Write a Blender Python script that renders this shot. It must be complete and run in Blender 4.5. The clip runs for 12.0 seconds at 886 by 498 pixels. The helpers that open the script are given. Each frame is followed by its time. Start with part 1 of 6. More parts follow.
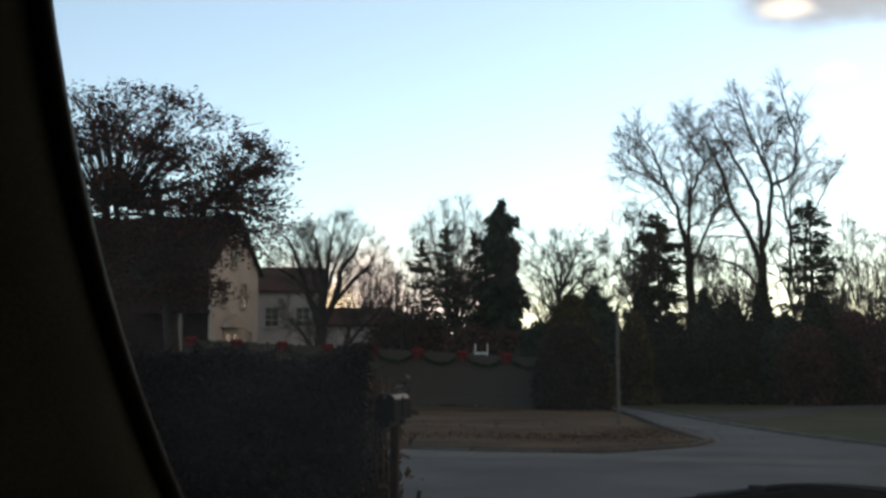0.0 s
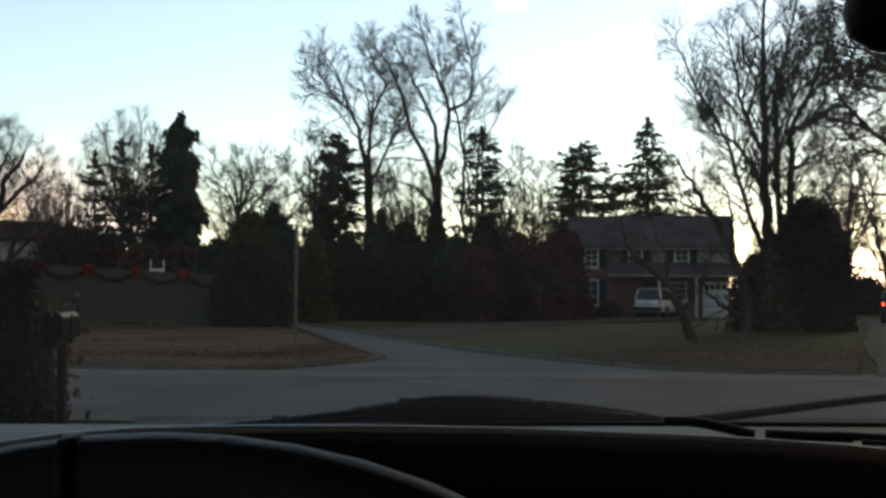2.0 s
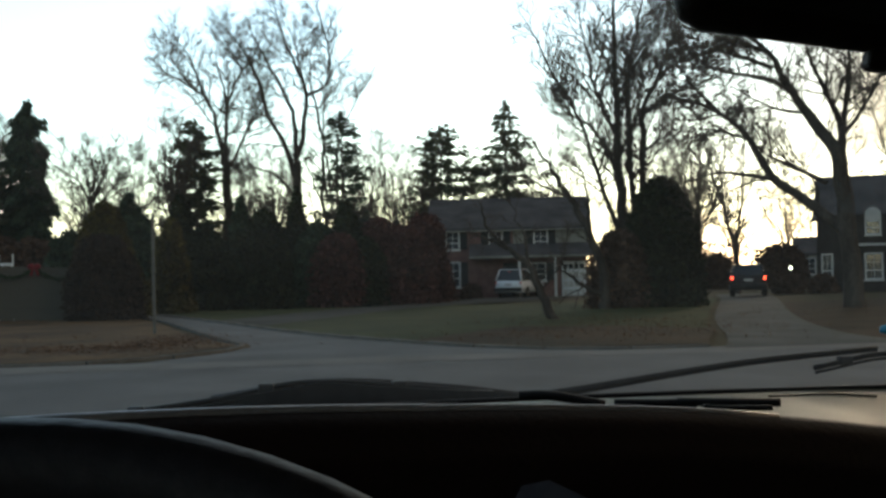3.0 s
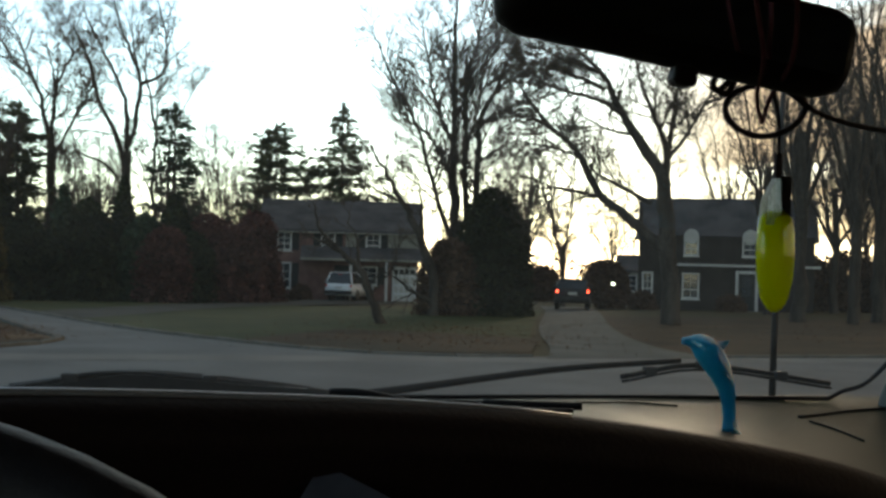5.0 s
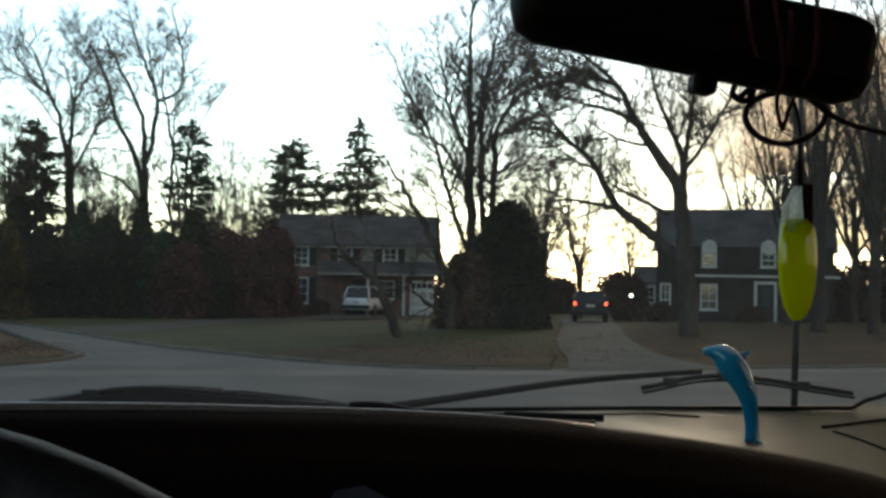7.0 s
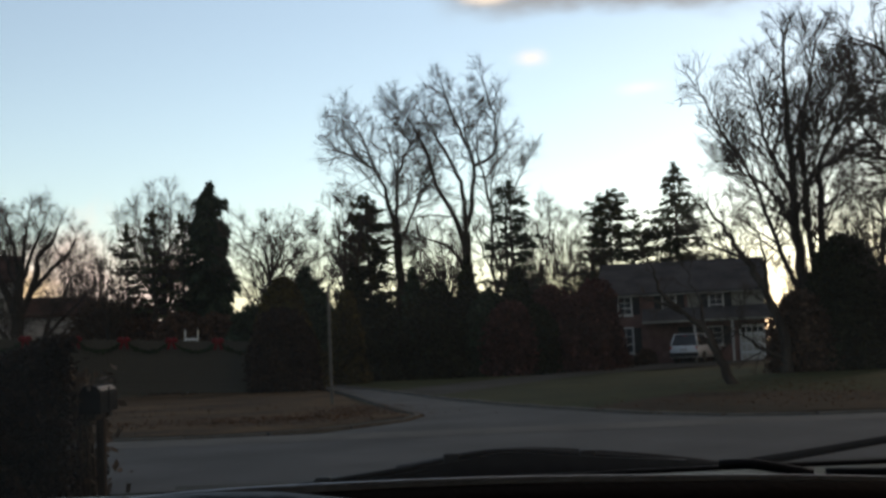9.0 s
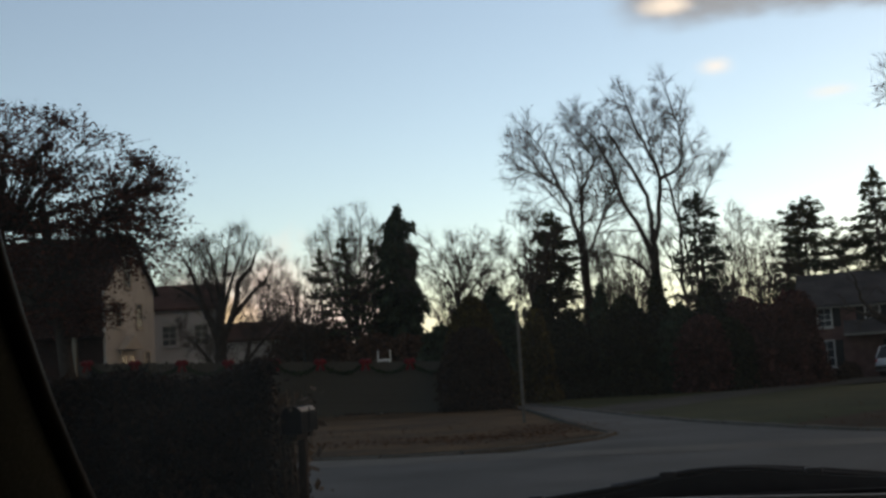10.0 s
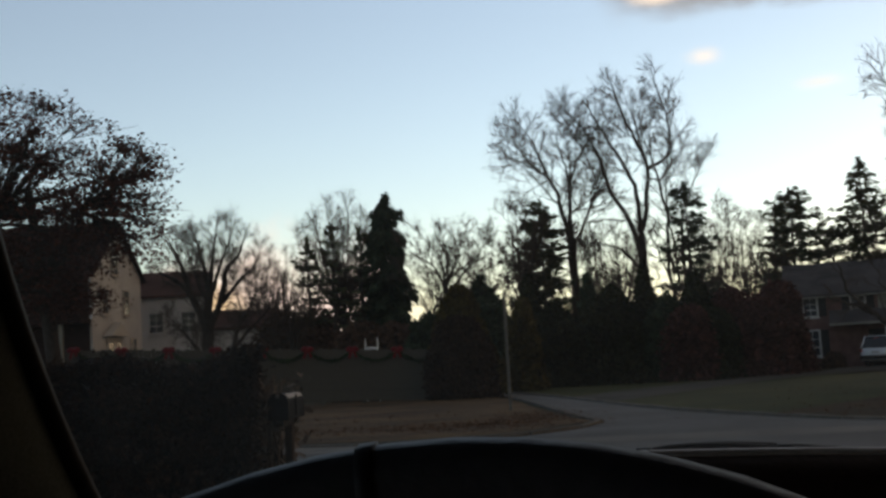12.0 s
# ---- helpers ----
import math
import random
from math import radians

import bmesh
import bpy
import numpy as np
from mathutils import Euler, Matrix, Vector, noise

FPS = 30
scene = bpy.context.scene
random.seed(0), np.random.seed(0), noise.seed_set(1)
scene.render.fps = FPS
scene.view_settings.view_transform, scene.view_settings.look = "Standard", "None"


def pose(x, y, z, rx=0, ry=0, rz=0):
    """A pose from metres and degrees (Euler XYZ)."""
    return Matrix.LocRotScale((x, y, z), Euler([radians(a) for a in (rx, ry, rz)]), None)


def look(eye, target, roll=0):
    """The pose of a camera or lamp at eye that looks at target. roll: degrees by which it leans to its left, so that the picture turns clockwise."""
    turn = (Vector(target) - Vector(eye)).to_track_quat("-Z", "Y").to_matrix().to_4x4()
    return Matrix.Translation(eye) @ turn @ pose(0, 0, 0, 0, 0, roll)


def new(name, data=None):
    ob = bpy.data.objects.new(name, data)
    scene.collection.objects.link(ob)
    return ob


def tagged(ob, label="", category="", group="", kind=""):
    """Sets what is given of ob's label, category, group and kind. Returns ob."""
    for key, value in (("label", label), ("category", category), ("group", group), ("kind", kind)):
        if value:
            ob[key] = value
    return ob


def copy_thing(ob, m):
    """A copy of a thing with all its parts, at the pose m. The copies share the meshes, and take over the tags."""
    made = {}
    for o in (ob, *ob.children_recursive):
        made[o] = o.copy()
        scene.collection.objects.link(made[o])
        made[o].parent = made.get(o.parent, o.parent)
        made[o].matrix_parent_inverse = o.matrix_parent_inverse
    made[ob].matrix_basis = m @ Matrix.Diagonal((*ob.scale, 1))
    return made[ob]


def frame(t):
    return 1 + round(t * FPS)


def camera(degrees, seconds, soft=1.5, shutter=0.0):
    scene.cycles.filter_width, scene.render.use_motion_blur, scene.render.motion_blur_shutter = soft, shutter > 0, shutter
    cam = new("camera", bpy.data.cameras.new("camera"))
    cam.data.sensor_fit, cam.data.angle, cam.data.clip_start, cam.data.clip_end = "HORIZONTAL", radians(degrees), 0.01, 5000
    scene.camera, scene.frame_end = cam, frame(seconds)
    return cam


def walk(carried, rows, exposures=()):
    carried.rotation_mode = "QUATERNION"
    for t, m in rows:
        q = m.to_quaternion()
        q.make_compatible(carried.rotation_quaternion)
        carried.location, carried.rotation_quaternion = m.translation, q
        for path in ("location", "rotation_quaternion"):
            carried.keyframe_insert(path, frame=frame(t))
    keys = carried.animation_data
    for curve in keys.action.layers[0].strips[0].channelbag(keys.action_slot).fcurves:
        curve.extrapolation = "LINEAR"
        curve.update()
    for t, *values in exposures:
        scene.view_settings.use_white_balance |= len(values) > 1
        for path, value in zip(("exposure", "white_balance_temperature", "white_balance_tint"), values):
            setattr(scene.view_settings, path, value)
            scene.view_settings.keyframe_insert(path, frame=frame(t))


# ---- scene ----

# ---------------------------------------------------------------- camera
cam = camera(42.0, 12.0, soft=2.9, shutter=0.0)
ROWS = [
    (0.0, -0.032, 0.113, 1.399, 15.00, 5.47, -0.08),
    (0.5, -0.034, 0.109, 1.399, 10.55, 4.21, -2.04),
    (1.0, -0.030, 0.091, 1.399, 6.60, 4.63, -4.12),
    (1.5, 0.004, 0.066, 1.404, 2.51, 3.42, -1.28),
    (2.0, -0.008, 0.056, 1.406, -0.78, 1.42, 0.31),
    (2.5, -0.010, 0.046, 1.407, -3.87, 1.08, 0.11),
    (3.0, -0.001, 0.048, 1.403, -7.62, 0.61, -1.28),
    (3.5, 0.001, 0.043, 1.403, -11.30, 1.25, 0.22),
    (3.7, 0.008, 0.038, 1.402, -12.73, 1.11, 0.40),
    (5.5, 0.015, 0.055, 1.396, -16.06, 0.82, 1.61),
    (6.0, 0.016, 0.056, 1.396, -16.20, 0.83, 1.55),
    (6.5, 0.015, 0.054, 1.395, -16.31, 0.88, 1.09),
    (7.0, 0.013, 0.053, 1.395, -15.07, 1.47, 0.96),
    (7.2, 0.006, 0.045, 1.395, -12.78, 2.43, 0.49),
    (8.8, -0.015, 0.073, 1.397, -1.34, 3.76, -1.94),
    (9.0, -0.014, 0.075, 1.401, 0.69, 4.24, -2.50),
    (9.5, -0.033, 0.090, 1.400, 5.03, 5.27, -3.21),
    (10.0, -0.040, 0.092, 1.400, 9.87, 5.62, -3.53),
    (10.5, -0.043, 0.094, 1.396, 14.23, 5.50, -4.48),
    (11.0, -0.038, 0.078, 1.392, 13.90, 5.15, -4.48),
    (11.5, -0.040, 0.073, 1.387, 12.35, 4.57, -3.97),
    (12.0, -0.030, 0.066, 1.387, 9.30, 5.02, -3.30),
]
EXPOSURES = [(0.0, 1.45, 6500, 14), (0.5, 0.94, 6450, 14), (1.0, 0.82, 6500, 14), (1.5, 0.92, 6500, 14), (2.0, 1.3, 6600, 13), (2.5, 1.63, 6550, 9), (3.5, 1.82, 6550, 6), (5.5, 1.96, 6550, 5), (7.2, 1.94, 6550, 6), (9.0, 0.98, 6700, 16), (9.5, 0.93, 6700, 16), (10.5, 0.78, 6750, 16), (11.5, 0.85, 6850, 18), (12.0, 0.92, 6850, 18)]
walk(cam, [(t, pose(x, y, z, 90 + pitch, 0, yaw) @ pose(0, 0, 0, 0, 0, roll)) for t, x, y, z, yaw, pitch, roll in ROWS], EXPOSURES)

# ---------------------------------------------------------------- light: dusk sky, low sun behind the trees
SUN_AZ, SUN_EL = 30.0, 7.0   # degrees clockwise from +y, degrees over the horizon
world = bpy.data.worlds.new("dusk_sky")
scene.world = world
world.use_nodes = True
wn, wl = world.node_tree.nodes, world.node_tree.links
wn.clear()
sky = wn.new("ShaderNodeTexSky")
sky.sky_type, sky.sun_disc = "NISHITA", False
sky.sun_elevation, sky.sun_rotation = radians(SUN_EL), radians(SUN_AZ)
sky.air_density, sky.dust_density, sky.ozone_density = 1.0, 0.12, 2.0
bg = wn.new("ShaderNodeBackground")
bg.inputs["Strength"].default_value = 0.13
wout = wn.new("ShaderNodeOutputWorld")
hue = wn.new("ShaderNodeHueSaturation")   # evening haze takes some of the blue out
hue.inputs["Saturation"].default_value = 0.74
wl.new(sky.outputs[0], hue.inputs["Color"])
wl.new(hue.outputs[0], bg.inputs["Color"])
# broken evening cloud: a grey deck high on the sunset side, warm streaks low down
wtc, wsep = wn.new("ShaderNodeTexCoord"), wn.new("ShaderNodeSeparateXYZ")
wl.new(wtc.outputs["Generated"], wsep.inputs[0])


def ramp_mask(axis, lo, hi):
    r = wn.new("ShaderNodeMapRange")
    r.interpolation_type = "SMOOTHSTEP"
    r.inputs["From Min"].default_value, r.inputs["From Max"].default_value = lo, hi
    wl.new(wsep.outputs[axis], r.inputs["Value"])
    return r.outputs["Result"]


def puffs(scale, flat, lo, hi, shift):
    m, t, r = wn.new("ShaderNodeMapping"), wn.new("ShaderNodeTexNoise"), wn.new("ShaderNodeMapRange")
    m.inputs["Scale"].default_value, m.inputs["Location"].default_value = (1, 1, flat), shift
    t.inputs["Scale"].default_value, t.inputs["Detail"].default_value, t.inputs["Roughness"].default_value = scale, 7, 0.55
    r.interpolation_type = "SMOOTHSTEP"
    r.inputs["From Min"].default_value, r.inputs["From Max"].default_value = lo, hi
    wl.new(wtc.outputs["Generated"], m.inputs["Vector"])
    wl.new(m.outputs["Vector"], t.inputs["Vector"])
    wl.new(t.outputs["Fac"], r.inputs["Value"])
    return r.outputs["Result"]


def times(*parts):
    out = parts[0]
    for q in parts[1:]:
        k = wn.new("ShaderNodeMath")
        k.operation = "MULTIPLY"
        wl.new(out, k.inputs[0])
        if isinstance(q, float):
            k.inputs[1].default_value = q
        else:
            wl.new(q, k.inputs[1])
        out = k.outputs[0]
    return out


def cloud_layer(below, mask, colour, strength):
    b, m = wn.new("ShaderNodeBackground"), wn.new("ShaderNodeMixShader")
    b.inputs["Color"].default_value, b.inputs["Strength"].default_value = (*colour, 1), strength
    wl.new(mask, m.inputs["Fac"])
    wl.new(below, m.inputs[1])
    wl.new(b.outputs[0], m.inputs[2])
    return m.outputs[0]


def noisy(axis, scale, amount, shift):
    """A direction's component, roughened by noise, for ragged cloud edges."""
    m, t, k = wn.new("ShaderNodeMapping"), wn.new("ShaderNodeTexNoise"), wn.new("ShaderNodeMath")
    m.inputs["Scale"].default_value, m.inputs["Location"].default_value = (1, 1, 2.2), shift
    t.inputs["Scale"].default_value, t.inputs["Detail"].default_value, t.inputs["Roughness"].default_value = scale, 8, 0.6
    wl.new(wtc.outputs["Generated"], m.inputs["Vector"])
    wl.new(m.outputs["Vector"], t.inputs["Vector"])
    k.operation = "MULTIPLY_ADD"
    k.inputs[1].default_value = amount
    wl.new(t.outputs["Fac"], k.inputs[0])
    wl.new(wsep.outputs[axis], k.inputs[2])
    return k.outputs[0]


def step_mask(value, lo, hi):
    r = wn.new("ShaderNodeMapRange")
    r.interpolation_type = "SMOOTHSTEP"
    r.inputs["From Min"].default_value, r.inputs["From Max"].default_value = lo, hi
    wl.new(value, r.inputs["Value"])
    return r.outputs["Result"]


def puff_at(az, el, wide, tall, soft=0.75):
    """One small ragged cloud: azimuth and height in degrees, half width and half height in degrees."""
    m, t, a, d = wn.new("ShaderNodeVectorMath"), wn.new("ShaderNodeTexNoise"), wn.new("ShaderNodeVectorMath"), wn.new("ShaderNodeVectorMath")
    c = (math.cos(radians(el)) * math.sin(radians(az)), math.cos(radians(el)) * math.cos(radians(az)), math.sin(radians(el)))
    t.inputs["Scale"].default_value, t.inputs["Detail"].default_value = 16, 6
    wl.new(wtc.outputs["Generated"], t.inputs["Vector"])
    m.operation, a.operation, d.operation = "SUBTRACT", "MULTIPLY", "LENGTH"
    wl.new(wtc.outputs["Generated"], m.inputs[0])
    m.inputs[1].default_value = c
    wl.new(m.outputs[0], a.inputs[0])
    a.inputs[1].default_value = (1 / math.sin(radians(wide)), 1 / math.sin(radians(wide)), 1 / math.sin(radians(tall)))
    wl.new(a.outputs[0], d.inputs[0])
    k = wn.new("ShaderNodeMath")
    k.operation = "MULTIPLY_ADD"
    k.inputs[1].default_value = 2.2
    wl.new(t.outputs["Fac"], k.inputs[0])
    wl.new(d.outputs["Value"], k.inputs[2])
    return step_mask(k.outputs[0], 2.1, 2.1 - soft)


deck_z, deck_x = noisy("Z", 7.0, 0.07, (0.3, 0.1, 0.2)), noisy("X", 5.0, 0.12, (0.6, 0.4, 0.2))
lay = cloud_layer(bg.outputs[0], times(step_mask(deck_z, 0.288, 0.312), step_mask(deck_x, 0.035, 0.075), 0.9), (0.62, 0.62, 0.62), 0.33)
lay = cloud_layer(lay, times(step_mask(deck_z, 0.305, 0.325), step_mask(deck_x, 0.05, 0.11), puffs(9.0, 2.6, 0.40, 0.62, (0.3, 0.1, 0.2)), 0.8), (0.47, 0.48, 0.50), 0.30)
lay = cloud_layer(lay, times(ramp_mask("X", 0.36, 0.52), puffs(4.6, 4.5, 0.34, 0.52, (0.1, 0.7, 0.4)), 0.92), (1.0, 0.60, 0.30), 0.24)
for az, el, wide, tall, much, tone in ((2.2, 16.5, 1.8, 0.6, 1.0, (1.0, 0.86, 0.70)), (4.2, 13.4, 1.2, 0.6, 1.0, (1.0, 0.93, 0.84)), (9.5, 11.6, 1.6, 0.4, 0.6, (1.0, 0.92, 0.78)),
                                       (-17.6, 2.9, 8.0, 4.2, 1.0, (1.0, 0.80, 0.68)), (-20.5, 2.6, 2.2, 1.6, 1.0, (1.0, 0.72, 0.42))):
    lay = cloud_layer(lay, times(puff_at(az, el, wide, tall, 1.2 if el > 10 else 0.8), much), tone, 0.62)
wl.new(lay, wout.inputs["Surface"])

sun = new("sun", bpy.data.lights.new("sun", "SUN"))
sun.data.energy, sun.data.angle, sun.data.color = 0.18, radians(10), (1.0, 0.78, 0.55)
sun.matrix_world = look((0, 0, 30), (-math.sin(radians(SUN_AZ)) * 50, -math.cos(radians(SUN_AZ)) * 50, 30 - 50 * math.tan(radians(SUN_EL))))


# ---------------------------------------------------------------- materials
def mat(name, c1, c2, scale=6.0, rough=0.7, bump=0.15, fine=60.0, metal=0.0, spec=0.08, coat=0.0, trans=0.0, emit=None, vary=0.0, stretch=(1, 1, 1)):
    """A surface of two tones, mottled at two scales, with fine relief."""
    m = bpy.data.materials.new(name)
    m.use_nodes = True
    n, l = m.node_tree.nodes, m.node_tree.links
    b = n["Principled BSDF"]
    tc = n.new("ShaderNodeTexCoord")
    mp = n.new("ShaderNodeMapping")
    mp.inputs["Scale"].default_value = stretch
    l.new(tc.outputs["Object"], mp.inputs["Vector"])
    big = n.new("ShaderNodeTexNoise")
    big.inputs["Scale"].default_value, big.inputs["Detail"].default_value = scale, 6
    small = n.new("ShaderNodeTexNoise")
    small.inputs["Scale"].default_value, small.inputs["Detail"].default_value = fine, 4
    for t in (big, small):
        l.new(mp.outputs["Vector"], t.inputs["Vector"])
    mx = n.new("ShaderNodeMath")
    mx.operation = "MULTIPLY_ADD"
    mx.inputs[1].default_value = 0.45
    l.new(small.outputs["Fac"], mx.inputs[0])
    sc = n.new("ShaderNodeMath")
    sc.operation = "MULTIPLY"
    sc.inputs[1].default_value = 0.55
    l.new(big.outputs["Fac"], sc.inputs[0])
    l.new(sc.outputs[0], mx.inputs[2])
    ramp = n.new("ShaderNodeValToRGB")
    ramp.color_ramp.elements[0].position, ramp.color_ramp.elements[1].position = 0.40, 0.60
    ramp.color_ramp.elements[0].color, ramp.color_ramp.elements[1].color = (*c1, 1), (*c2, 1)
    l.new(mx.outputs[0], ramp.inputs["Fac"])
    out = ramp.outputs["Color"]
    if vary:
        info = n.new("ShaderNodeNewGeometry")
        hsv = n.new("ShaderNodeHueSaturation")
        rr = n.new("ShaderNodeMapRange")
        rr.inputs["To Min"].default_value, rr.inputs["To Max"].default_value = 1 - vary, 1 + vary
        l.new(info.outputs["Random Per Island"], rr.inputs["Value"])
        l.new(rr.outputs["Result"], hsv.inputs["Value"])
        l.new(out, hsv.inputs["Color"])
        out = hsv.outputs["Color"]
    l.new(out, b.inputs["Base Color"])
    b.inputs["Roughness"].default_value, b.inputs["Metallic"].default_value = rough, metal
    b.inputs["Specular IOR Level"].default_value = spec
    b.inputs["Coat Weight"].default_value = coat
    b.inputs["Transmission Weight"].default_value = trans
    if bump:
        bp = n.new("ShaderNodeBump")
        bp.inputs["Strength"].default_value, bp.inputs["Distance"].default_value = bump, 0.02
        l.new(mx.outputs[0], bp.inputs["Height"])
        l.new(bp.outputs["Normal"], b.inputs["Normal"])
    if emit:
        b.inputs["Emission Color"].default_value = (*emit[:3], 1)
        b.inputs["Emission Strength"].default_value = emit[3]
    return m


def thin_glass(name, tint, rough=0.02, dust=0.0):
    """A pane: clear straight through, mirror-like at a slant."""
    m = bpy.data.materials.new(name)
    m.use_nodes = True
    n, l = m.node_tree.nodes, m.node_tree.links
    n.clear()
    out, mix = n.new("ShaderNodeOutputMaterial"), n.new("ShaderNodeMixShader")
    tr, gl, fr = n.new("ShaderNodeBsdfTransparent"), n.new("ShaderNodeBsdfGlossy"), n.new("ShaderNodeFresnel")
    tr.inputs["Color"].default_value = (*tint, 1)
    gl.inputs["Roughness"].default_value = rough
    fr.inputs["IOR"].default_value = 1.2
    l.new(fr.outputs[0], mix.inputs[0])
    l.new(tr.outputs[0], mix.inputs[1])
    l.new(gl.outputs[0], mix.inputs[2])
    if dust:
        dx, df, nz, rg = n.new("ShaderNodeMixShader"), n.new("ShaderNodeBsdfTranslucent"), n.new("ShaderNodeTexNoise"), n.new("ShaderNodeMapRange")
        df.inputs["Color"].default_value = (0.66, 0.70, 0.66, 1)
        nz.inputs["Scale"].default_value, nz.inputs["Detail"].default_value = 5, 8
        rg.inputs["From Min"].default_value, rg.inputs["From Max"].default_value = 0.3, 0.7
        rg.inputs["To Min"].default_value, rg.inputs["To Max"].default_value = dust * 0.6, dust * 1.4
        l.new(nz.outputs["Fac"], rg.inputs["Value"])
        l.new(rg.outputs["Result"], dx.inputs[0])
        l.new(mix.outputs[0], dx.inputs[1])
        l.new(df.outputs[0], dx.inputs[2])
        mix = dx
    l.new(mix.outputs[0], out.inputs["Surface"])
    return m


M_ASPHALT = mat("asphalt", (0.061, 0.063, 0.063), (0.096, 0.099, 0.098), 0.5, 0.85, 0.4, 40)
M_DRIVE = mat("worn_driveway", (0.036, 0.038, 0.035), (0.066, 0.068, 0.062), 0.7, 0.9, 0.4, 30)
M_OLDDRIVE = mat("dark_old_asphalt", (0.024, 0.025, 0.022), (0.044, 0.044, 0.038), 0.6, 0.9, 0.4, 25)
M_KERB = mat("concrete_kerb", (0.050, 0.048, 0.042), (0.092, 0.087, 0.076), 1.5, 0.9, 0.3, 40)
M_GROUND = mat("winter_grass", (0.018, 0.018, 0.008), (0.040, 0.033, 0.014), 0.25, 0.95, 0.5, 9)
M_LAWN = mat("green_lawn", (0.014, 0.023, 0.007), (0.037, 0.040, 0.013), 0.35, 0.95, 0.5, 9)
M_LITTER = mat("leaf_litter_grass", (0.028, 0.019, 0.009), (0.085, 0.053, 0.024), 0.45, 0.95, 0.6, 7)
M_BROWNLAWN = mat("brown_leafy_lawn", (0.014, 0.012, 0.006), (0.042, 0.026, 0.013), 0.4, 0.95, 0.6, 7)
M_GUTTER = mat("pale_worn_road_edge", (0.085, 0.085, 0.080), (0.125, 0.124, 0.116), 0.9, 0.9, 0.4, 30)
M_LEAF = mat("fallen_leaf", (0.040, 0.020, 0.009), (0.085, 0.043, 0.018), 2.0, 0.85, 0, 14, vary=0.5)
M_BARK = mat("grey_bark", (0.016, 0.013, 0.011), (0.042, 0.036, 0.030), 3, 0.9, 0.6, 30, stretch=(1, 1, 0.25))
M_TWIG = mat("twigs", (0.028, 0.022, 0.018), (0.052, 0.042, 0.034), 3, 0.9, 0, 20)
M_NEEDLE = mat("spruce_needles", (0.012, 0.021, 0.012), (0.030, 0.042, 0.024), 1.2, 0.8, 0, 12, vary=0.4)
M_PINE = mat("pine_needles", (0.025, 0.035, 0.017), (0.055, 0.055, 0.03), 1.2, 0.8, 0, 12, vary=0.4)
M_YEW = mat("yew_leaves", (0.008, 0.010, 0.005), (0.020, 0.023, 0.011), 1.2, 0.8, 0, 12, vary=0.4)
M_OLIVE = mat("olive_leaves", (0.022, 0.019, 0.006), (0.055, 0.044, 0.012), 1.0, 0.8, 0, 12, vary=0.4)
M_HEDGE = mat("hedge_leaves", (0.009, 0.006, 0.004), (0.020, 0.013, 0.009), 2.0, 0.75, 0, 14, vary=0.45)
M_RUSSET = mat("russet_leaves", (0.030, 0.012, 0.010), (0.065, 0.028, 0.02), 1.5, 0.8, 0, 12, vary=0.4)
M_REDSHRUB = mat("red_shrub_twigs", (0.034, 0.016, 0.0145), (0.066, 0.030, 0.025), 1.5, 0.85, 0, 12, vary=0.4)
M_BROWNSHRUB = mat("brown_shrub_twigs", (0.032, 0.020, 0.014), (0.062, 0.038, 0.026), 1.5, 0.85, 0, 12, vary=0.4)
M_DARKSHRUB = mat("dark_shrub_leaves", (0.012, 0.008, 0.006), (0.030, 0.020, 0.014), 1.5, 0.85, 0, 12, vary=0.4)
M_BRICK = mat("red_brick", (0.080, 0.042, 0.036), (0.125, 0.072, 0.062), 2.0, 0.9, 0.3, 25)
M_SIDING = mat("grey_siding", (0.12, 0.117, 0.10), (0.17, 0.163, 0.14), 0.8, 0.7, 0.1, 20)
M_DARKSIDING = mat("dark_siding", (0.014, 0.012, 0.011), (0.025, 0.022, 0.020), 0.8, 0.75, 0.1, 20)
M_WHITE = mat("white_paint", (0.2550, 0.2465, 0.2338), (0.3400, 0.3315, 0.3145), 0.8, 0.6, 0.08, 15)
M_CREAM = mat("cream_clapboard", (0.28, 0.29, 0.30), (0.37, 0.38, 0.385), 0.7, 0.7, 0.1, 15)
# brown shingles again, darkened to hold the shade under the tree
M_SHADEDBROWN = mat("shaded_brown_shingles", (0.012, 0.007, 0.006), (0.026, 0.015, 0.013), 0.8, 0.9, 0.4, 14)
M_ROOF = mat("grey_shingles", (0.026, 0.026, 0.028), (0.052, 0.051, 0.053), 0.8, 0.9, 0.4, 14)
M_BROWNROOF = mat("brown_shingles", (0.032, 0.018, 0.015), (0.062, 0.035, 0.028), 0.8, 0.9, 0.4, 14)
M_SHUTTER = mat("black_shutters", (0.012, 0.013, 0.014), (0.02, 0.022, 0.022), 2, 0.6, 0.1, 20)
M_PANE = mat("window_pane", (0.02, 0.025, 0.03), (0.035, 0.04, 0.045), 1, 0.08, 0, 5, spec=0.9)
M_CARGLASS = mat("tinted_car_glass", (0.010, 0.011, 0.012), (0.016, 0.017, 0.018), 1, 0.25, 0, 5, spec=0.3)
M_FENCE = mat("weathered_fence", (0.0338, 0.0330, 0.0285), (0.0638, 0.0615, 0.0540), 1.2, 0.9, 0.3, 25, stretch=(4, 4, 0.5))
M_GARLAND = mat("garland_green", (0.008, 0.018, 0.008), (0.02, 0.035, 0.015), 4, 0.8, 0.5, 40, vary=0.3)
M_BOW = mat("red_ribbon", (0.075, 0.006, 0.009), (0.12, 0.009, 0.012), 4, 0.5, 0.05, 20)
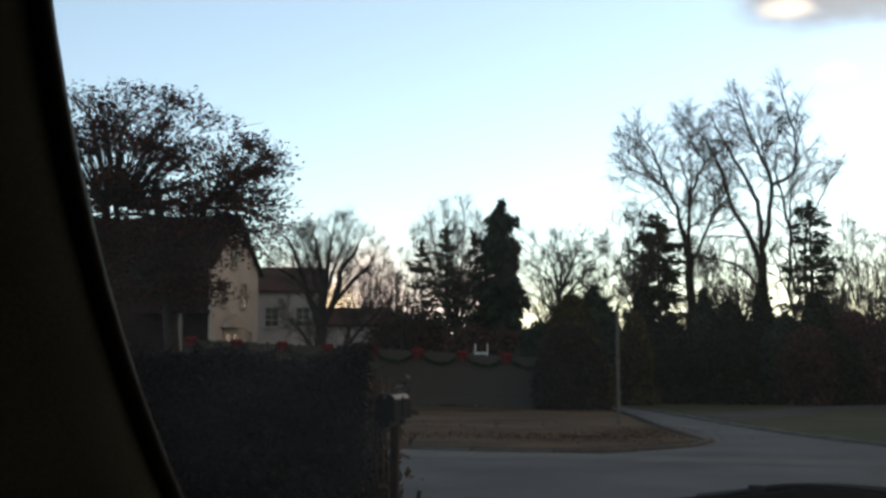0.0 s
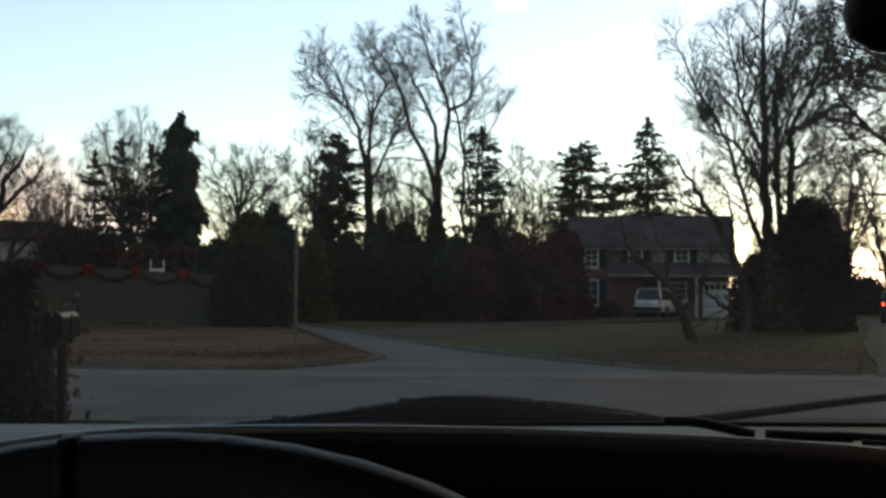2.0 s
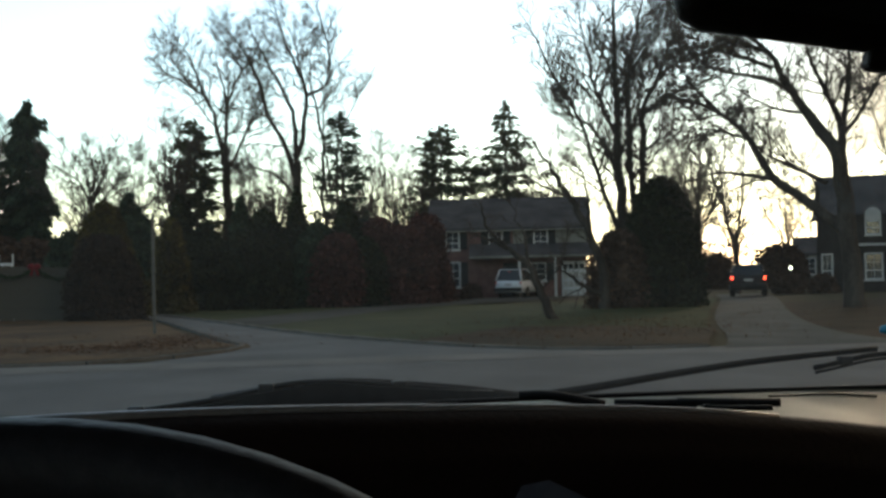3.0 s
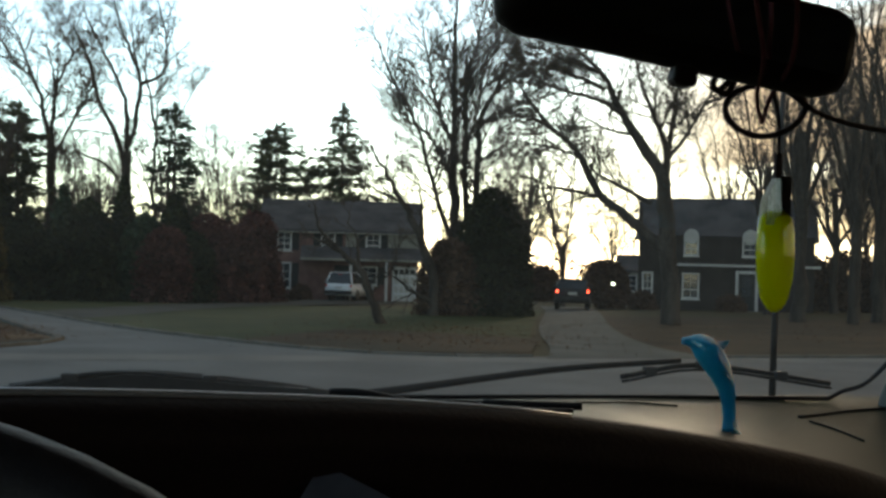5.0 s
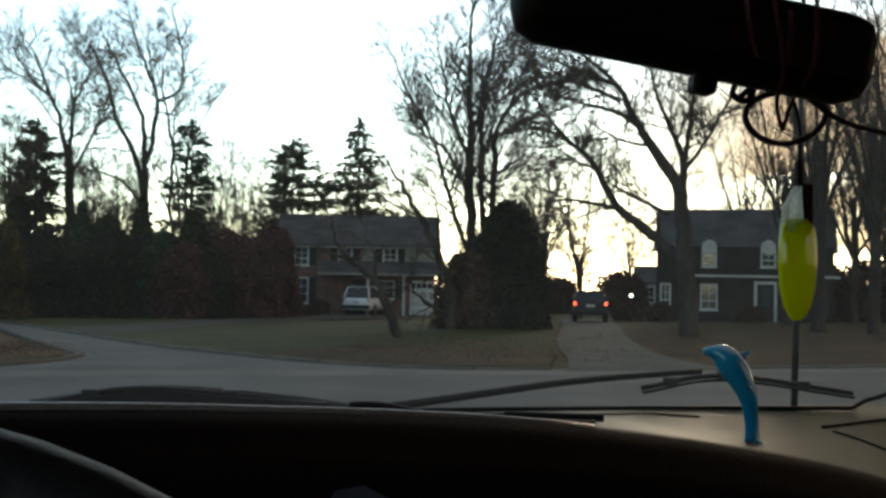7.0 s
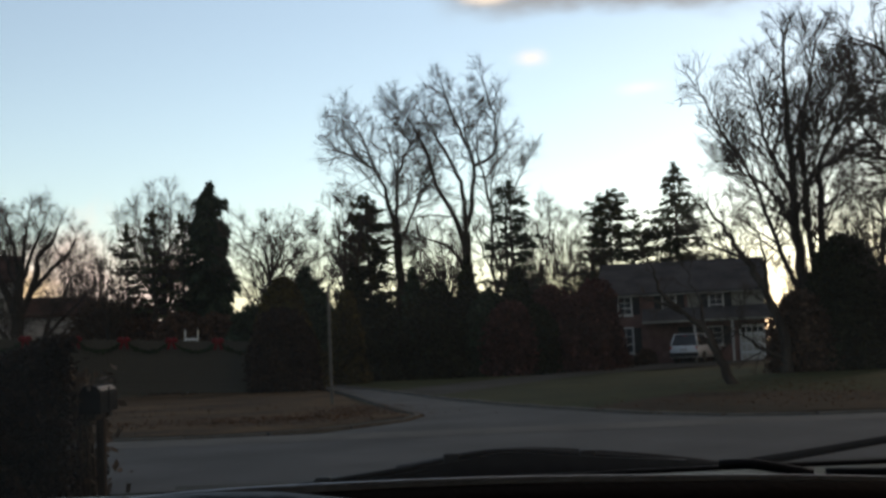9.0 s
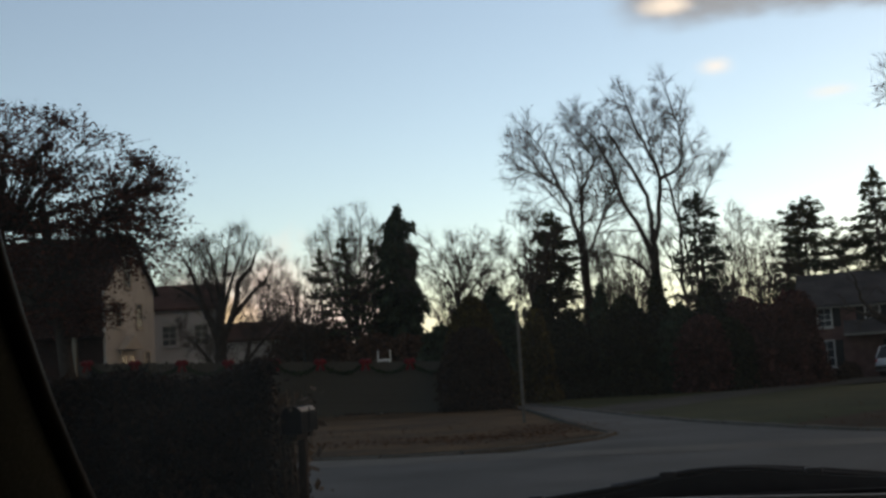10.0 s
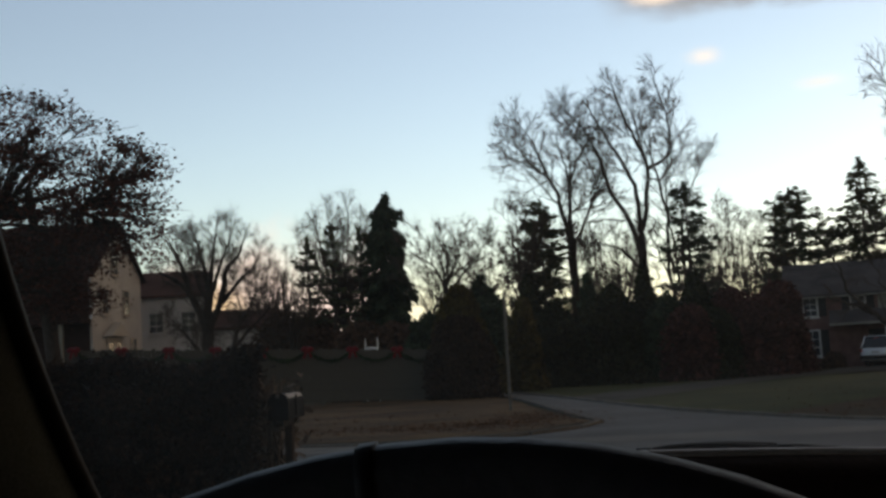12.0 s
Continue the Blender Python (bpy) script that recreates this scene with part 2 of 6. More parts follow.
M_STEEL = mat("galvanised_steel", (0.0560, 0.0560, 0.0504), (0.0910, 0.0889, 0.0805), 4, 0.6, 0.1, 30, metal=0.2)
M_BLACKMETAL = mat("black_metal", (0.012, 0.012, 0.013), (0.025, 0.025, 0.026), 6, 0.45, 0.05, 40)
M_MAILBOX = mat("painted_mailbox", (0.004, 0.004, 0.005), (0.009, 0.009, 0.010), 8, 0.7, 0.03, 40, spec=0.04)
M_POSTWOOD = mat("dark_post_wood", (0.0180, 0.0144, 0.0120), (0.0420, 0.0330, 0.0270), 4, 0.9, 0.4, 30, stretch=(3, 3, 0.5))
M_PALEWOOD = mat("pale_dead_stems", (0.0576, 0.0480, 0.0403), (0.1152, 0.0960, 0.0787), 4, 0.9, 0.4, 30, vary=0.3)
M_DASH = mat("dash_vinyl", (0.0110, 0.0150, 0.0078), (0.0175, 0.0225, 0.0115), 5, 0.5, 0.12, 260, spec=0.13)
M_BLACKVINYL = mat("black_vinyl", (0.006, 0.004, 0.004), (0.010, 0.006, 0.006), 6, 0.6, 0.1, 300, spec=0.14)
# pale base stands in for sky light caught by the dashboard lip
M_LIP = mat("sky_sheen_vinyl", (0.15, 0.15, 0.155), (0.21, 0.21, 0.215), 5, 0.34, 0.05, 200, spec=0.5)
M_WHEEL = mat("steering_leather", (0.014, 0.014, 0.017), (0.024, 0.023, 0.028), 9, 0.55, 0.10, 220, spec=0.26)
M_PILLAR = mat("pillar_trim", (0.060, 0.068, 0.064), (0.085, 0.095, 0.09), 6, 0.55, 0.08, 300)
M_CLOTH = mat("headliner_cloth", (0.05, 0.05, 0.05), (0.08, 0.08, 0.078), 10, 0.95, 0.2, 200)
M_RUBBER = mat("black_rubber", (0.005, 0.005, 0.006), (0.012, 0.012, 0.013), 10, 0.5, 0.1, 60)
M_CARPAINT = mat("car_body_paint", (0.03, 0.035, 0.04), (0.035, 0.04, 0.045), 1, 0.3, 0, 5, coat=0.6)
M_WHITECAR = mat("white_car_paint", (0.38, 0.39, 0.40), (0.45, 0.46, 0.47), 1, 0.25, 0, 5, coat=0.6)
M_DARKCAR = mat("dark_suv_paint", (0.014, 0.013, 0.014), (0.022, 0.020, 0.021), 1, 0.45, 0, 5)
M_TAIL = mat("lit_tail_lamp", (0.5, 0.02, 0.01), (0.6, 0.03, 0.02), 5, 0.3, 0, 20, emit=(1.0, 0.07, 0.03, 2.4))
M_LAMPRED = mat("red_lamp_plastic", (0.25, 0.01, 0.01), (0.3, 0.02, 0.015), 5, 0.3, 0, 20)
M_YELLOW = mat("yellow_gel", (0.55, 0.62, 0.0), (0.72, 0.78, 0.01), 12, 0.10, 0, 40, spec=0.6, coat=0.7)
M_DOLPHIN = mat("blue_glazed", (0.008, 0.12, 0.24), (0.030, 0.26, 0.36), 22, 0.14, 0, 60, spec=0.7, coat=0.8)
M_CORD = mat("dark_cord", (0.015, 0.012, 0.014), (0.035, 0.028, 0.03), 40, 0.6, 0.1, 200)
M_REDCORD = mat("dull_red_cord", (0.06, 0.02, 0.025), (0.09, 0.03, 0.035), 40, 0.7, 0.1, 200)
M_PAPER = mat("bluish_card", (0.05, 0.055, 0.075), (0.075, 0.08, 0.10), 8, 0.5, 0.05, 60)
def glowing_through(m, colour, share):
    """Lets light from behind come through the thing, in its own colour."""
    n, l = m.node_tree.nodes, m.node_tree.links
    out, b = n["Material Output"], n["Principled BSDF"]
    tr, mx = n.new("ShaderNodeBsdfTranslucent"), n.new("ShaderNodeMixShader")
    tr.inputs["Color"].default_value = (*colour, 1)
    mx.inputs["Fac"].default_value = share
    l.new(b.outputs[0], mx.inputs[1])
    l.new(tr.outputs[0], mx.inputs[2])
    l.new(mx.outputs[0], out.inputs["Surface"])


glowing_through(M_YELLOW, (0.62, 0.66, 0.012), 0.5)
glowing_through(M_DOLPHIN, (0.03, 0.42, 0.62), 0.45)
M_CLEAR = thin_glass("clear_sleeve_plastic", (0.88, 0.92, 0.90), 0.12, dust=0.4)
M_GLASS = thin_glass("windscreen_glass", (0.93, 0.96, 0.95), dust=0.019)
M_LAMP = mat("lit_lamp_globe", (0.8, 0.9, 0.75), (0.8, 0.9, 0.75), 1, 0.5, 0, 5, emit=(0.9, 1.0, 0.7, 2.5))
M_MIRROR = mat("mirror_silver", (0.75, 0.77, 0.78), (0.78, 0.8, 0.8), 1, 0.03, 0, 5, metal=1.0)


# ---------------------------------------------------------------- mesh helpers
def gz(y):
    """Height of the ground: level by the road, then falling gently away."""
    return 0.0 if y < 18 else -0.0165 * (y - 18)


def ob_from(name, verts, faces, material, parent=None, label="", smooth=False):
    me = bpy.data.meshes.new(name)
    me.from_pydata([tuple(v) for v in verts], [], [tuple(f) for f in faces])
    if smooth:
        me.polygons.foreach_set("use_smooth", [True] * len(me.polygons))
    me.materials.append(material)
    ob = new(name, me)
    if parent is not None:
        ob.parent = parent
    if label:
        tagged(ob, label)
    return ob


def part(name, bm, material, parent=None, label="", smooth=False):
    me = bpy.data.meshes.new(name)
    bmesh.ops.recalc_face_normals(bm, faces=bm.faces)
    bm.to_mesh(me)
    bm.free()
    if smooth:
        me.polygons.foreach_set("use_smooth", [True] * len(me.polygons))
    me.materials.append(material)
    ob = new(name, me)
    if parent is not None:
        ob.parent = parent
    if label:
        tagged(ob, label)
    return ob


def empty(name, x=0, y=0, z=0, rz=0):
    ob = new(name)
    ob.matrix_world = pose(x, y, z, 0, 0, rz)
    ob.empty_display_size = 0.1
    return ob


def add_box(bm, x0, x1, y0, y1, z0, z1, bevel=0.0, m=None):
    r = bmesh.ops.create_cube(bm, size=1.0)
    vs = r["verts"]
    t = Matrix.Translation(((x0 + x1) / 2, (y0 + y1) / 2, (z0 + z1) / 2)) @ Matrix.Diagonal((x1 - x0, y1 - y0, z1 - z0, 1))
    if m is not None:
        t = m @ t
    bmesh.ops.transform(bm, matrix=t, verts=vs)
    if bevel:
        es = list({e for v in vs for e in v.link_edges})
        bmesh.ops.bevel(bm, geom=es, offset=bevel, segments=2, affect="EDGES", profile=0.5)
    return bm


def box(*a, bevel=0.0, m=None):
    return add_box(bmesh.new(), *a, bevel=bevel, m=m)


def add_tube(V, F, pts, rads, sides, cap=False):
    """Appends a tapered tube along pts to the lists V and F."""
    base = len(V)
    up = Vector((0.31, 0.17, 0.93))
    n = len(pts)
    for i, p in enumerate(pts):
        d = (pts[min(i + 1, n - 1)] - pts[max(i - 1, 0)])
        a = d.cross(up)
        if a.length < 1e-6:
            a = d.cross(Vector((1, 0, 0)))
        a.normalize()
        b = d.cross(a)
        b.normalize()
        for k in range(sides):
            c, s = math.cos(2 * math.pi * k / sides), math.sin(2 * math.pi * k / sides)
            V.append(p + rads[i] * (c * a + s * b))
    for i in range(n - 1):
        for k in range(sides):
            k2 = (k + 1) % sides
            F.append((base + i * sides + k, base + i * sides + k2, base + (i + 1) * sides + k2, base + (i + 1) * sides + k))
    if cap:
        F.append(tuple(base + k for k in range(sides))[::-1])
        F.append(tuple(base + (n - 1) * sides + k for k in range(sides)))


def tube_part(name, pts, r, material, parent=None, label="", sides=8, taper=1.0):
    V, F = [], []
    pts = [Vector(p) for p in pts]
    add_tube(V, F, pts, [r * (1 + (taper - 1) * i / max(1, len(pts) - 1)) for i in range(len(pts))], sides, True)
    return ob_from(name, V, F, material, parent, label, True)


def curve_pts(ctrl, n=8):
    """A smooth line through the control points."""
    c = [Vector(p) for p in ctrl]
    c = [2 * c[0] - c[1]] + c + [2 * c[-1] - c[-2]]
    out = []
    for i in range(1, len(c) - 2):
        for k in range(n):
            t = k / n
            out.append(0.5 * ((2 * c[i]) + (c[i + 1] - c[i - 1]) * t + (2 * c[i - 1] - 5 * c[i] + 4 * c[i + 1] - c[i + 2]) * t * t + (3 * c[i] - c[i - 1] - 3 * c[i + 1] + c[i + 2]) * t ** 3))
    out.append(c[-2])
    return out


def leaf_part(name, centres, size, material, parent, rng, flat=0.0, label="", aspect=1.0):
    """Many small leaf blades, one four-cornered face each, at the centres."""
    c = np.asarray(centres, float)
    n = len(c)
    a = rng.normal(size=(n, 3))
    a[:, 2] *= (1 - flat)
    a /= np.linalg.norm(a, axis=1)[:, None]
    b = rng.normal(size=(n, 3))
    b[:, 2] *= (1 - flat)
    b -= (a * b).sum(1)[:, None] * a
    b /= np.linalg.norm(b, axis=1)[:, None]
    s = size * rng.uniform(0.55, 1.35, n)[:, None]
    a, b = a * s * 0.5 * aspect, b * s * 0.32
    v = np.stack([c - a, c + b * 0.9 - a * 0.1, c + a, c - b * 0.9 + a * 0.1], 1).reshape(-1, 3)
    me = bpy.data.meshes.new(name)
    me.vertices.add(4 * n)
    me.vertices.foreach_set("co", v.ravel())
    me.loops.add(4 * n)
    me.loops.foreach_set("vertex_index", np.arange(4 * n))
    me.polygons.add(n)
    me.polygons.foreach_set("loop_start", np.arange(n) * 4)
    me.update(calc_edges=True)
    me.materials.append(material)
    ob = new(name, me)
    ob.parent = parent
    if label:
        tagged(ob, label)
    return ob


# ---------------------------------------------------------------- trees
UP = Vector((0, 0, 1))


def spikes(P, D, R, side=0.0, rng=None):
    """Tapered twigs as slim three-sided spikes: feet P, spans D, thickness R; side bends them once on the way."""
    n = len(P)
    a = np.cross(D, [0.31, 0.17, 0.93])
    a /= np.maximum(np.linalg.norm(a, axis=1), 1e-9)[:, None]
    b = np.cross(D, a)
    b /= np.maximum(np.linalg.norm(b, axis=1), 1e-9)[:, None]
    ring = [a * math.cos(q) + b * math.sin(q) for q in (0, 2.0944, 4.1888)]
    k = np.arange(n)[:, None]
    if side:
        mid = P + D * 0.5 + rng.normal(size=(n, 3)) * np.linalg.norm(D, axis=1)[:, None] * side
        v = np.stack([P + q * R[:, None] for q in ring] + [mid + q * R[:, None] * 0.7 for q in ring] + [P + D], 1).reshape(-1, 3)
        t = np.array([(0, 1, 4), (0, 4, 3), (1, 2, 5), (1, 5, 4), (2, 0, 3), (2, 3, 5), (3, 4, 6), (4, 5, 6), (5, 3, 6)])
        return v, (k[:, :, None] * 7 + t[None]).reshape(-1, 3), mid
    v = np.stack([P + q * R[:, None] for q in ring] + [P + D], 1).reshape(-1, 3)
    t = np.array([(0, 1, 3), (1, 2, 3), (2, 0, 3)])
    return v, (k[:, :, None] * 4 + t[None]).reshape(-1, 3), None


def spread_from(T, n, open_, lift, rng):
    """n directions that leave lines of direction T at a slant, drawn upwards."""
    q = rng.normal(size=(n, 3))
    q -= (q * T).sum(1)[:, None] * T
    q /= np.maximum(np.linalg.norm(q, axis=1), 1e-9)[:, None]
    d = T + q * open_ * rng.uniform(0.6, 1.4, n)[:, None]
    d[:, 2] += lift
    return d / np.linalg.norm(d, axis=1)[:, None]


class Tree:
    """A leafless tree. Limbs are lines in the tree's own plane (sideways, up) or in space (sideways, depth, up); branches, twigs and twig ends grow on them."""

    def __init__(self, seed):
        self.r, self.rng = random.Random(seed), np.random.default_rng(seed)
        self.limbs, self.WV, self.WF, self.TV, self.TF = [], [], [], [], []

    def depth_at(self, u, z):
        best, out = 9e9, 0.0
        for pts, _, _ in self.limbs:
            for p in pts:
                q = (p.x - u) ** 2 + (p.z - z) ** 2
                if q < best:
                    best, out = q, p.y
        return out

    def limb(self, rad, *pts, bare=0.22, slope=None, crook=0.035, taper=0.75):
        if len(pts[0]) == 2:
            d0 = self.depth_at(*pts[0])
            sl = (0.0 if not self.limbs else self.r.choice((-1, 1)) * self.r.uniform(0.15, 0.6)) if slope is None else slope
            run, line = 0.0, [Vector((pts[0][0], d0, pts[0][1]))]
            for p, q in zip(pts, pts[1:]):
                run += math.hypot(q[0] - p[0], q[1] - p[1])
                line.append(Vector((q[0], d0 + sl * run, q[1])))
        else:
            line = [Vector(p) for p in pts]
        line = curve_pts(line, 4)
        for i in range(1, len(line) - 1):
            w = crook * (line[i + 1] - line[i - 1]).length
            line[i] = line[i] + Vector((self.r.gauss(0, w), self.r.gauss(0, w), self.r.gauss(0, w * 0.6)))
        n = len(line) - 1
        rad *= 0.85 if not self.limbs else 0.72
        end = max(0.012, rad * (taper if not self.limbs else 0.2))
        rads = [rad + (end - rad) * (i / n) for i in range(n + 1)]
        if not self.limbs:
            rads[0] *= 1.3
        add_tube(self.WV, self.WF, line, rads, 8 if rad > 0.15 else 6)
        self.limbs.append((line, rads, bare if self.limbs else (0.75 if taper > 0.5 else 0.35)))
        return self

    def fan(self, n, z0, z1, spread, rad, dome=0.35, foot=(0.0, 0.0)):
        """Main limbs that rise from a fork and open into a rounded head."""
        r = self.r
        for k in range(n):
            az = 2.4 * k + r.uniform(-0.4, 0.4)
            q = math.sqrt((k + 0.5) / n)
            sx, sy = math.cos(az) * spread * q, math.sin(az) * spread * q
            h = (z1 - z0) * (1 - dome * q * q) * r.uniform(0.9, 1.03)
            x, y = foot
            self.limb(rad * r.uniform(0.7, 1.1), (x, y, z0 + r.uniform(-0.3, 0.3)), (x + sx * 0.38, y + sy * 0.38, z0 + h * 0.36), (x + sx * 0.74, y + sy * 0.74, z0 + h * 0.70), (x + sx, y + sy, z0 + h))
        return self

    def shoot(self, p, d, ln, r0, r1, m, lift, sway):
        """One curved branch, drawn upwards; returns its line."""
        r, pts = self.r, [p.copy()]
        for j in range(m):
            d = (d + Vector((r.gauss(0, sway), r.gauss(0, sway), r.gauss(0, sway * 0.7) + lift))).normalized()
            pts.append(pts[-1] + d * (ln / m))
        add_tube(self.TV, self.TF, pts, [r0 + (r1 - r0) * j / m for j in range(m + 1)], 4 if r0 > 0.02 else 3)
        return pts

    def slant(self, ax, along, out, lift):
        r = self.r
        o = Vector((r.gauss(0, 1), r.gauss(0, 1), r.gauss(0, 1)))
        o = (o - ax * o.dot(ax)).normalized()
        return (ax * along + o * out + UP * lift).normalized()

    def grow(self, gap=0.5, reach=2.8, twig=0.6, end=0.3, lift=0.2, dense=1.0, fine=0.006, spread=0.8):
        """Branches along the limbs, side shoots along the branches, twigs along both, twig ends along the twigs."""
        r, rng = self.r, self.rng
        BP, BT, BF = [], [], []

        def twigs(pts, ln):
            k, m = max(2, int(ln * 7.0 * dense)), len(pts) - 1
            for j in range(k):
                u = (0.15 + 0.85 * (j + r.random()) / k) * m
                w = min(m - 1, int(u))
                BP.append(pts[w].lerp(pts[w + 1], u - w))
                BT.append((pts[w + 1] - pts[w]).normalized())
                BF.append(u / m)

        for line, rads, bare in self.limbs:
            seg = [(b - a).length for a, b in zip(line, line[1:])]
            total = sum(seg)
            s, marks = total * bare, []
            while s < total:
                marks.append((s, False))
                s += gap * r.uniform(0.6, 1.4)
            marks += [(total * 0.999, True)] * 3
            for s, tip in marks:
                i, q = 0, s
                while i < len(seg) - 1 and q > seg[i]:
                    q -= seg[i]
                    i += 1
                p = line[i].lerp(line[i + 1], min(1.0, q / max(seg[i], 1e-6)))
                ax = (line[i + 1] - line[i]).normalized()
                ln = reach * r.uniform(0.35, 1.05) * (1.1 - 0.55 * s / total) * (0.8 if tip else 1.0)
                r0 = min(rads[i] * 0.65, fine * 1.6 + 0.013 * ln)
                pts = self.shoot(p, self.slant(ax, 1.0 if tip else 0.6, 0.4 if tip else spread, lift), ln, r0, fine * 1.2, 5, lift * 0.3, 0.10)
                twigs(pts[2:], ln * 0.6)
                k = max(2, int(ln * 2.8))
                for j in range(k):
                    u = (0.12 + 0.88 * (j + r.random()) / k) * 5
                    w = min(4, int(u))
                    bx = (pts[w + 1] - pts[w]).normalized()
                    l2 = (0.3 + 0.5 * ln * (1.1 - u / 5)) * r.uniform(0.5, 1.2)
                    sub = self.shoot(pts[w].lerp(pts[w + 1], u - w), self.slant(bx, 0.7, 0.75, lift * 0.8), l2, min(r0 * 0.65, fine * 1.4 + 0.009 * l2), fine * 1.1, 3, lift * 0.25, 0.09)
                    twigs(sub, l2)
        P, T, Fr = np.array(BP, float).reshape(-1, 3), np.array(BT, float).reshape(-1, 3), np.array(BF)
        n = len(P)
        D = spread_from(T, n, 0.8, lift * 0.7, rng) * (twig * rng.uniform(0.4, 1.15, n) * (1.1 - 0.4 * Fr))[:, None]
        v1, f1, mid = spikes(P, D, np.full(n, fine * 1.15), 0.04, rng)
        k = max(2, int(4.5 * dense))
        u = rng.uniform(0.1, 1.0, (n, k, 1))
        Q = np.where(u < 0.5, P[:, None] + (mid - P)[:, None] * u * 2, mid[:, None] + (P + D - mid)[:, None] * (u * 2 - 1)).reshape(-1, 3)
        TT = np.repeat(D / np.linalg.norm(D, axis=1)[:, None], k, 0)
        E = spread_from(TT, len(Q), 0.75, lift * 0.5, rng) * (end * rng.uniform(0.35, 1.2, len(Q)))[:, None]
        v2, f2, _ = spikes(Q, E, np.full(len(Q), fine))
        self.nv, self.nf = [v1, v2], [f1, f2]
        return self

    def meshes(self, parent):
        ob_from("trunk", self.WV, self.WF, M_BARK, parent, "", True)
        base = np.array([tuple(v) for v in self.TV], float).reshape(-1, 3)
        quads = np.array(self.TF, int).reshape(-1, 4)
        tris = np.concatenate([quads[:, [0, 1, 2]], quads[:, [0, 2, 3]]]) if len(quads) else np.zeros((0, 3), int)
        V, F, off = [base], [tris], len(base)
        for v, f in zip(self.nv, self.nf):
            V.append(v)
            F.append(f + off)
            off += len(v)
        return tri_part("crown", np.concatenate(V), np.concatenate(F), M_TWIG, parent, "bare branching twigs")


def tri_part(name, v, f, material, parent, label=""):
    me = bpy.data.meshes.new(name)
    me.vertices.add(len(v))
    me.vertices.foreach_set("co", v.ravel())
    me.loops.add(f.size)
    me.loops.foreach_set("vertex_index", f.ravel())
    me.polygons.add(len(f))
    me.polygons.foreach_set("loop_start", np.arange(len(f)) * 3)
    me.update(calc_edges=True)
    me.materials.append(material)
    ob = new(name, me)
    ob.parent = parent
    if label:
        tagged(ob, label)
    return ob


def stand_tree(t, name, label, x, y, az=0.0, z=None):
    """Stands a grown tree at its place; az: the bearing, in degrees, that its plane faces across."""
    e = empty(name, x, y, gz(y) if z is None else z, -az)
    t.meshes(e)
    return tagged(e, label, "tree")


def bare_tree(label, x, y, height, rad, seed, n=7, fork=0.3, wide=2.8, dome=0.3, lean=0.0, name="bare_tree", **how):
    """A leafless tree with a plain trunk and a head of rising limbs."""
    t = Tree(seed)
    t.limb(rad, (0, 0, -0.2), (lean * 0.4, 0.05, height * fork * 0.5), (lean, 0, height * fork), (lean * 1.2, 0.1, height * min(0.9, fork + 0.25)))
    t.fan(n, height * fork, height * 0.93, wide, rad * 0.55, dome, (lean, 0.0))
    return stand_tree(t.grow(**how), name, label, x, y)


